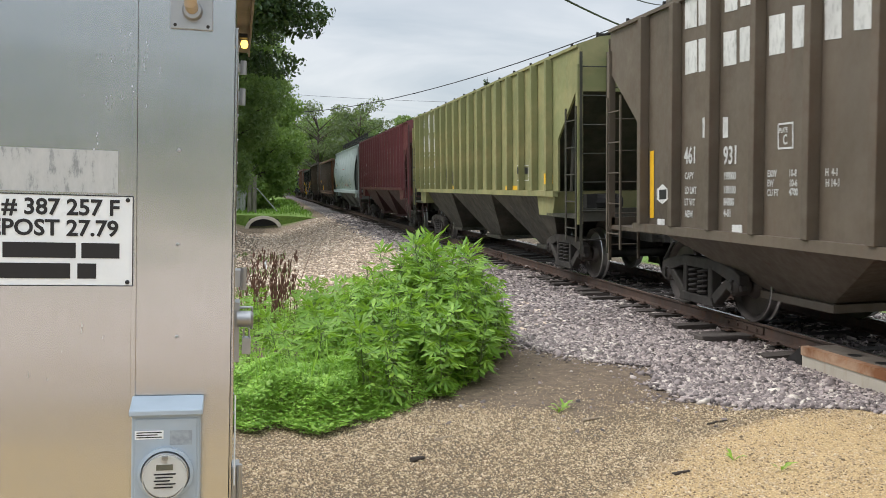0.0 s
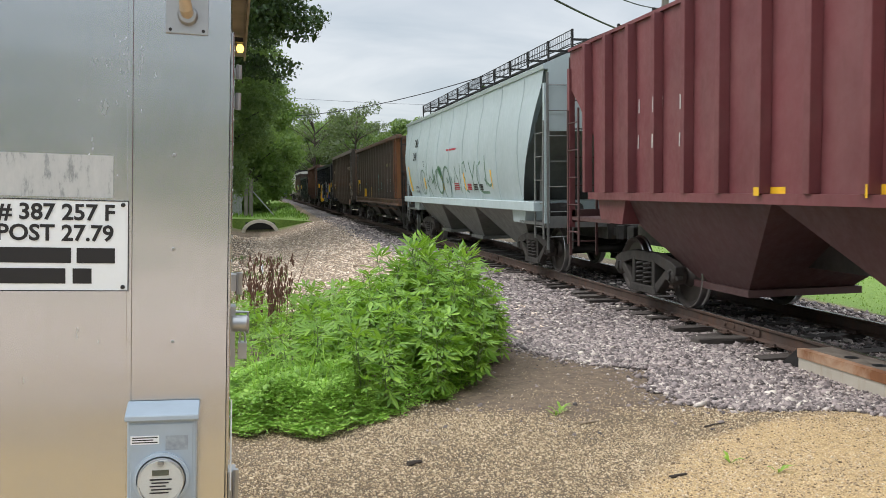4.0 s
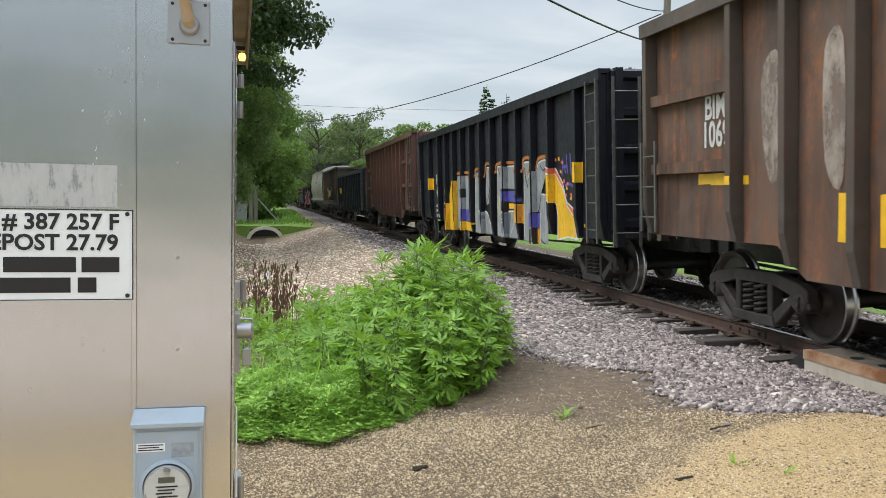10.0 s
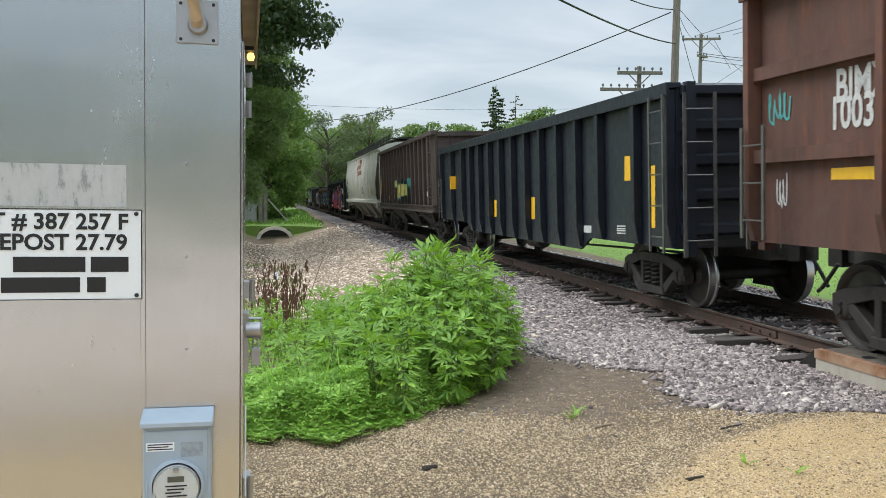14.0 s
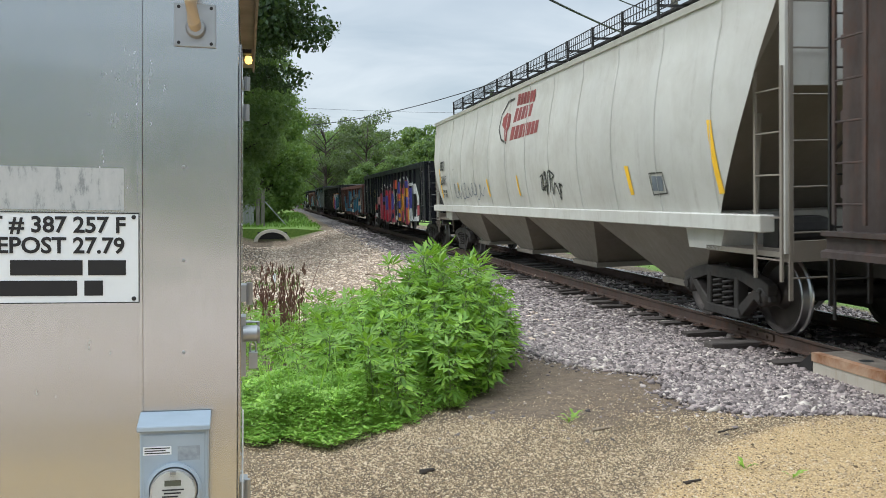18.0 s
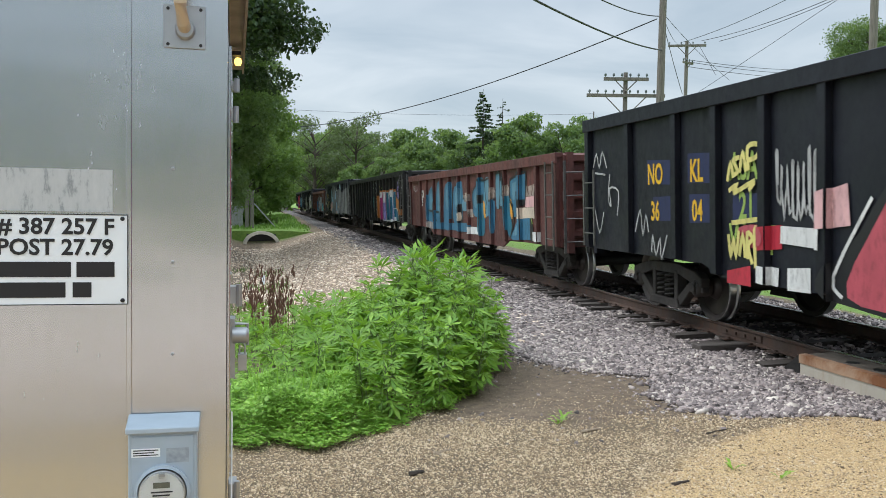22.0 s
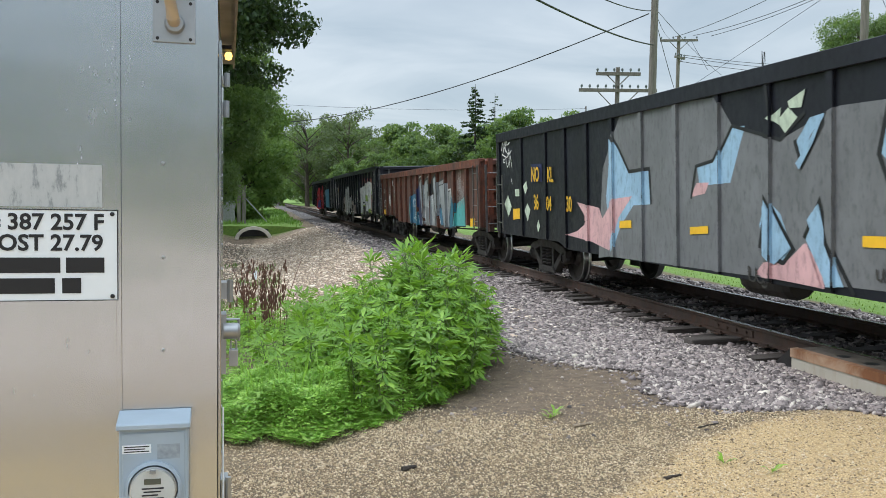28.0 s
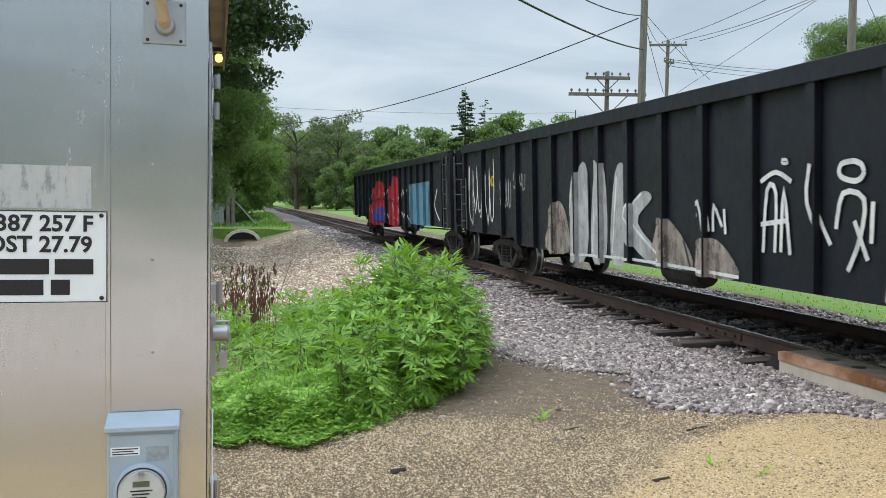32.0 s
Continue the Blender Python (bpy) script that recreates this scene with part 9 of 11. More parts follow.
piece(7, "gold", (6.12, 0.98), (7.25, 0.97), (7.19, 0.75), (6.11, 0.74))
piece(7, "silver", (7.41, 2.22), (7.71, 2.25), (7.7, 1.28), (8.49, 1.26), (8.78, 1), (8.95, 0.75), (7.33, 0.73), (7.3, 1.19))
piece(7, "silver", (8.53, 2.33), (8.82, 2.33), (8.72, 1.47), (8.46, 1.43), (8.4, 1.79))
piece(7, "slate", (7.9, 1.19), (8.3, 1.18), (8.13, 0.8), (7.93, 0.8))
line(7, "black", 0.03, (7.7, 1.28), (7.82, 1.03), (8.01, 0.77))
line(7, "white", 0.03, (7.66, 1.27), (8.49, 1.26), (8.85, 0.92))
line(7, "black", 0.025, (8.46, 1.45), (8.65, 1.63), (8.77, 1.82))
line(7, "white", 0.03, (7.43, 2.21), (7.33, 0.75))
line(7, "white", 0.03, (8.55, 2.32), (8.82, 2.32))
piece(7, "silver", (9.5, 2.3), (10.93, 2.28), (10.92, 1.8), (9.92, 1.81), (9.95, 1.28), (10.91, 1.31), (11.08, 0.75), (9.43, 0.73))
piece(7, "black", (9.87, 1.82), (10.94, 1.8), (11.56, 1.55), (11.55, 1.47), (10.91, 1.3), (9.86, 1.28))
piece(7, "violet", (9.84, 1.75), (10.94, 1.75), (11.4, 1.57), (11.34, 1.52), (10.27, 1.53))
piece(7, "gold", (10.4, 1.49), (11.51, 1.48), (11.51, 1.06), (11.21, 1.11), (10.94, 1.21), (10.89, 1.38), (10.43, 1.37))
piece(7, "orange", (11.21, 1.46), (11.51, 1.47), (11.51, 1.07), (11.36, 1.1))
piece(7, "straw", (9.58, 1.66), (9.66, 1.62), (9.62, 1.22), (9.56, 1.22))
line(7, "white", 0.035, (9.52, 2.3), (9.45, 0.73))
line(7, "white", 0.03, (9.52, 2.31), (10.93, 2.28))
line(7, "black", 0.03, (9.6, 2.27), (9.76, 2.07), (9.93, 1.88))
line(7, "white", 0.03, (9.95, 1.28), (10.91, 1.31), (10.72, 1.03), (10.42, 0.72))
piece(7, "slate", (10.12, 1.26), (10.56, 1.28), (10.39, 0.82), (10.19, 0.84))
line(7, "white", 0.02, (10.12, 1.15), (10.29, 1.14))
line(7, "white", 0.02, (10.18, 1.07), (10.34, 1.06))
piece(7, "silver", (11.57, 2.33), (12.01, 2.33), (12.04, 1.91), (11.98, 1.33), (11.98, 0.93), (12.02, 0.74), (11.51, 0.73))
piece(7, "silver", (12.55, 2.3), (13.05, 2.33), (13.05, 2.15), (12.67, 1.69), (13.05, 1.67), (13.05, 0.73), (12.59, 0.72), (12.58, 1.33), (12, 1.33), (12.06, 1.79), (12.33, 2.07))
piece(7, "violet", (11.96, 1.32), (12.6, 1.31), (12.57, 1.02), (12.05, 1.04))
piece(7, "black", (11.96, 1.3), (12.08, 1.02), (12.39, 1), (12.39, 0.71), (12.11, 0.73))
piece(7, "orange", (12.4, 1.01), (12.57, 1.01), (12.55, 0.72), (12.38, 0.72))
line(7, "black", 0.05, (11.62, 2.22), (11.7, 1.98), (11.98, 1.65))
line(7, "black", 0.03, (11.98, 1.65), (12.12, 1.85), (12.37, 2.06))
line(7, "white", 0.035, (11.58, 2.33), (11.53, 0.74))
line(7, "white", 0.03, (11.58, 2.33), (12, 2.33))
line(7, "white", 0.035, (12.04, 1.78), (12.34, 2.07), (12.56, 2.29), (13.04, 2.33))
line(7, "black", 0.03, (12.57, 0.81), (12.72, 0.76), (12.88, 0.73))
line(7, "black", 0.03, (12.63, 2.24), (12.81, 2.13), (12.97, 2.19))
line(7, "black", 0.03, (12.67, 1.69), (12.55, 1.41), (12.46, 1.34))
line(7, "white", 0.03, (12.67, 1.68), (13.03, 1.67))
line(7, "white", 0.03, (12.6, 1.31), (12.58, 0.73))
line(7, "rustorange", 0.07, (5.32, 2.26), (6.64, 2.26), (6.78, 2.15), (7.34, 2.15), (7.43, 2.28), (7.72, 2.32), (7.86, 2.18), (8.37, 2.13), (8.49, 2.39), (8.82, 2.4), (9.02, 2.22), (9.45, 2.21), (9.5, 2.37), (10.93, 2.35), (11.07, 2.23), (11.47, 2.16), (11.56, 2.39), (12.01, 2.39), (12.16, 2.09), (12.36, 2.16), (12.55, 2.36), (13.05, 2.39))
spray(12, "black", (6.09, 0.69), (6.47, 1.37), (7.01, 1.95), (7.67, 2.06), (8.73, 2.16), (9.85, 2.13), (10.99, 2.06), (11.18, 1.52), (11.34, 1.22), (11.8, 0.8), (11.82, 0.64), (9.79, 0.62))
spray(12, "pink", (6.29, 0.75), (6.67, 1.46), (7.07, 1.91), (7.49, 1.99), (7.63, 1.39), (7.39, 0.76))
spray(12, "violet", (7.43, 1.41), (7.72, 1.92), (7.97, 1.92), (8, 1.47))
spray(12, "red", (7.42, 0.72), (7.63, 1.33), (7.97, 1.45), (8.11, 1.01), (8.14, 0.69))
spray(12, "pink", (8.19, 0.67), (8.2, 1.78), (8.47, 2.02), (9.15, 2), (9.35, 1.42), (9.47, 0.68), (8.94, 0.63), (8.67, 0.94))
spray(12, "red", (8.57, 2.02), (9.15, 2), (9.05, 1.81), (8.61, 1.87))
spray(12, "violet", (8.46, 1.78), (9.18, 1.75), (9.3, 1.22), (8.58, 1.2))
spray(12, "red", (8.86, 0.86), (9.24, 0.97), (9.41, 0.7), (8.99, 0.65))
spray(12, "pink", (9.58, 0.66), (9.21, 1.24), (9.32, 1.86), (9.64, 2.07), (10.01, 2.03), (10.2, 1.68), (10.26, 1.1), (10, 0.67))
spray(12, "red", (9.63, 1.92), (9.97, 1.93), (10.09, 1.29), (9.73, 1.15))
spray(12, "violet", (9.36, 1.68), (9.5, 1.85), (9.61, 1.25), (9.43, 1.16))
spray(12, "pink", (10.32, 0.61), (10.12, 1.76), (10.26, 2.15), (10.64, 2.15), (11.07, 1.95), (11.21, 1.58), (11.3, 1.18), (11.74, 0.8), (11.79, 0.66), (10.95, 0.63))
spray(12, "violet", (10.59, 1.96), (10.95, 1.92), (11.1, 1.66), (10.96, 1.13), (10.6, 1.18))
spray(12, "navyblue", (10.53, 1.11), (10.96, 1.11), (10.96, 0.65), (10.7, 0.69))
spray(12, "red", (11.11, 1.44), (11.27, 1.14), (11.43, 0.92), (11.17, 1.06))
line(12, "white", 0.08, (6.94, 1.74), (7.09, 2.16), (7.89, 1.98), (8.01, 2.32), (8.68, 2.15), (9.25, 2.21), (9.38, 2.03), (9.69, 2.16), (10.02, 2.11), (10.1, 2.26), (10.64, 2.27), (11.08, 2.11), (11.17, 1.86), (11.23, 1.6), (11.14, 1.41), (11.34, 1.51), (11.72, 1.36))
line(12, "white", 0.05, (11.69, 1.34), (11.71, 1.01), (11.81, 0.66))
line(12, "white", 0.04, (6.62, 1.67), (6.1, 0.93), (6.23, 0.74))
line(12, "white", 0.04, (10.56, 0.95), (10.77, 0.66))
spray(12, "pink", (11.1, 2.31), (11.53, 2.32), (11.52, 2.13), (11.13, 2.13))
spray(12, "coral", (11.7, 2.39), (12.35, 2.42), (12.3, 2.09), (11.74, 2.12))
spray(12, "pale", (12.23, 2.14), (12.64, 2.18), (12.66, 1.97), (12.26, 1.92))
spray(12, "white", (11.19, 1.96), (11.61, 1.95), (11.58, 1.8), (11.32, 1.76))
piece(12, "rose", (5.81, 1.7), (6.3, 1.8), (6.34, 1.41), (5.85, 1.36))
spray(12, "pink", (4.48, 1.34), (4.96, 1.37), (5.02, 1.17), (4.54, 1.13))
piece(12, "white", (5.27, 1.38), (5.99, 1.37), (5.98, 1.17), (5.26, 1.2))
piece(12, "white", (4.93, 0.95), (5.24, 0.94), (5.22, 0.74), (4.91, 0.77))
spray(12, "black", (12.06, 0.76), (12.06, 1.74), (12.61, 1.92), (12.74, 2.32), (13.13, 2.4), (13.84, 2.33), (14.1, 2.45), (14.58, 2.17), (14.8, 2.43), (15.06, 2.44), (15.44, 2.24), (15.44, 0.75), (14.26, 0.72), (12.99, 0.75))
line(12, "white", 0.1, (12.29, 0.73), (12.16, 1.04), (12, 1.77), (12.61, 1.99), (12.69, 2.34), (13.13, 2.43), (13.79, 2.34), (13.89, 2.44), (14.1, 2.51), (14.36, 2.41), (14.58, 2.2), (14.78, 2.43), (15.05, 2.47), (15.44, 2.28))
piece(12, "white", (11.95, 0.94), (12.32, 0.92), (12.34, 0.76), (11.99, 0.77))
spray(12, "pink", (12.21, 1.1), (12.36, 1.58), (12.63, 1.71), (12.59, 1.2), (12.43, 1.01))
spray(12, "violet", (12.74, 2.27), (13.11, 2.32), (13.17, 1.86), (12.83, 1.82))
spray(12, "coral", (12.7, 1.85), (13.17, 1.85), (13.21, 1.69), (12.78, 1.68))
spray(12, "violet", (12.7, 1.51), (13.21, 1.65), (13.14, 1.33), (12.7, 1.25))
spray(12, "orange", (12.51, 0.81), (12.59, 1.2), (13.14, 1.17), (13.18, 0.76), (12.79, 0.77))
spray(12, "pink", (12.49, 1.06), (12.69, 1), (12.64, 0.81), (12.45, 0.82))
spray(12, "orange", (12.6, 1.59), (13, 1.65), (12.95, 1.55), (12.65, 1.44))
spray(12, "violet", (12.87, 1.08), (13.07, 1.02), (13.04, 0.89), (12.87, 0.93))
spray(12, "pink", (13.15, 2.28), (13.82, 2.25), (13.81, 1.9), (13.15, 1.97))
spray(12, "orange", (13.18, 2.22), (13.55, 2.22), (13.47, 2), (13.2, 2))
spray(12, "violet", (13.35, 2), (13.74, 2.12), (13.78, 1.91), (13.57, 1.83))
spray(12, "orange", (13.29, 1.84), (13.59, 1.81), (13.5, 1.29), (13.56, 0.75), (13.25, 0.74), (13.3, 1.29))
spray(12, "violet", (13.35, 1.79), (13.53, 1.75), (13.48, 1.53), (13.35, 1.49))
spray(12, "pink", (13.26, 1.25), (13.51, 1.33), (13.53, 0.94), (13.28, 0.85))
line(12, "white", 0.045, (13.62, 1.78), (13.57, 1.42), (13.57, 1.24))
spray(12, "pink", (13.72, 0.78), (13.76, 1.72), (14.08, 2.16), (14.25, 2.27), (14.46, 2.19), (14.53, 1.38), (14.72, 0.73), (14.4, 0.73), (14.3, 1.15), (14.11, 1.14), (14.07, 0.75))
spray(12, "orange", (13.74, 1.77), (14.04, 1.81), (14.02, 1.25), (13.77, 1.18))
spray(12, "violet", (14.13, 1.99), (14.41, 2.1), (14.45, 1.77), (14.19, 1.7))
spray(12, "orange", (14.28, 1.65), (14.42, 1.7), (14.44, 1.37), (14.32, 1.4))
spray(12, "violet", (14.31, 1.2), (14.51, 1.22), (14.63, 0.82), (14.44, 0.78))
spray(12, "orange", (13.73, 1.06), (13.92, 1.13), (13.93, 0.9), (13.75, 0.82))
spray(12, "black", (14.13, 1.77), (14.19, 1.6), (14.17, 1.39), (14.1, 1.38))
line(12, "white", 0.04, (14.23, 1.88), (14.13, 1.66), (14.11, 1.42))
line(12, "white", 0.04, (14.09, 1.14), (14.13, 0.91), (14.22, 0.74))
spray(12, "pink", (14.8, 0.73), (14.7, 1.39), (14.65, 1.71), (14.77, 2.12), (14.88, 2.36), (15.17, 2.37), (15.4, 2.25), (15.44, 2.08), (15.44, 0.77))
spray(12, "violet", (14.86, 2.34), (15.28, 2.31), (15.24, 2.09), (14.9, 2.1))
spray(12, "orange", (14.9, 2.04), (15.21, 2.04), (15.17, 1.74), (14.88, 1.73))
spray(12, "violet", (14.85, 1.7), (15.18, 1.67), (15.17, 1.3), (14.89, 1.38))
spray(12, "orange", (14.75, 1.38), (14.94, 1.24), (14.93, 0.75), (14.8, 0.74))
spray(12, "orange", (15.03, 1.18), (15.29, 1.26), (15.4, 0.8), (15.04, 0.79))
spray(12, "violet", (14.67, 1.66), (14.78, 1.92), (14.8, 1.55), (14.72, 1.43))
line(12, "black", 0.1, (14.89, 1.76), (14.88, 1.39), (14.94, 1.03), (14.94, 0.73))
line(12, "white", 0.06, (15.33, 1.92), (15.24, 1.7), (15.21, 1.4))
line(12, "black", 0.05, (14.63, 2.18), (14.6, 1.82), (14.63, 1.39), (14.81, 0.76))
spray(13, "blue", (3, 1.08), (3.15, 1.84), (3.78, 2.11), (4.18, 2.03), (4.03, 1.09))
spray(13, "blue", (4.25, 0.93), (4.53, 2.09), (5.03, 2.19), (5.06, 1.65), (5.12, 0.96))
spray(13, "blue", (5.44, 0.91), (5.64, 2), (6.18, 2.15), (6.66, 2.08), (6.46, 1.09), (6.29, 0.84))
spray(13, "blue", (6.73, 1.13), (6.83, 1.93), (7.35, 2.08), (7.88, 2.11), (7.86, 1.16), (7.29, 0.97))
spray(13, "sky", (3.37, 1.78), (3.85, 1.95), (3.8, 1.42), (3.38, 1.39))
spray(13, "sky", (4.64, 1.94), (4.94, 2.01), (4.89, 1.32), (4.63, 1.31))
spray(13, "sky", (5.84, 1.92), (6.36, 2.01), (6.26, 1.44), (5.81, 1.44))
spray(13, "sky", (7, 1.85), (7.66, 1.97), (7.64, 1.46), (7.04, 1.4))
spray(13, "sky", (7.85, 1.59), (8.21, 1.76), (8.4, 1.68), (8.38, 1.41), (7.94, 1.39))
line(13, "black", 0.08, (4.18, 2.03), (4.32, 1.77), (4.12, 1.3), (4.56, 0.85))
line(13, "black", 0.09, (5.09, 2.01), (5.26, 1.43), (5.3, 0.88), (5.5, 0.78))
line(13, "black", 0.08, (6.66, 2.01), (6.68, 1.35), (6.47, 0.83))
line(13, "black", 0.06, (3.11, 1.35), (3.76, 1.32), (4.74, 1.31))
spray(13, "black", (7.37, 1.36), (7.8, 1.56), (7.82, 0.9), (7.56, 0.84))
spray(13, "blue", (3.17, 1.01), (5.78, 1.01), (8.51, 1.06), (8.45, 0.84), (6.41, 0.83), (3.28, 0.79))
spray(13, "bleached", (8.01, 1.78), (8.59, 1.9), (8.76, 1.65), (8.1, 1.63))
spray(13, "bleached", (8.71, 1.42), (9.15, 1.41), (9.14, 1.25), (8.75, 1.24))
piece(13, "white", (8.62, 0.98), (9.58, 0.99), (9.61, 0.81), (8.62, 0.8))
spray(13, "cream", (7.42, 1.28), (7.68, 1.33), (7.73, 1.16), (7.46, 1.11))
spray(13, "bleached", (2.99, 0.98), (3.93, 0.97), (3.84, 0.79), (3.06, 0.81))
spray(13, "blue", (9.08, 1.34), (9.03, 1.82), (9.35, 1.98), (9.64, 2.02), (9.66, 1.48), (9.43, 1.25))
spray(13, "sky", (9.15, 1.56), (9.29, 1.86), (9.53, 1.91), (9.44, 1.48))
spray(13, "petrol", (9.66, 2.1), (10.18, 2.1), (10.2, 1.02), (10, 0.8), (9.77, 0.86), (9.67, 1.24))
spray(13, "blue", (9.7, 2.07), (10.15, 2.07), (10.14, 1.8), (9.73, 1.79))
piece(13, "black", (9.69, 1.78), (10.06, 1.8), (10.06, 1.6), (9.68, 1.57))
spray(13, "sky", (10.22, 2.1), (10.67, 2.16), (10.75, 1.68), (10.55, 1.34), (10.21, 1.32))
spray(13, "orange", (10.08, 1.63), (10.22, 1.58), (10.28, 1.26), (10.12, 1.27))
spray(13, "bleached", (10.63, 1.93), (11.2, 1.92), (11.16, 1.68), (10.65, 1.66))
spray(13, "blue", (10.55, 1.57), (11.13, 1.64), (11.06, 0.99), (10.9, 0.93), (10.81, 1.3), (10.54, 1.28))
spray(13, "sky", (11.27, 2.22), (11.58, 2.25), (11.59, 1.78), (11.51, 1.5), (11.27, 1.52))
spray(13, "sky", (11.62, 2.11), (11.98, 2.22), (12, 1.74), (11.93, 1.54), (11.6, 1.52))
spray(13, "bleached", (12.01, 1.96), (12.3, 1.97), (12.29, 1.73), (12.01, 1.74))
line(13, "black", 0.05, (9.06, 1.32), (9.01, 1.82), (9.35, 2), (9.66, 2.06), (9.7, 2.15), (10.22, 2.13), (10.67, 2.17), (10.76, 2.02), (10.59, 1.68), (11.13, 1.69), (11.2, 2), (11.25, 2.23), (11.58, 2.27), (11.61, 2.09), (11.99, 2.23), (12.01, 1.74))
line(13, "black", 0.05, (10.24, 2.1), (10.31, 1.72), (10.38, 1.61), (10.27, 1.33))
line(13, "black", 0.05, (11.58, 2.06), (11.58, 1.78), (11.51, 1.52), (11.93, 1.52))
spray(13, "petrol", (12.06, 1.71), (12.36, 1.69), (12.42, 1.32), (12.52, 0.88), (12.23, 0.88), (12.05, 1.18))
piece(13, "blue", (12.36, 2.05), (12.53, 2.1), (13.49, 2.2), (13.44, 1.61), (13.1, 1.59), (12.87, 1.67), (12.82, 1.32), (12.66, 1.3), (12.55, 1.58), (12.41, 1.67))
piece(13, "sky", (12.53, 2.01), (13.09, 2.08), (13.08, 1.87), (12.78, 1.85), (12.73, 1.67), (12.57, 1.67))
piece(13, "black", (12.78, 1.84), (13.1, 1.84), (13.08, 1.67), (13.44, 1.67), (13.39, 1.57), (13.08, 1.51), (12.82, 1.48))
spray(13, "cream", (12.85, 1.63), (13.06, 1.68), (13.06, 1.57), (12.87, 1.53))
spray(13, "orange", (12.35, 1.64), (12.46, 1.66), (12.54, 1.36), (12.51, 1.25), (12.38, 1.35))
piece(13, "blue", (12.4, 0.85), (12.78, 1.18), (13.08, 1.27), (13.74, 1.35), (13.9, 1.15), (13.85, 0.87), (12.52, 0.81))
spray(13, "sky", (12.52, 0.91), (12.86, 1.15), (13.08, 1.16), (12.97, 0.97))
spray(13, "black", (13.74, 1.28), (13.92, 1.15), (13.91, 0.87), (13.76, 0.87))
line(13, "lime", 0.03, (13.58, 1.33), (13.76, 1.35), (13.9, 1.19))
piece(13, "slate", (12.89, 1.26), (13.06, 1.31), (13.06, 1.1), (12.91, 1.09))
piece(13, "bleached", (13.53, 1.93), (14.29, 1.97), (14.27, 1.74), (13.48, 1.73))
piece(13, "rose", (13.48, 1.72), (14.27, 1.74), (14.26, 1.53), (13.46, 1.51))
piece(13, "cream", (13.03, 1.5), (14.26, 1.52), (14.27, 1.3), (13.58, 1.3), (13.08, 1.27))
piece(13, "white", (13.9, 1.03), (14.35, 1.04), (14.35, 0.85), (13.9, 0.85))
line(13, "black", 0.05, (12.34, 1.71), (12.38, 2.07), (12.53, 2.11), (13.5, 2.22), (13.45, 1.61))
line(13, "black", 0.06, (12.34, 1.68), (12.53, 1.5), (12.64, 1.3), (12.52, 1.07), (12.35, 0.85))
spray(14, "rustorange", (11.61, 1.78), (12.25, 1.8), (12.26, 0.85), (11.76, 1.03), (11.25, 0.93), (11.5, 1.16))
spray(14, "rustorange", (12.38, 1.93), (12.46, 2.05), (13.31, 2.11), (14.33, 2.1), (15.32, 2.08), (15.93, 2.13), (16.28, 2.18), (16.52, 2.22), (17, 2.08), (17, 1.87), (15.43, 1.92), (13.13, 1.98))
spray(14, "rustorange", (16.96, 1.82), (17.24, 1.74), (17.61, 1.69), (17.65, 1.56), (17.58, 1.26), (17.53, 1.01), (17.32, 1.33), (16.96, 1.37))
piece(14, "white", (12.35, 0.92), (12.44, 1.42), (12.54, 1.96), (13.17, 2.05), (14.33, 2.04), (15.32, 2.01), (15.77, 2), (15.98, 2.08), (16.52, 2.16), (16.96, 2.01), (16.96, 1.37), (17.32, 1.33), (17.51, 1.16), (17.53, 0.9), (15.76, 0.79), (13.28, 0.8))
piece(14, "magenta", (13.14, 2.04), (13.31, 2.06), (13.27, 1.68), (13.21, 1.45), (13.31, 0.91), (13.42, 0.82), (12.92, 0.84), (12.82, 1.2), (12.94, 1.64))
piece(14, "lilac", (13.35, 2.05), (13.73, 2.06), (13.88, 1.68), (14.07, 1.45), (14.12, 0.84), (13.81, 0.85), (13.75, 1.22), (13.49, 1.22), (13.32, 1.13), (13.29, 1.45))
piece(14, "magenta", (14.14, 2.03), (14.33, 2.04), (14.38, 1.25), (14.48, 0.89), (14.18, 0.85), (14.1, 1.24), (14.03, 1.68))
piece(14, "rustorange", (13.32, 1.1), (13.72, 1.13), (13.75, 0.89), (13.45, 0.87))
piece(14, "petrol", (14.68, 1.97), (14.98, 2), (14.98, 1.67), (15.26, 1.28), (15.22, 0.85), (14.88, 0.86), (14.83, 1.28), (14.62, 1.32), (14.46, 1.45), (14.7, 1.54))
piece(14, "magenta", (15.07, 1.66), (15.31, 1.93), (15.34, 1.29), (15.3, 1.03), (15.21, 0.83), (15.19, 1.31))
spray(14, "dark", (14.47, 1.12), (14.67, 1.18), (14.69, 0.99), (14.53, 0.94))
piece(14, "petrol", (15.41, 1.97), (15.82, 1.99), (16, 1.73), (16.06, 1.31), (15.93, 0.87), (15.42, 0.87), (15.31, 1.16), (15.34, 1.67))
spray(14, "white", (15.32, 1.59), (15.54, 1.63), (15.71, 1.48), (15.71, 1.3), (15.49, 1.21), (15.35, 1.27))
spray(14, "dark", (15.35, 1.52), (15.43, 1.48), (15.43, 1.31), (15.34, 1.31))
piece(14, "lilac", (16.03, 0.82), (16.08, 1.31), (16.16, 1.72), (16.19, 2), (16.34, 2.03), (16.38, 1.72), (16.29, 1.32), (16.27, 0.9))
piece(14, "petrol", (16.42, 2.08), (16.66, 2.13), (16.97, 2), (16.97, 1.36), (16.75, 1.36), (16.58, 1.71), (16.44, 1.69))
spray(14, "white", (16.32, 1.57), (16.44, 1.69), (16.66, 1.63), (16.71, 1.41), (16.34, 1.34))
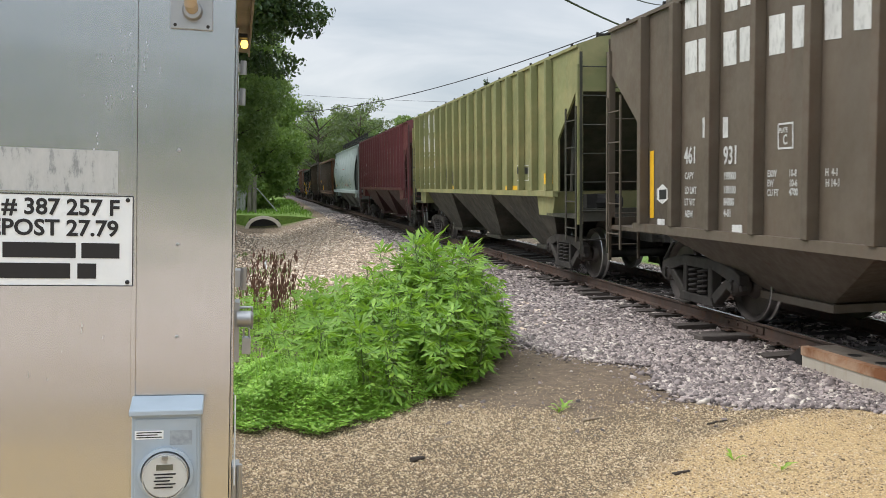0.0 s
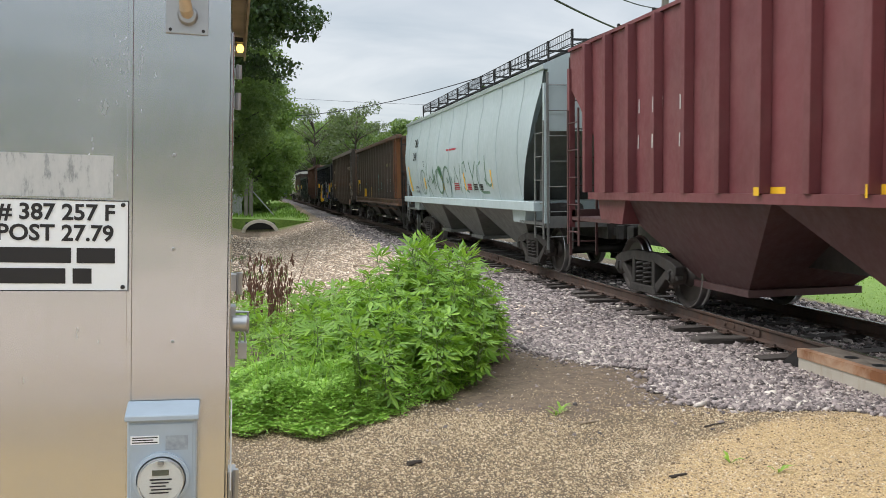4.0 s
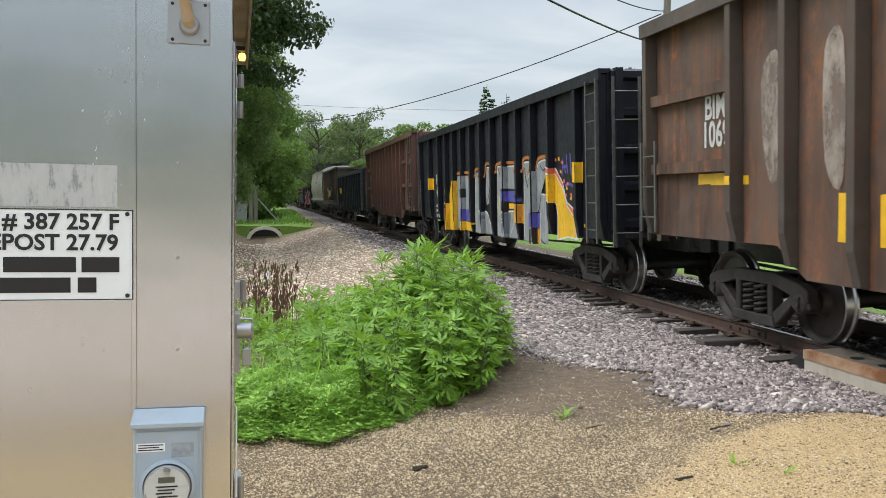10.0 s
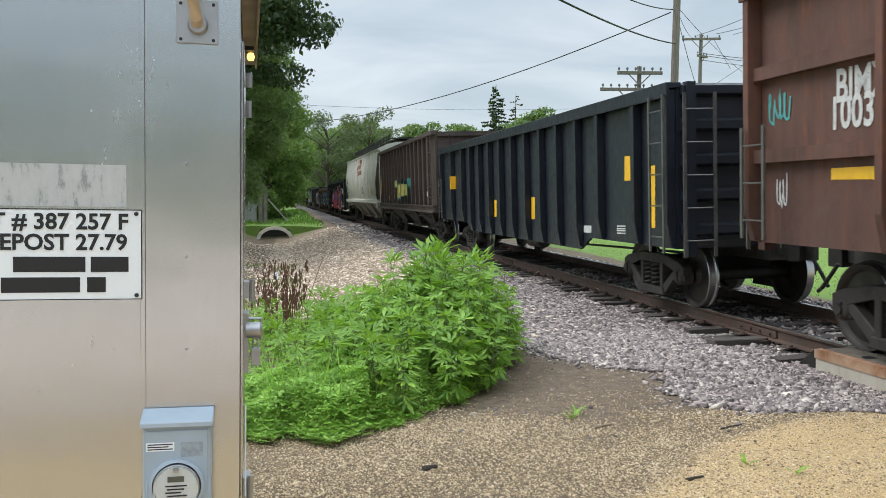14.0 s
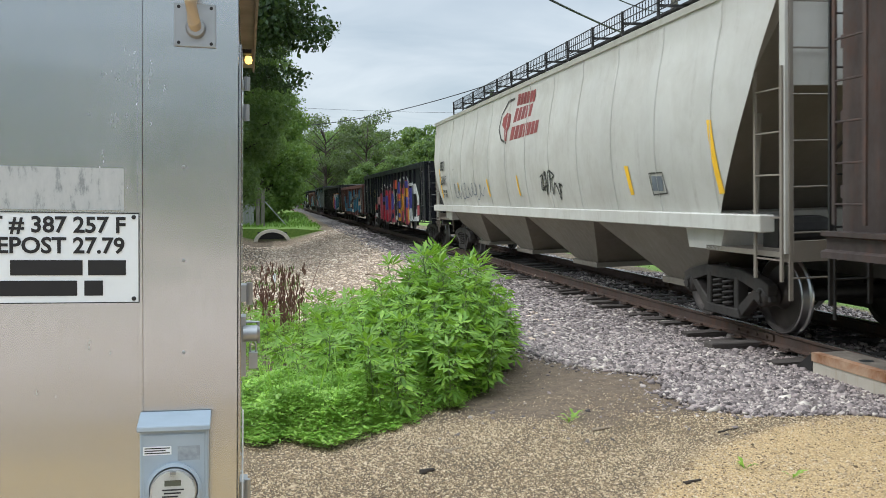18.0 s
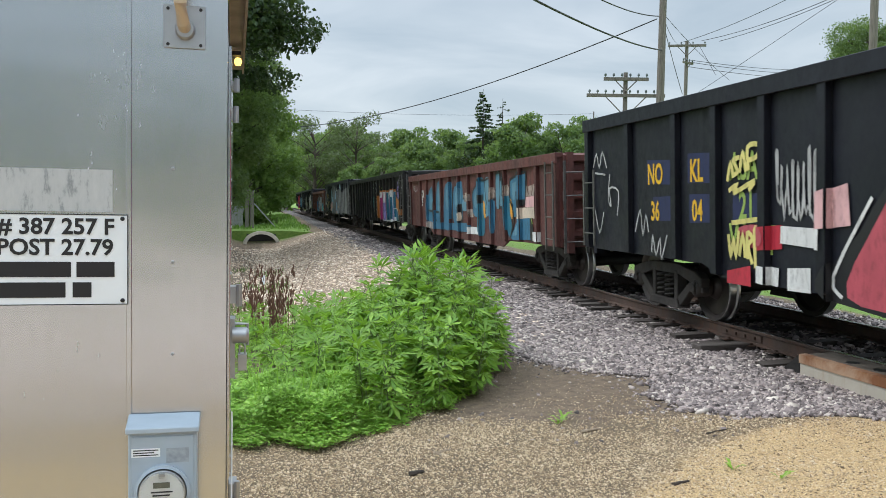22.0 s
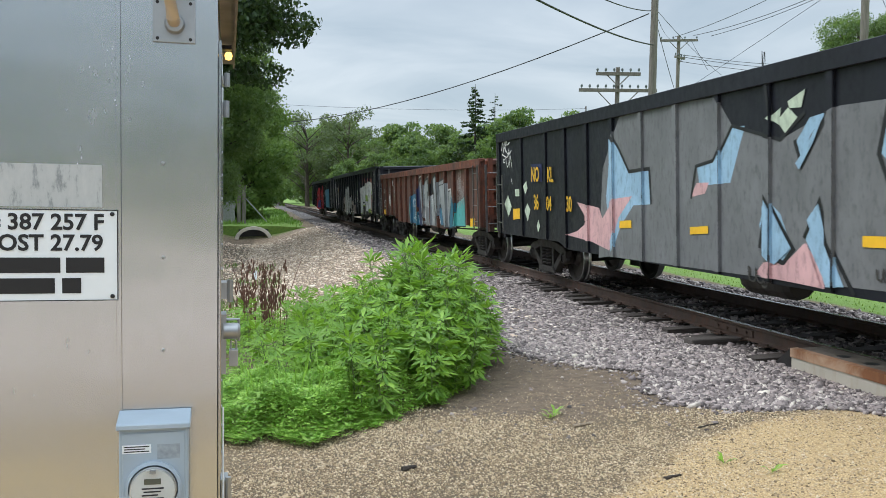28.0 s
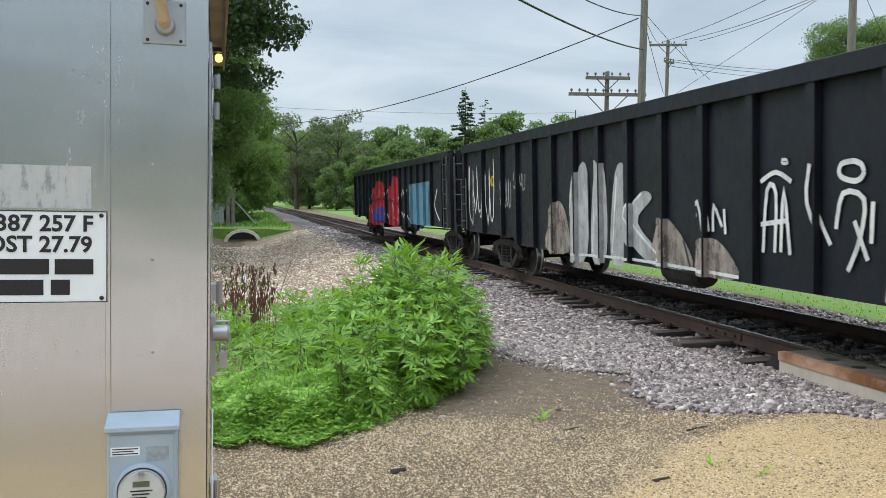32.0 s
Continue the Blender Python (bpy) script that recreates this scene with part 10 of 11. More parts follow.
spray(14, "dark", (16.38, 1.53), (16.51, 1.61), (16.58, 1.52), (16.53, 1.39), (16.36, 1.39))
spray(14, "dark", (16.36, 1.12), (16.6, 1.18), (16.83, 1.11), (16.83, 0.89), (16.42, 0.86))
piece(14, "petrol", (16.93, 1.33), (17.24, 1.32), (17.47, 1.16), (17.54, 0.89), (17.05, 0.87), (16.92, 1.12))
line(14, "rustorange", 0.05, (11.88, 1.77), (12.04, 1.6), (11.86, 1.34), (12.15, 1.31), (11.89, 1.04), (12.14, 1.01), (11.97, 0.86))
line(14, "black", 0.02, (11.92, 1.73), (12.08, 1.52), (11.85, 1.21), (12.11, 1.09))
line(14, "straw", 0.03, (12.81, 2), (12.89, 2.24), (13, 2.29), (13.07, 2.07), (12.92, 2.12))
line(14, "black", 0.02, (13.79, 1.23), (14.6, 1.23))
spray(16, "teal", (6.18, 1.38), (6.53, 1.48), (6.67, 0.78), (6.19, 0.8))
spray(16, "blue", (6.49, 1.46), (6.86, 1.67), (7.68, 1.66), (7.78, 1.15), (7.99, 0.74), (6.84, 0.76), (6.51, 0.77))
spray(16, "petrol", (7.32, 1.66), (7.69, 1.66), (7.79, 1.15), (7.97, 0.77), (7.45, 0.78))
spray(16, "navyblue", (7.77, 1.79), (8.14, 1.96), (8.18, 1.3), (8.4, 0.76), (8.07, 0.72), (7.87, 1.15))
line(16, "white", 0.035, (6.95, 1.54), (6.98, 1.26))
line(16, "white", 0.035, (7.17, 1.56), (6.98, 1.41), (7.19, 1.28))
line(16, "white", 0.035, (7.29, 1.51), (7.28, 1.33), (7.43, 1.35))
line(16, "white", 0.035, (7.28, 1.43), (7.4, 1.44))
line(16, "white", 0.035, (7.46, 1.52), (7.46, 1.33), (7.57, 1.35))
line(16, "white", 0.035, (7.55, 1.5), (7.74, 1.52))
line(16, "white", 0.035, (7.65, 1.51), (7.64, 1.34))
line(16, "white", 0.035, (7.19, 1.12), (7.21, 0.91), (7.03, 0.93))
line(16, "white", 0.035, (7.45, 1.1), (7.31, 1.09), (7.33, 0.9), (7.48, 0.91))
line(16, "white", 0.035, (7.31, 1), (7.45, 1.02))
line(16, "white", 0.035, (7.54, 1.11), (7.56, 0.92), (7.7, 1.01), (7.54, 1.11))
line(16, "white", 0.035, (7.9, 1.13), (7.73, 1.08), (7.87, 1), (7.7, 0.93))
line(16, "white", 0.035, (7.45, 0.84), (7.68, 0.9), (7.81, 0.86))
line(16, "white", 0.035, (7.69, 1.85), (7.66, 1.56), (7.76, 1.15), (7.94, 0.79))
piece(16, "silver", (8.08, 2.05), (8.27, 2.16), (8.74, 2.12), (8.8, 1.75), (8.73, 1), (8.94, 0.76), (8.43, 0.78), (8.28, 1.3))
piece(16, "silver", (8.8, 1.93), (9.06, 2.1), (9.55, 2.16), (9.79, 2.12), (9.83, 0.8), (9.05, 0.75), (8.84, 1.01))
spray(16, "black", (9.31, 1.77), (9.42, 1.75), (9.53, 1.5), (9.72, 1.57), (9.78, 1.37), (9.74, 1.17), (9.57, 1.21), (9.4, 1.4))
piece(16, "silver", (9.84, 1.64), (10.32, 1.72), (10.34, 1.26), (10.42, 0.77), (9.84, 0.76))
piece(16, "black", (9.81, 1.95), (10.16, 2.1), (10.26, 1.77), (9.84, 1.65))
piece(16, "silver", (10.21, 2.15), (10.48, 2.22), (10.88, 2.22), (10.98, 1.2), (10.84, 0.76), (10.48, 0.75), (10.37, 1.26), (10.25, 1.78))
piece(16, "grey", (8.86, 1.32), (9.81, 1.3), (9.83, 0.81), (9.07, 0.76))
piece(16, "grey", (10.39, 1.21), (10.95, 1.19), (10.84, 0.77), (10.5, 0.76))
line(16, "black", 0.07, (8.02, 2.11), (8.29, 2.2), (8.74, 2.15), (8.82, 1.92), (9.06, 2.13), (9.6, 2.19), (9.81, 2.13), (9.84, 2.01), (10.24, 2.17), (10.48, 2.22), (10.97, 2.24))
line(16, "black", 0.05, (8.8, 1.93), (8.84, 1.44), (8.81, 1.01), (8.97, 0.76))
line(16, "black", 0.07, (10.25, 1.89), (10.31, 1.47), (10.39, 1.21), (10.5, 0.73))
line(16, "white", 0.03, (8.08, 2.21), (8.29, 2.26), (8.74, 2.22))
line(16, "white", 0.03, (9.02, 2.15), (9.6, 2.23), (9.81, 2.19))
line(16, "white", 0.025, (8.95, 1.87), (8.99, 0.78))
line(16, "white", 0.025, (9.98, 1.65), (10, 0.98))
line(16, "white", 0.025, (10.11, 1.68), (10.13, 0.83))
line(16, "white", 0.04, (9.42, 1.35), (9.48, 1.4), (9.57, 1.37), (9.51, 1.3), (9.42, 1.35))
line(17, "oxblood", 0.14, (14.02, 2.21), (14.6, 2.4), (15.4, 2.39), (15.68, 2.3), (16.35, 2.4), (17.26, 2.36), (17.84, 2.26), (17.95, 2.13), (17.9, 1.7), (17.67, 1.46), (17.36, 1.43), (17.31, 0.87))
spray(17, "dark", (13.97, 0.8), (14.56, 1.15), (15.52, 1.16), (16.46, 0.96), (17.31, 0.86), (16.07, 0.75), (14.55, 0.75))
spray(17, "white", (13.99, 2.04), (14.31, 2.2), (14.61, 2.32), (14.64, 2.03), (14.54, 1.65), (14.82, 1.39), (15.06, 1.21), (14.56, 1.17), (14.16, 0.87), (13.92, 0.79), (14.01, 1.41))
spray(17, "white", (14.59, 2.02), (14.92, 2.08), (15.39, 2.28), (15.58, 2.28), (15.58, 1.44), (15.55, 1.18), (15.14, 1.24), (14.91, 1.48), (14.88, 1.71), (14.58, 1.71))
spray(17, "white", (15.65, 2.09), (16.03, 2.27), (16.35, 2.33), (16.63, 2.28), (16.66, 1.96), (16.41, 1.9), (16.22, 1.94), (16.24, 1.83), (16.6, 1.7), (16.62, 1.13), (16.4, 0.99), (16.07, 0.93), (15.73, 1.02), (15.67, 1.19), (16.01, 1.23), (16.08, 1.4), (15.74, 1.58), (15.63, 1.79))
spray(17, "white", (16.65, 2.24), (17.26, 2.26), (17.7, 2.21), (17.87, 2.13), (17.85, 1.71), (17.65, 1.67), (17.42, 1.67), (17.32, 1.47), (17.32, 1), (16.93, 0.99), (16.68, 1.07), (16.66, 1.46))
spray(17, "lime", (17.26, 1.88), (17.48, 1.87), (17.46, 1.76), (17.28, 1.75))
spray(17, "lime", (17.46, 1.66), (17.73, 1.67), (17.71, 1.56), (17.41, 1.57))
spray(17, "lime", (13.94, 0.79), (14.31, 1), (14.53, 1.19), (14.49, 1.03), (14.16, 0.84))
spray(17, "lime", (16.76, 1.01), (16.93, 1.06), (17.33, 0.91), (17.3, 0.86), (16.87, 0.92))
spray(17, "rustorange", (15.36, 2.19), (15.48, 2.14), (15.44, 1.79), (15.31, 1.71), (15.23, 1.82))
spray(17, "lime", (15.66, 1.77), (16.02, 1.65), (16.16, 1.42), (16.03, 1.38), (15.81, 1.54))
spray(17, "lime", (14.6, 1.2), (15.06, 1.22), (15.52, 1.16), (15.06, 1.16))
spray(17, "oxblood", (17.28, 1.74), (17.42, 1.67), (17.34, 1.46), (17.28, 1.47))
spray(17, "lime", (16.24, 1.94), (16.35, 1.95), (16.56, 1.83), (16.49, 1.8))
line(17, "black", 0.035, (14.63, 2.31), (14.59, 2.03), (14.51, 1.56))
line(17, "black", 0.035, (14.58, 1.71), (14.88, 1.69), (15.03, 1.22))
line(17, "black", 0.035, (15.61, 2.26), (15.62, 1.79), (15.64, 1.23))
line(17, "black", 0.035, (16.64, 2.28), (16.66, 1.77), (16.66, 1.07))
line(17, "black", 0.035, (15.65, 1.77), (16.03, 1.65), (16.16, 1.41), (16, 1.36), (15.76, 1.55))
line(17, "black", 0.035, (13.97, 2.04), (14.01, 1.41), (13.9, 0.79))
line(17, "black", 0.035, (14.6, 1.19), (15.14, 1.24), (15.55, 1.17), (16.07, 0.92), (16.41, 0.98), (16.63, 1.13))
line(17, "black", 0.035, (15.36, 2.21), (15.48, 2.13), (15.44, 1.78), (15.29, 1.71), (15.22, 1.84), (15.36, 2.21))
line(17, "black", 0.035, (16.22, 1.95), (16.37, 1.96), (16.61, 1.77))
line(17, "black", 0.035, (16.7, 1.07), (16.95, 0.99), (17.32, 0.99))
line(17, "black", 0.035, (17.85, 1.7), (17.42, 1.67), (17.33, 1.47))
line(17, "white", 0.03, (14.96, 1.04), (14.89, 0.81), (15.12, 0.85))
line(17, "white", 0.03, (15.12, 0.93), (15.15, 0.84), (15.28, 0.94), (15.3, 0.84))
line(17, "white", 0.03, (15.43, 0.96), (15.34, 0.91), (15.46, 0.88), (15.37, 0.83))
line(17, "white", 0.03, (15.49, 0.92), (15.6, 0.91))
line(17, "white", 0.04, (17.73, 1.72), (18.06, 1.73), (18.06, 1.42), (17.8, 1.43))
line(17, "white", 0.04, (17.65, 1.53), (17.86, 1.53))
line(17, "white", 0.03, (17.69, 1.48), (17.86, 1.48))
spray(6, "bleached", (2.64, 2.98), (2.95, 3.1), (3.06, 2.09), (2.8, 1.78), (2.64, 2.3))
spray(6, "bleached", (3.68, 3.03), (3.95, 3.1), (3.95, 1.77), (3.69, 1.97))
spray(6, "bleached", (4.66, 3.03), (4.94, 3.09), (4.95, 1.85), (4.66, 1.77), (4.56, 2.41))
spray(6, "bleached", (8.44, 3.22), (8.72, 3.21), (8.79, 2.37), (9.2, 2.31), (9.16, 2.04), (8.48, 2), (8.47, 2.6))
spray(6, "bleached", (9.77, 2.69), (9.89, 2.96), (10.1, 3.1), (10.15, 2.94), (10.01, 2.68), (9.82, 2.63))
spray(6, "bleached", (9.7, 1.53), (9.83, 1.71), (10.07, 1.83), (10.23, 1.72), (10.25, 1.54))
spray(6, "bleached", (10.45, 3.04), (10.68, 2.95), (10.82, 2.68), (10.85, 2.38), (10.79, 2.07), (10.67, 1.87), (10.63, 2.14), (10.67, 2.5), (10.56, 2.82))
spray(6, "bleached", (10.63, 1.81), (11.16, 1.83), (11.17, 1.41), (10.64, 1.47))
line(6, "bleached", 0.05, (5.98, 2.5), (5.93, 2.12), (5.8, 1.89), (5.64, 1.89), (5.52, 2.14), (5.48, 2.53), (5.54, 2.91), (5.68, 3.14), (5.83, 3.12), (5.94, 2.87), (5.98, 2.5))
line(6, "bleached", 0.05, (6.91, 2.9), (6.88, 2.77), (6.8, 2.7), (6.7, 2.71), (6.62, 2.8), (6.59, 2.94), (6.63, 3.07), (6.71, 3.14), (6.81, 3.13), (6.88, 3.04), (6.91, 2.9))
line(6, "bleached", 0.05, (8.97, 3.02), (8.95, 2.93), (8.91, 2.88), (8.85, 2.89), (8.8, 2.95), (8.78, 3.04), (8.8, 3.13), (8.85, 3.18), (8.91, 3.17), (8.95, 3.11), (8.97, 3.02))
line(6, "bleached", 0.05, (9.04, 2.7), (9.02, 2.63), (8.98, 2.6), (8.92, 2.6), (8.87, 2.65), (8.85, 2.72), (8.87, 2.78), (8.92, 2.82), (8.98, 2.81), (9.02, 2.77), (9.04, 2.7))
line(6, "bleached", 0.05, (9.68, 2.77), (9.65, 2.66), (9.59, 2.6), (9.51, 2.6), (9.45, 2.68), (9.43, 2.81), (9.45, 2.92), (9.51, 2.99), (9.59, 2.97), (9.65, 2.89), (9.68, 2.77))
line(6, "bleached", 0.05, (9.78, 1.95), (9.75, 1.8), (9.69, 1.7), (9.61, 1.7), (9.54, 1.8), (9.51, 1.96), (9.54, 2.12), (9.61, 2.22), (9.69, 2.21), (9.75, 2.11), (9.78, 1.95))
line(6, "bleached", 0.05, (9.71, 1.96), (9.7, 1.87), (9.67, 1.81), (9.63, 1.81), (9.6, 1.87), (9.59, 1.96), (9.6, 2.05), (9.63, 2.11), (9.67, 2.1), (9.7, 2.05), (9.71, 1.96))
line(6, "bleached", 0.04, (5.93, 2.95), (5.89, 2.87), (5.8, 2.82), (5.69, 2.83), (5.6, 2.9), (5.56, 2.99), (5.6, 3.07), (5.69, 3.12), (5.81, 3.1), (5.9, 3.04), (5.93, 2.95))
line(6, "bleached", 0.04, (5.92, 2.34), (5.88, 2.22), (5.78, 2.14), (5.67, 2.15), (5.58, 2.23), (5.54, 2.36), (5.58, 2.48), (5.68, 2.55), (5.79, 2.54), (5.88, 2.46), (5.92, 2.34))
line(6, "pale", 0.06, (9.1, 3.4), (9.12, 2.66), (9.07, 1.92))
line(6, "bleached", 0.05, (6.78, 2.63), (6.85, 2.29), (6.74, 1.9))
line(6, "pale", 0.05, (10.69, 2.91), (10.85, 2.48), (10.77, 1.97))
line(6, "pale", 0.04, (10.63, 1.82), (11.16, 1.84))
line(6, "pale", 0.04, (8.44, 2.93), (8.51, 2.06))
spray(10, "teal", (5.51, 2.25), (5.88, 2.37), (6.08, 2.27), (6.03, 2.04), (5.62, 2.01))
spray(10, "teal", (5.85, 1.9), (6.11, 2.1), (6.66, 2.16), (6.79, 1.95), (6.75, 1.55), (6.5, 1.53), (6.39, 1.58), (6.02, 1.49), (5.85, 1.57), (5.95, 1.75))
spray(10, "straw", (5.58, 2.25), (5.87, 2.33), (6.02, 2.26), (5.97, 2.07), (5.64, 2.06))
spray(10, "straw", (5.94, 1.9), (6.13, 2.05), (6.64, 2.12), (6.74, 1.95), (6.68, 1.71), (6.71, 1.61), (6.52, 1.59), (6.41, 1.65), (6.05, 1.56), (5.94, 1.59), (6.04, 1.74))
piece(10, "black", (6.73, 2.37), (7.39, 2.37), (7.71, 2.32), (8.17, 2.38), (8.5, 2.13), (8.5, 1.42), (6.72, 1.39))
piece(10, "green", (6.77, 2.33), (6.94, 2.34), (6.96, 1.94), (7.1, 1.95), (7.13, 2.33), (7.33, 2.34), (7.33, 1.42), (7.18, 1.42), (7.12, 1.67), (6.85, 1.7), (6.77, 1.74))
piece(10, "straw", (7.4, 2.14), (7.63, 2.17), (7.59, 1.63), (7.4, 1.64))
piece(10, "green", (7.74, 2.31), (8.05, 2.36), (8.15, 2.34), (8.14, 1.42), (8.02, 1.43), (7.98, 1.68), (7.87, 1.67), (7.81, 1.4), (7.67, 1.4), (7.71, 1.97))
piece(10, "straw", (8.15, 2.13), (8.44, 2.11), (8.47, 1.67), (8.17, 1.67))
line(10, "teal", 0.05, (7.39, 2.16), (7.64, 2.18))
line(10, "teal", 0.05, (7.39, 1.63), (7.61, 1.61))
line(10, "teal", 0.05, (8.15, 2.15), (8.46, 2.13))
line(10, "teal", 0.05, (6.75, 1.61), (6.96, 1.6), (7.16, 1.52))
line(10, "white", 0.03, (6.78, 2.32), (6.79, 1.75))
line(10, "white", 0.03, (7.14, 2.32), (7.12, 1.94))
line(10, "white", 0.03, (7.75, 2.31), (7.71, 1.81))
line(10, "white", 0.03, (7.97, 1.99), (8.05, 1.46))
line(10, "white", 0.03, (7.14, 1.67), (7.2, 1.42))
line(4, "bottle", 0.035, (4.19, 1.93), (4.11, 1.71), (3.92, 1.57), (3.66, 1.57), (3.45, 1.71), (3.37, 1.95), (3.45, 2.18), (3.67, 2.31), (3.92, 2.3), (4.12, 2.15), (4.19, 1.93))
line(4, "bottle", 0.05, (3.68, 2.17), (3.71, 1.75), (3.84, 1.51))
line(4, "bottle", 0.035, (4.39, 2.45), (4.52, 1.96), (4.6, 1.61))
line(4, "bottle", 0.04, (4.41, 2.01), (4.63, 1.95), (4.88, 2.05), (4.82, 2.15))
line(4, "bottle", 0.035, (4.43, 1.92), (4.77, 1.74), (5.14, 1.35))
line(4, "bottle", 0.045, (5.06, 2.09), (5.42, 1.92), (5.83, 2.18), (6.04, 2.3))
line(4, "bottle", 0.045, (5.44, 2.39), (5.42, 1.93))
line(4, "bottle", 0.045, (5.46, 2.31), (5.6, 1.68))
line(4, "bottle", 0.05, (5.54, 2.17), (5.81, 1.8))
line(4, "bottle", 0.05, (5.14, 1.87), (5.54, 1.99))
line(4, "bottle", 0.075, (6.78, 1.96), (6.71, 1.75), (6.53, 1.61), (6.28, 1.61), (6.07, 1.75), (5.99, 1.99), (6.07, 2.22), (6.27, 2.34), (6.52, 2.33), (6.71, 2.18), (6.78, 1.96))
spray(4, "green", (6.04, 2.28), (6.3, 2.38), (6.57, 2.28), (6.72, 2.07), (6.55, 2.12), (6.3, 2.27))
line(4, "bottle", 0.06, (6.22, 2.27), (6.54, 2.08), (6.78, 1.94))
line(4, "bottle", 0.05, (7.79, 1.86), (7.71, 1.59), (7.5, 1.42), (7.22, 1.41), (6.97, 1.59), (6.87, 1.88), (6.96, 2.17), (7.2, 2.33), (7.49, 2.31), (7.7, 2.13), (7.79, 1.86))
line(4, "bottle", 0.06, (7.37, 2.01), (7.57, 1.9))
line(4, "bottle", 0.04, (7.35, 1.93), (7.45, 1.88))
line(11, "black", 0.035, (11.4, 2.06), (11.55, 2.09), (11.43, 1.85), (11.59, 1.81))
line(11, "black", 0.035, (11.67, 2.17), (11.55, 1.98), (11.64, 1.81), (11.72, 2.16))
line(11, "black", 0.035, (11.72, 2.15), (11.78, 1.94), (11.73, 1.7), (11.9, 2.11))
line(11, "black", 0.035, (11.9, 2.11), (11.96, 2.17), (12.01, 2.06), (11.94, 1.76))
line(11, "black", 0.035, (12.01, 2.17), (12.24, 2.08), (12.11, 1.99), (12.09, 1.72), (12.26, 1.95))
line(11, "black", 0.035, (12.26, 1.95), (12.4, 1.81), (12.48, 1.63), (12.52, 1.91))
line(11, "black", 0.035, (12.52, 1.91), (12.66, 1.87), (12.48, 1.91), (12.56, 1.75))
line(11, "black", 0.035, (11.99, 2.19), (12.05, 2))
line(11, "black", 0.035, (11.52, 1.84), (11.87, 1.9))
line(11, "black", 0.03, (11.8, 2.12), (11.79, 2.1), (11.77, 2.09), (11.75, 2.09), (11.73, 2.1), (11.73, 2.12), (11.73, 2.14), (11.75, 2.15), (11.77, 2.15), (11.79, 2.14), (11.8, 2.12))
spray(17, "pale", (6.72, 0.76), (7.06, 2.05), (7.47, 2.08), (7.43, 0.78))
spray(17, "pale", (7.59, 0.79), (7.76, 2.11), (8.13, 2.02), (8.16, 0.81))
spray(17, "pale", (8.31, 0.81), (8.49, 2.02), (8.87, 2), (8.85, 0.82))
spray(17, "pale", (8.86, 1.41), (9.33, 1.74), (9.62, 1.65), (9.2, 1.32), (10.02, 0.84), (9.56, 0.79), (8.85, 1.11))
spray(17, "bleached", (5.51, 0.8), (6.09, 1.59), (6.55, 1.37), (6.64, 0.77))
spray(17, "bleached", (9.56, 0.84), (9.85, 1.39), (10.35, 1.23), (10.67, 0.81), (9.8, 0.78))
spray(17, "bleached", (10.75, 0.78), (10.89, 1.16), (11.3, 1.14), (11.65, 0.78))
line(17, "white", 0.04, (7.02, 1.93), (6.79, 0.77))
line(17, "white", 0.04, (7.79, 2.04), (7.63, 0.82))
line(17, "white", 0.04, (8.54, 1.96), (8.37, 0.86))
line(17, "white", 0.04, (9.33, 1.72), (8.91, 1.39), (9.93, 0.85))
line(17, "white", 0.04, (6.72, 0.74), (8.51, 0.8), (10.02, 0.81), (11.65, 0.79))
line(17, "black", 0.04, (7.5, 1.99), (7.53, 0.81))
line(17, "black", 0.04, (8.25, 1.97), (8.25, 0.82))
line(17, "black", 0.04, (10.45, 1.14), (10.61, 0.82))
line(17, "white", 0.05, (10.77, 1.43), (10.93, 1.61), (11.04, 1.27))
line(17, "white", 0.05, (11.13, 1.27), (11.15, 1.56), (11.32, 1.33))
line(17, "white", 0.05, (11.36, 1.53), (11.39, 1.25))
line(17, "white", 0.05, (12.1, 1.09), (12.17, 1.73), (12.32, 1.7), (12.3, 1.1))
line(17, "white", 0.05, (12.06, 1.38), (12.52, 1.43))
line(17, "white", 0.05, (12.4, 1.11), (12.45, 1.73), (12.55, 1.09))
line(17, "white", 0.05, (12.06, 1.82), (12.32, 1.91), (12.57, 1.81))
line(17, "white", 0.05, (12.96, 1.97), (12.92, 1.61), (13.15, 1.22))
line(17, "white", 0.05, (13.22, 1.37), (13.31, 1.69), (13.58, 1.64), (13.53, 1.29), (13.38, 1))
line(17, "white", 0.05, (13.46, 1.45), (13.63, 1.11))
line(17, "white", 0.05, (13.69, 1.62), (13.67, 1.26))
line(17, "white", 0.05, (13.58, 1.88), (13.55, 1.83), (13.48, 1.8), (13.38, 1.81), (13.29, 1.84), (13.26, 1.89), (13.29, 1.95), (13.38, 1.97), (13.47, 1.97), (13.55, 1.94), (13.58, 1.88))
line(17, "white", 0.03, (12.51, 2.01), (12.5, 1.99), (12.48, 1.99), (12.45, 1.99), (12.43, 2), (12.43, 2.01), (12.43, 2.03), (12.45, 2.03), (12.48, 2.03), (12.5, 2.02), (12.51, 2.01))
spray(18, "red", (4.71, 0.71), (6.17, 2.14), (8.31, 2.24), (8.66, 0.84))
spray(18, "red", (9.6, 0.83), (10.2, 2.29), (11.56, 2.27), (11.67, 0.88))
piece(18, "sky", (13.48, 0.85), (13.8, 2.11), (16.91, 2.16), (16.65, 0.86))
line(18, "white", 0.06, (5.69, 2.04), (4.84, 1.35), (6.13, 0.78))
line(18, "white", 0.06, (7.45, 2.02), (6.69, 1.36), (7.86, 0.82))
line(18, "white", 0.06, (9.24, 2), (8.55, 1.38), (9.61, 0.86))
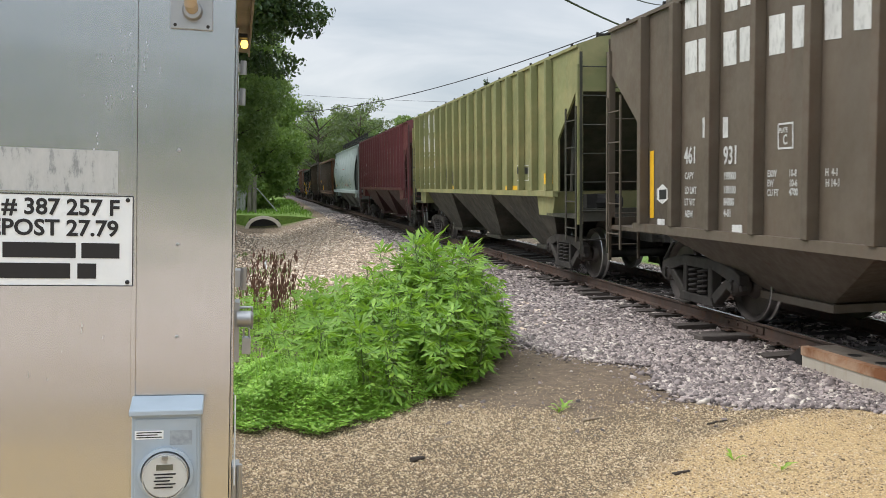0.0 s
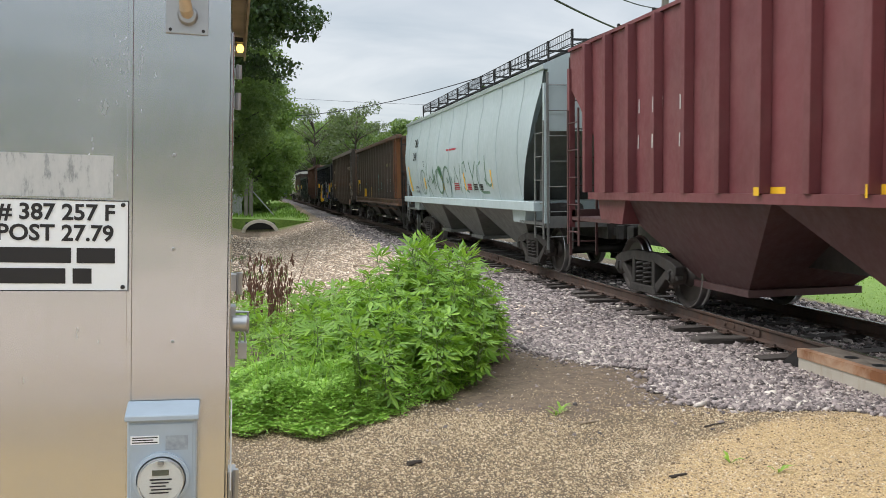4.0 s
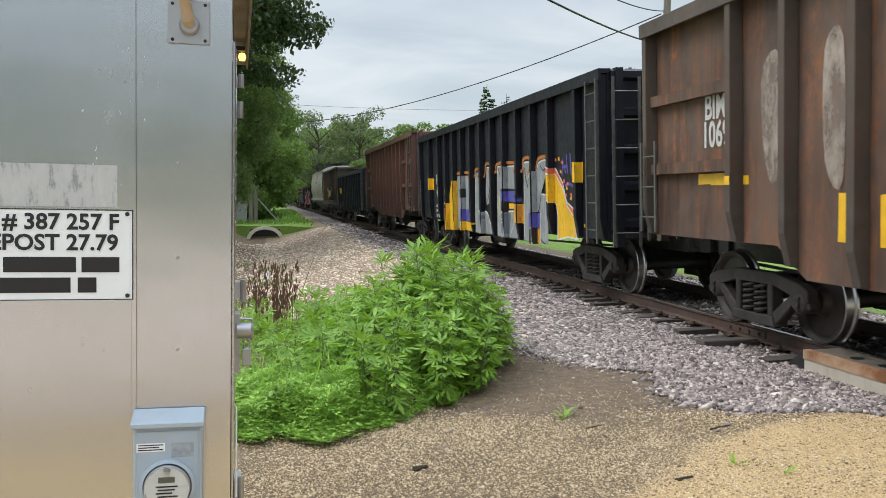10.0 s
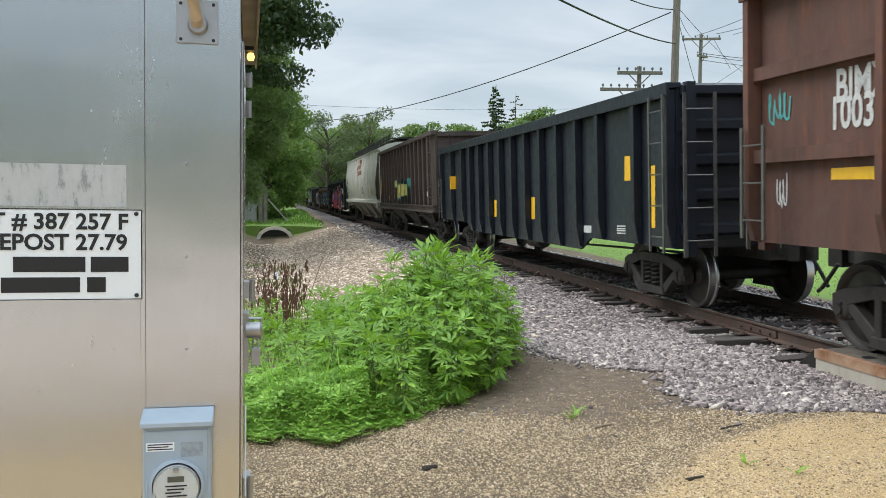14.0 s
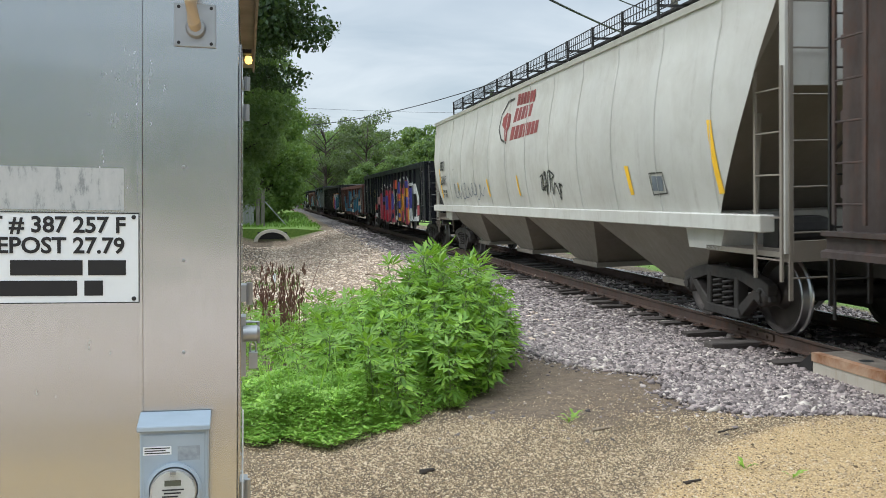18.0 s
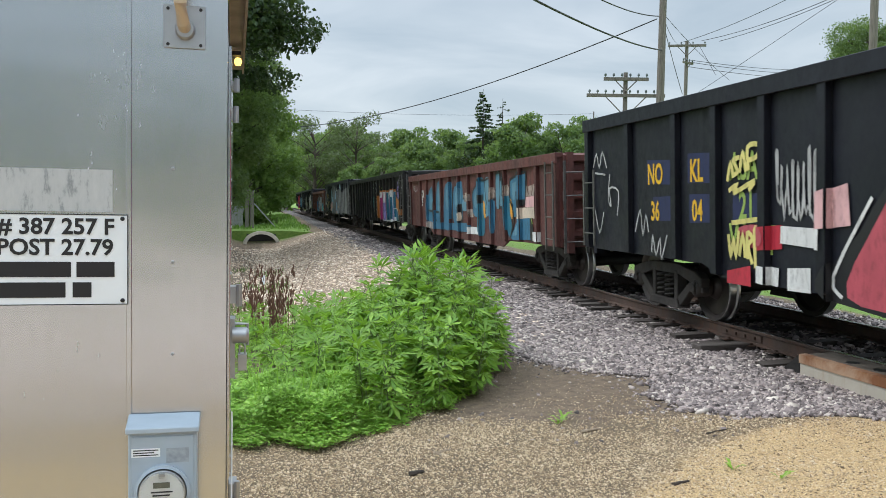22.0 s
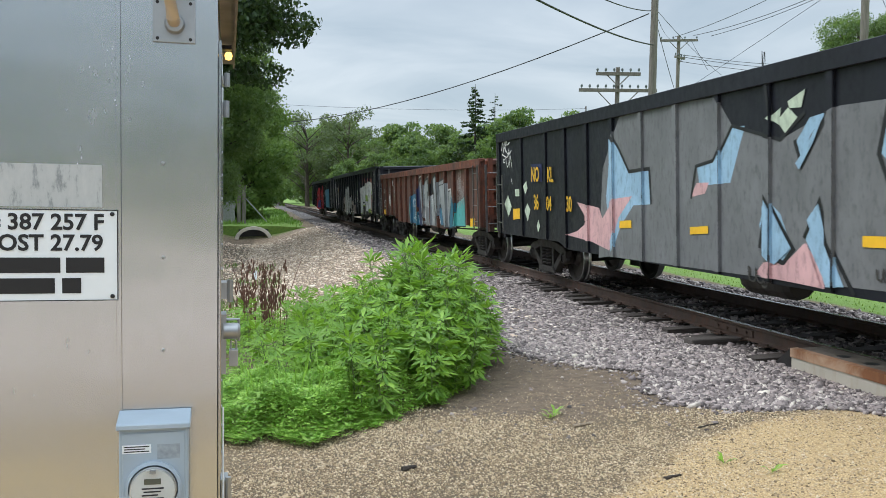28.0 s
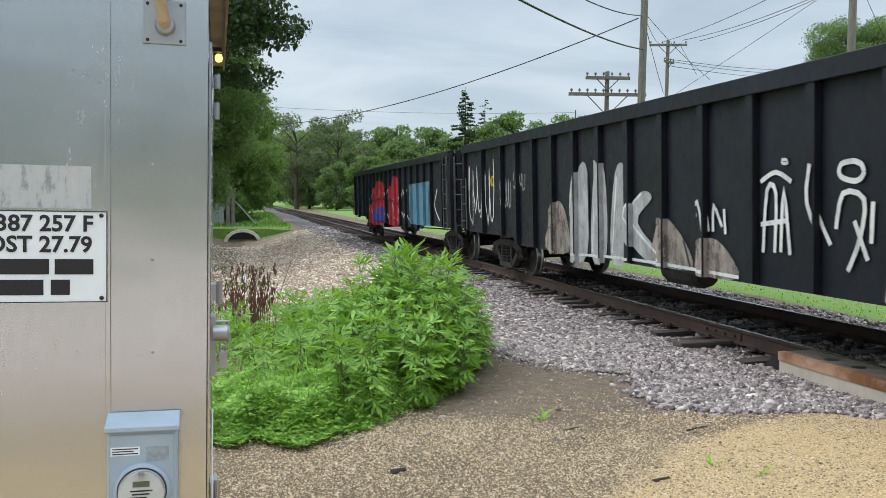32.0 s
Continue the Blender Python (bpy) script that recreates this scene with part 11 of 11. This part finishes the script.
line(18, "white", 0.06, (10.85, 1.99), (10.23, 1.39), (11.18, 0.9))
line(18, "white", 0.06, (12.31, 1.97), (11.75, 1.4), (12.62, 0.94))
line(18, "white", 0.06, (13.06, 1.96), (12.53, 1.41), (13.35, 0.95))
line(18, "white", 0.06, (17.52, 1.91), (17.15, 1.45), (17.74, 1.06))
line(18, "black", 0.05, (14.73, 2.02), (14.58, 0.88))
line(18, "black", 0.05, (15.73, 2.01), (15.6, 0.91))
line(18, "black", 0.05, (16.44, 2), (16.31, 0.93))
line(18, "black", 0.08, (5.12, 1.53), (8.8, 1.66), (11.76, 1.43))
spray(18, "violet", (5.98, 1.19), (8.15, 1.34), (8.46, 0.84), (5.9, 0.77))
line(14, "pale", 0.04, (6.31, 2.18), (6.82, 2.19), (7.12, 2), (7.07, 1.8))
line(14, "pale", 0.04, (6.77, 1.59), (6.54, 1.35), (6.73, 1.14))
line(14, "pale", 0.04, (8.07, 2.06), (8.42, 2.14), (8.5, 1.81))
line(14, "pale", 0.04, (8.75, 2.13), (9.04, 1.6), (9.16, 1.37), (8.77, 1.3), (8.82, 1.15))
line(14, "pale", 0.04, (8.76, 1.15), (9.02, 1.22), (9.22, 0.85))
line(14, "pale", 0.04, (8.9, 1.28), (9.13, 0.87))
line(14, "pale", 0.04, (10.95, 2.33), (11.08, 2.49), (11.32, 2.42), (11.07, 2.28), (10.88, 2.24), (11.31, 2.17), (11.18, 2.03), (10.94, 2))
line(14, "pale", 0.04, (10.85, 1.73), (11.05, 1.78), (11.09, 1.58), (10.9, 1.23), (11.27, 1.29), (11.21, 1.04))
line(14, "pale", 0.04, (10.89, 1.58), (11.19, 1.64))
line(14, "teal", 0.03, (9.87, 1.78), (10.15, 1.83), (9.99, 1.38), (10.28, 1.73), (10.31, 1.35), (10.49, 1.6))
line(14, "teal", 0.03, (9.88, 1.6), (10.49, 1.64))
line(14, "teal", 0.03, (10, 1.7), (10.15, 1.31), (10.39, 1.69))
line(14, "lilac", 0.05, (17.5, 2.03), (17.52, 2.22), (17.6, 2.19), (17.54, 2.13), (17.62, 2.03))
line(14, "lilac", 0.05, (17.65, 2.21), (17.65, 2.03))
line(14, "lilac", 0.05, (17.69, 2.03), (17.69, 2.21), (17.77, 2.17), (17.69, 2.12))
line(14, "lilac", 0.05, (17.47, 1.85), (17.48, 1.98), (17.57, 1.95), (17.5, 1.91), (17.59, 1.86), (17.47, 1.81))
line(14, "lilac", 0.05, (17.7, 1.95), (17.62, 1.95), (17.62, 1.83), (17.71, 1.82))
line(14, "lilac", 0.05, (17.62, 1.89), (17.69, 1.89))
line(14, "lilac", 0.05, (17.74, 1.82), (17.73, 1.96), (17.8, 1.83))
line(14, "lilac", 0.05, (17.47, 1.75), (17.61, 1.77), (17.78, 1.75))
line(14, "lilac", 0.05, (17.59, 2.35), (17.58, 2.32), (17.55, 2.31), (17.52, 2.31), (17.49, 2.33), (17.48, 2.36), (17.49, 2.38), (17.52, 2.4), (17.55, 2.39), (17.58, 2.37), (17.59, 2.35))
piece(5, "rust", (12.7, 3.66), (14.82, 3.66), (14.82, 1.36), (12.7, 1.36))
line(12, "straw", 0.055, (4.26, 1.86), (4.33, 2.06), (4.39, 1.9))
line(12, "straw", 0.055, (4.51, 2.12), (4.39, 2.09), (4.48, 1.97), (4.37, 1.92))
line(12, "straw", 0.055, (4.52, 1.95), (4.58, 2.17), (4.65, 1.96))
line(12, "straw", 0.055, (4.7, 1.97), (4.68, 2.22), (4.88, 2.24), (4.87, 2.12), (4.7, 2.08))
line(12, "straw", 0.055, (4.29, 1.75), (4.46, 1.82), (4.41, 1.73), (4.8, 1.85), (4.7, 1.75))
line(12, "straw", 0.055, (4.35, 1.39), (4.88, 1.44))
line(12, "straw", 0.055, (4.28, 1.26), (4.33, 1.01), (4.39, 1.21), (4.44, 1.01), (4.5, 1.31))
line(12, "straw", 0.055, (4.51, 1.02), (4.58, 1.27), (4.63, 1.01))
line(12, "straw", 0.055, (4.68, 1), (4.67, 1.28), (4.77, 1.23), (4.69, 1.14), (4.77, 0.95))
line(12, "straw", 0.055, (4.83, 0.91), (4.81, 1.32), (4.89, 1.32))
line(12, "straw", 0.055, (4.82, 1.13), (4.88, 1.14))
piece(12, "red", (4.25, 0.84), (4.73, 0.93), (4.74, 0.7), (4.25, 0.7))
line(12, "pale", 0.03, (0.25, 2.17), (0.38, 2.38), (0.49, 2.16), (0.62, 2.39), (0.79, 2.14))
line(12, "pale", 0.03, (0.31, 2.08), (0.73, 2.04))
line(12, "pale", 0.03, (0.9, 2.04), (0.83, 1.68), (0.94, 1.57), (0.89, 1.83), (1.22, 1.78), (1.16, 1.42))
line(12, "pale", 0.03, (0.29, 1.52), (0.47, 1.14), (0.65, 1.47))
line(12, "pale", 0.03, (1.79, 1.2), (1.96, 1.51), (2.04, 1.16), (2.14, 1.44), (2.22, 1.21))
line(12, "pale", 0.03, (2.31, 0.94), (2.35, 1.17), (2.44, 0.91), (2.57, 1.14), (2.6, 0.87), (2.77, 1.19))
line(15, "white", 0.028, (0.24, 2.59), (0.36, 2.77), (0.39, 2.56), (0.48, 2.75), (0.56, 2.76), (0.54, 2.56))
line(15, "white", 0.028, (0.28, 2.52), (0.64, 2.44), (0.76, 2.53), (0.83, 2.22))
line(15, "white", 0.028, (0.56, 2.74), (0.66, 2.81), (0.64, 2.7), (0.85, 2.74))
line(15, "white", 0.028, (0.76, 2.6), (0.88, 2.45), (0.98, 2.21))
line(15, "white", 0.028, (0.36, 2.4), (0.45, 2.41), (0.39, 2.35), (0.5, 2.34))
line(15, "white", 0.028, (0.54, 2.44), (0.67, 2.24), (0.79, 2.36))
line(15, "white", 0.028, (0.44, 2.67), (0.74, 2.5), (0.96, 2.57))
line(15, "white", 0.02, (0.91, 1.92), (0.94, 1.99), (0.98, 1.87))
spray(8, "pale", (5.5, 1.46), (5.52, 1.76), (5.7, 1.97), (5.91, 2.05), (6.04, 1.99), (6.01, 1.68), (6.01, 1.32), (5.81, 1.28), (5.6, 1.34))
line(8, "black", 0.05, (5.99, 1.96), (5.73, 1.84), (5.58, 1.65), (5.66, 1.4), (5.89, 1.35), (5.98, 1.46))
line(8, "black", 0.05, (5.73, 1.76), (5.85, 1.86), (5.9, 1.68), (5.76, 1.62), (5.73, 1.76))
line(8, "black", 0.05, (5.7, 1.53), (5.87, 1.62), (5.98, 1.57))
line(8, "black", 0.05, (5.93, 1.89), (5.98, 1.68))
line(8, "teal", 0.025, (4.57, 1.69), (4.72, 1.98), (4.67, 1.65))
line(8, "teal", 0.025, (4.78, 1.96), (4.88, 1.9), (4.75, 1.81), (4.91, 1.75), (4.78, 1.65))
line(8, "teal", 0.025, (4.85, 1.69), (4.95, 1.8))
line(8, "pale", 0.025, (4.66, 1.42), (4.77, 1.54), (4.91, 1.55))
line(8, "pale", 0.025, (7.63, 1.67), (7.69, 1.82), (7.75, 1.67), (7.79, 1.81), (7.85, 1.66), (7.9, 1.8), (7.96, 1.69))
line(8, "pale", 0.025, (7.63, 1.67), (7.98, 1.69))
line(8, "pale", 0.025, (7.65, 1.56), (7.79, 1.62), (7.87, 1.59))
line(8, "pale", 0.025, (7.9, 1.57), (7.98, 1.62), (7.96, 1.55))
line(8, "pale", 0.025, (8.8, 1.74), (8.91, 1.87), (8.89, 1.76), (8.98, 1.86), (8.99, 1.76), (9.03, 1.77))
line(8, "pale", 0.025, (8.83, 1.63), (8.91, 1.68), (8.99, 1.66))
line(8, "bleached", 0.025, (3.61, 1.83), (3.69, 1.66), (3.76, 1.45))
line(8, "bleached", 0.025, (3.77, 1.85), (3.64, 1.61), (3.76, 1.41))


# ---- motion: the train rolls past towards the crossing, its wheels turning ----
RUN = [(0, 0.0), (1, 8.36), (2, 16.7), (3, 25.06), (6, 50.26), (7, 58.63), (8, 67.01), (9, 75.41), (10, 83.89), (11, 92.5), (12, 101.2), (13, 109.93), (14, 118.69), (16.5, 140.75), (17, 145.2), (18, 154.09), (19, 162.97), (20, 171.79), (21, 180.54), (22, 189.27), (23, 198.07), (24, 206.92), (25, 215.78), (28, 242.24), (29, 251.18), (30, 260.18), (31, 269.23), (32, 278.28)]


def run_at(t):
    return float(np.interp(t, [a for a, _ in RUN], [q for _, q in RUN]))


def motions():
    for car, c in CARS:
        walk(car, [(t, pose(XC, c - s, ZR, 0, CANT, 0)) for t, s in RUN])
    for ax, n, y in AXLES:
        c = CARS[n][1]
        near = [t for t in range(0, 481) if -8 < c + y - run_at(t / 15) < 40]
        steps = sorted({0, 480, *near})
        rows, a0 = [], None
        for k in steps:
            j = k if k in near else (near[0] if near and k < near[0] else near[-1] if near else 0)
            rows.append((k / 15, pose(0, y, WR, math.degrees(run_at(j / 15) / WR) % 360, 0, 0)))
        walk(ax, rows)


motions()
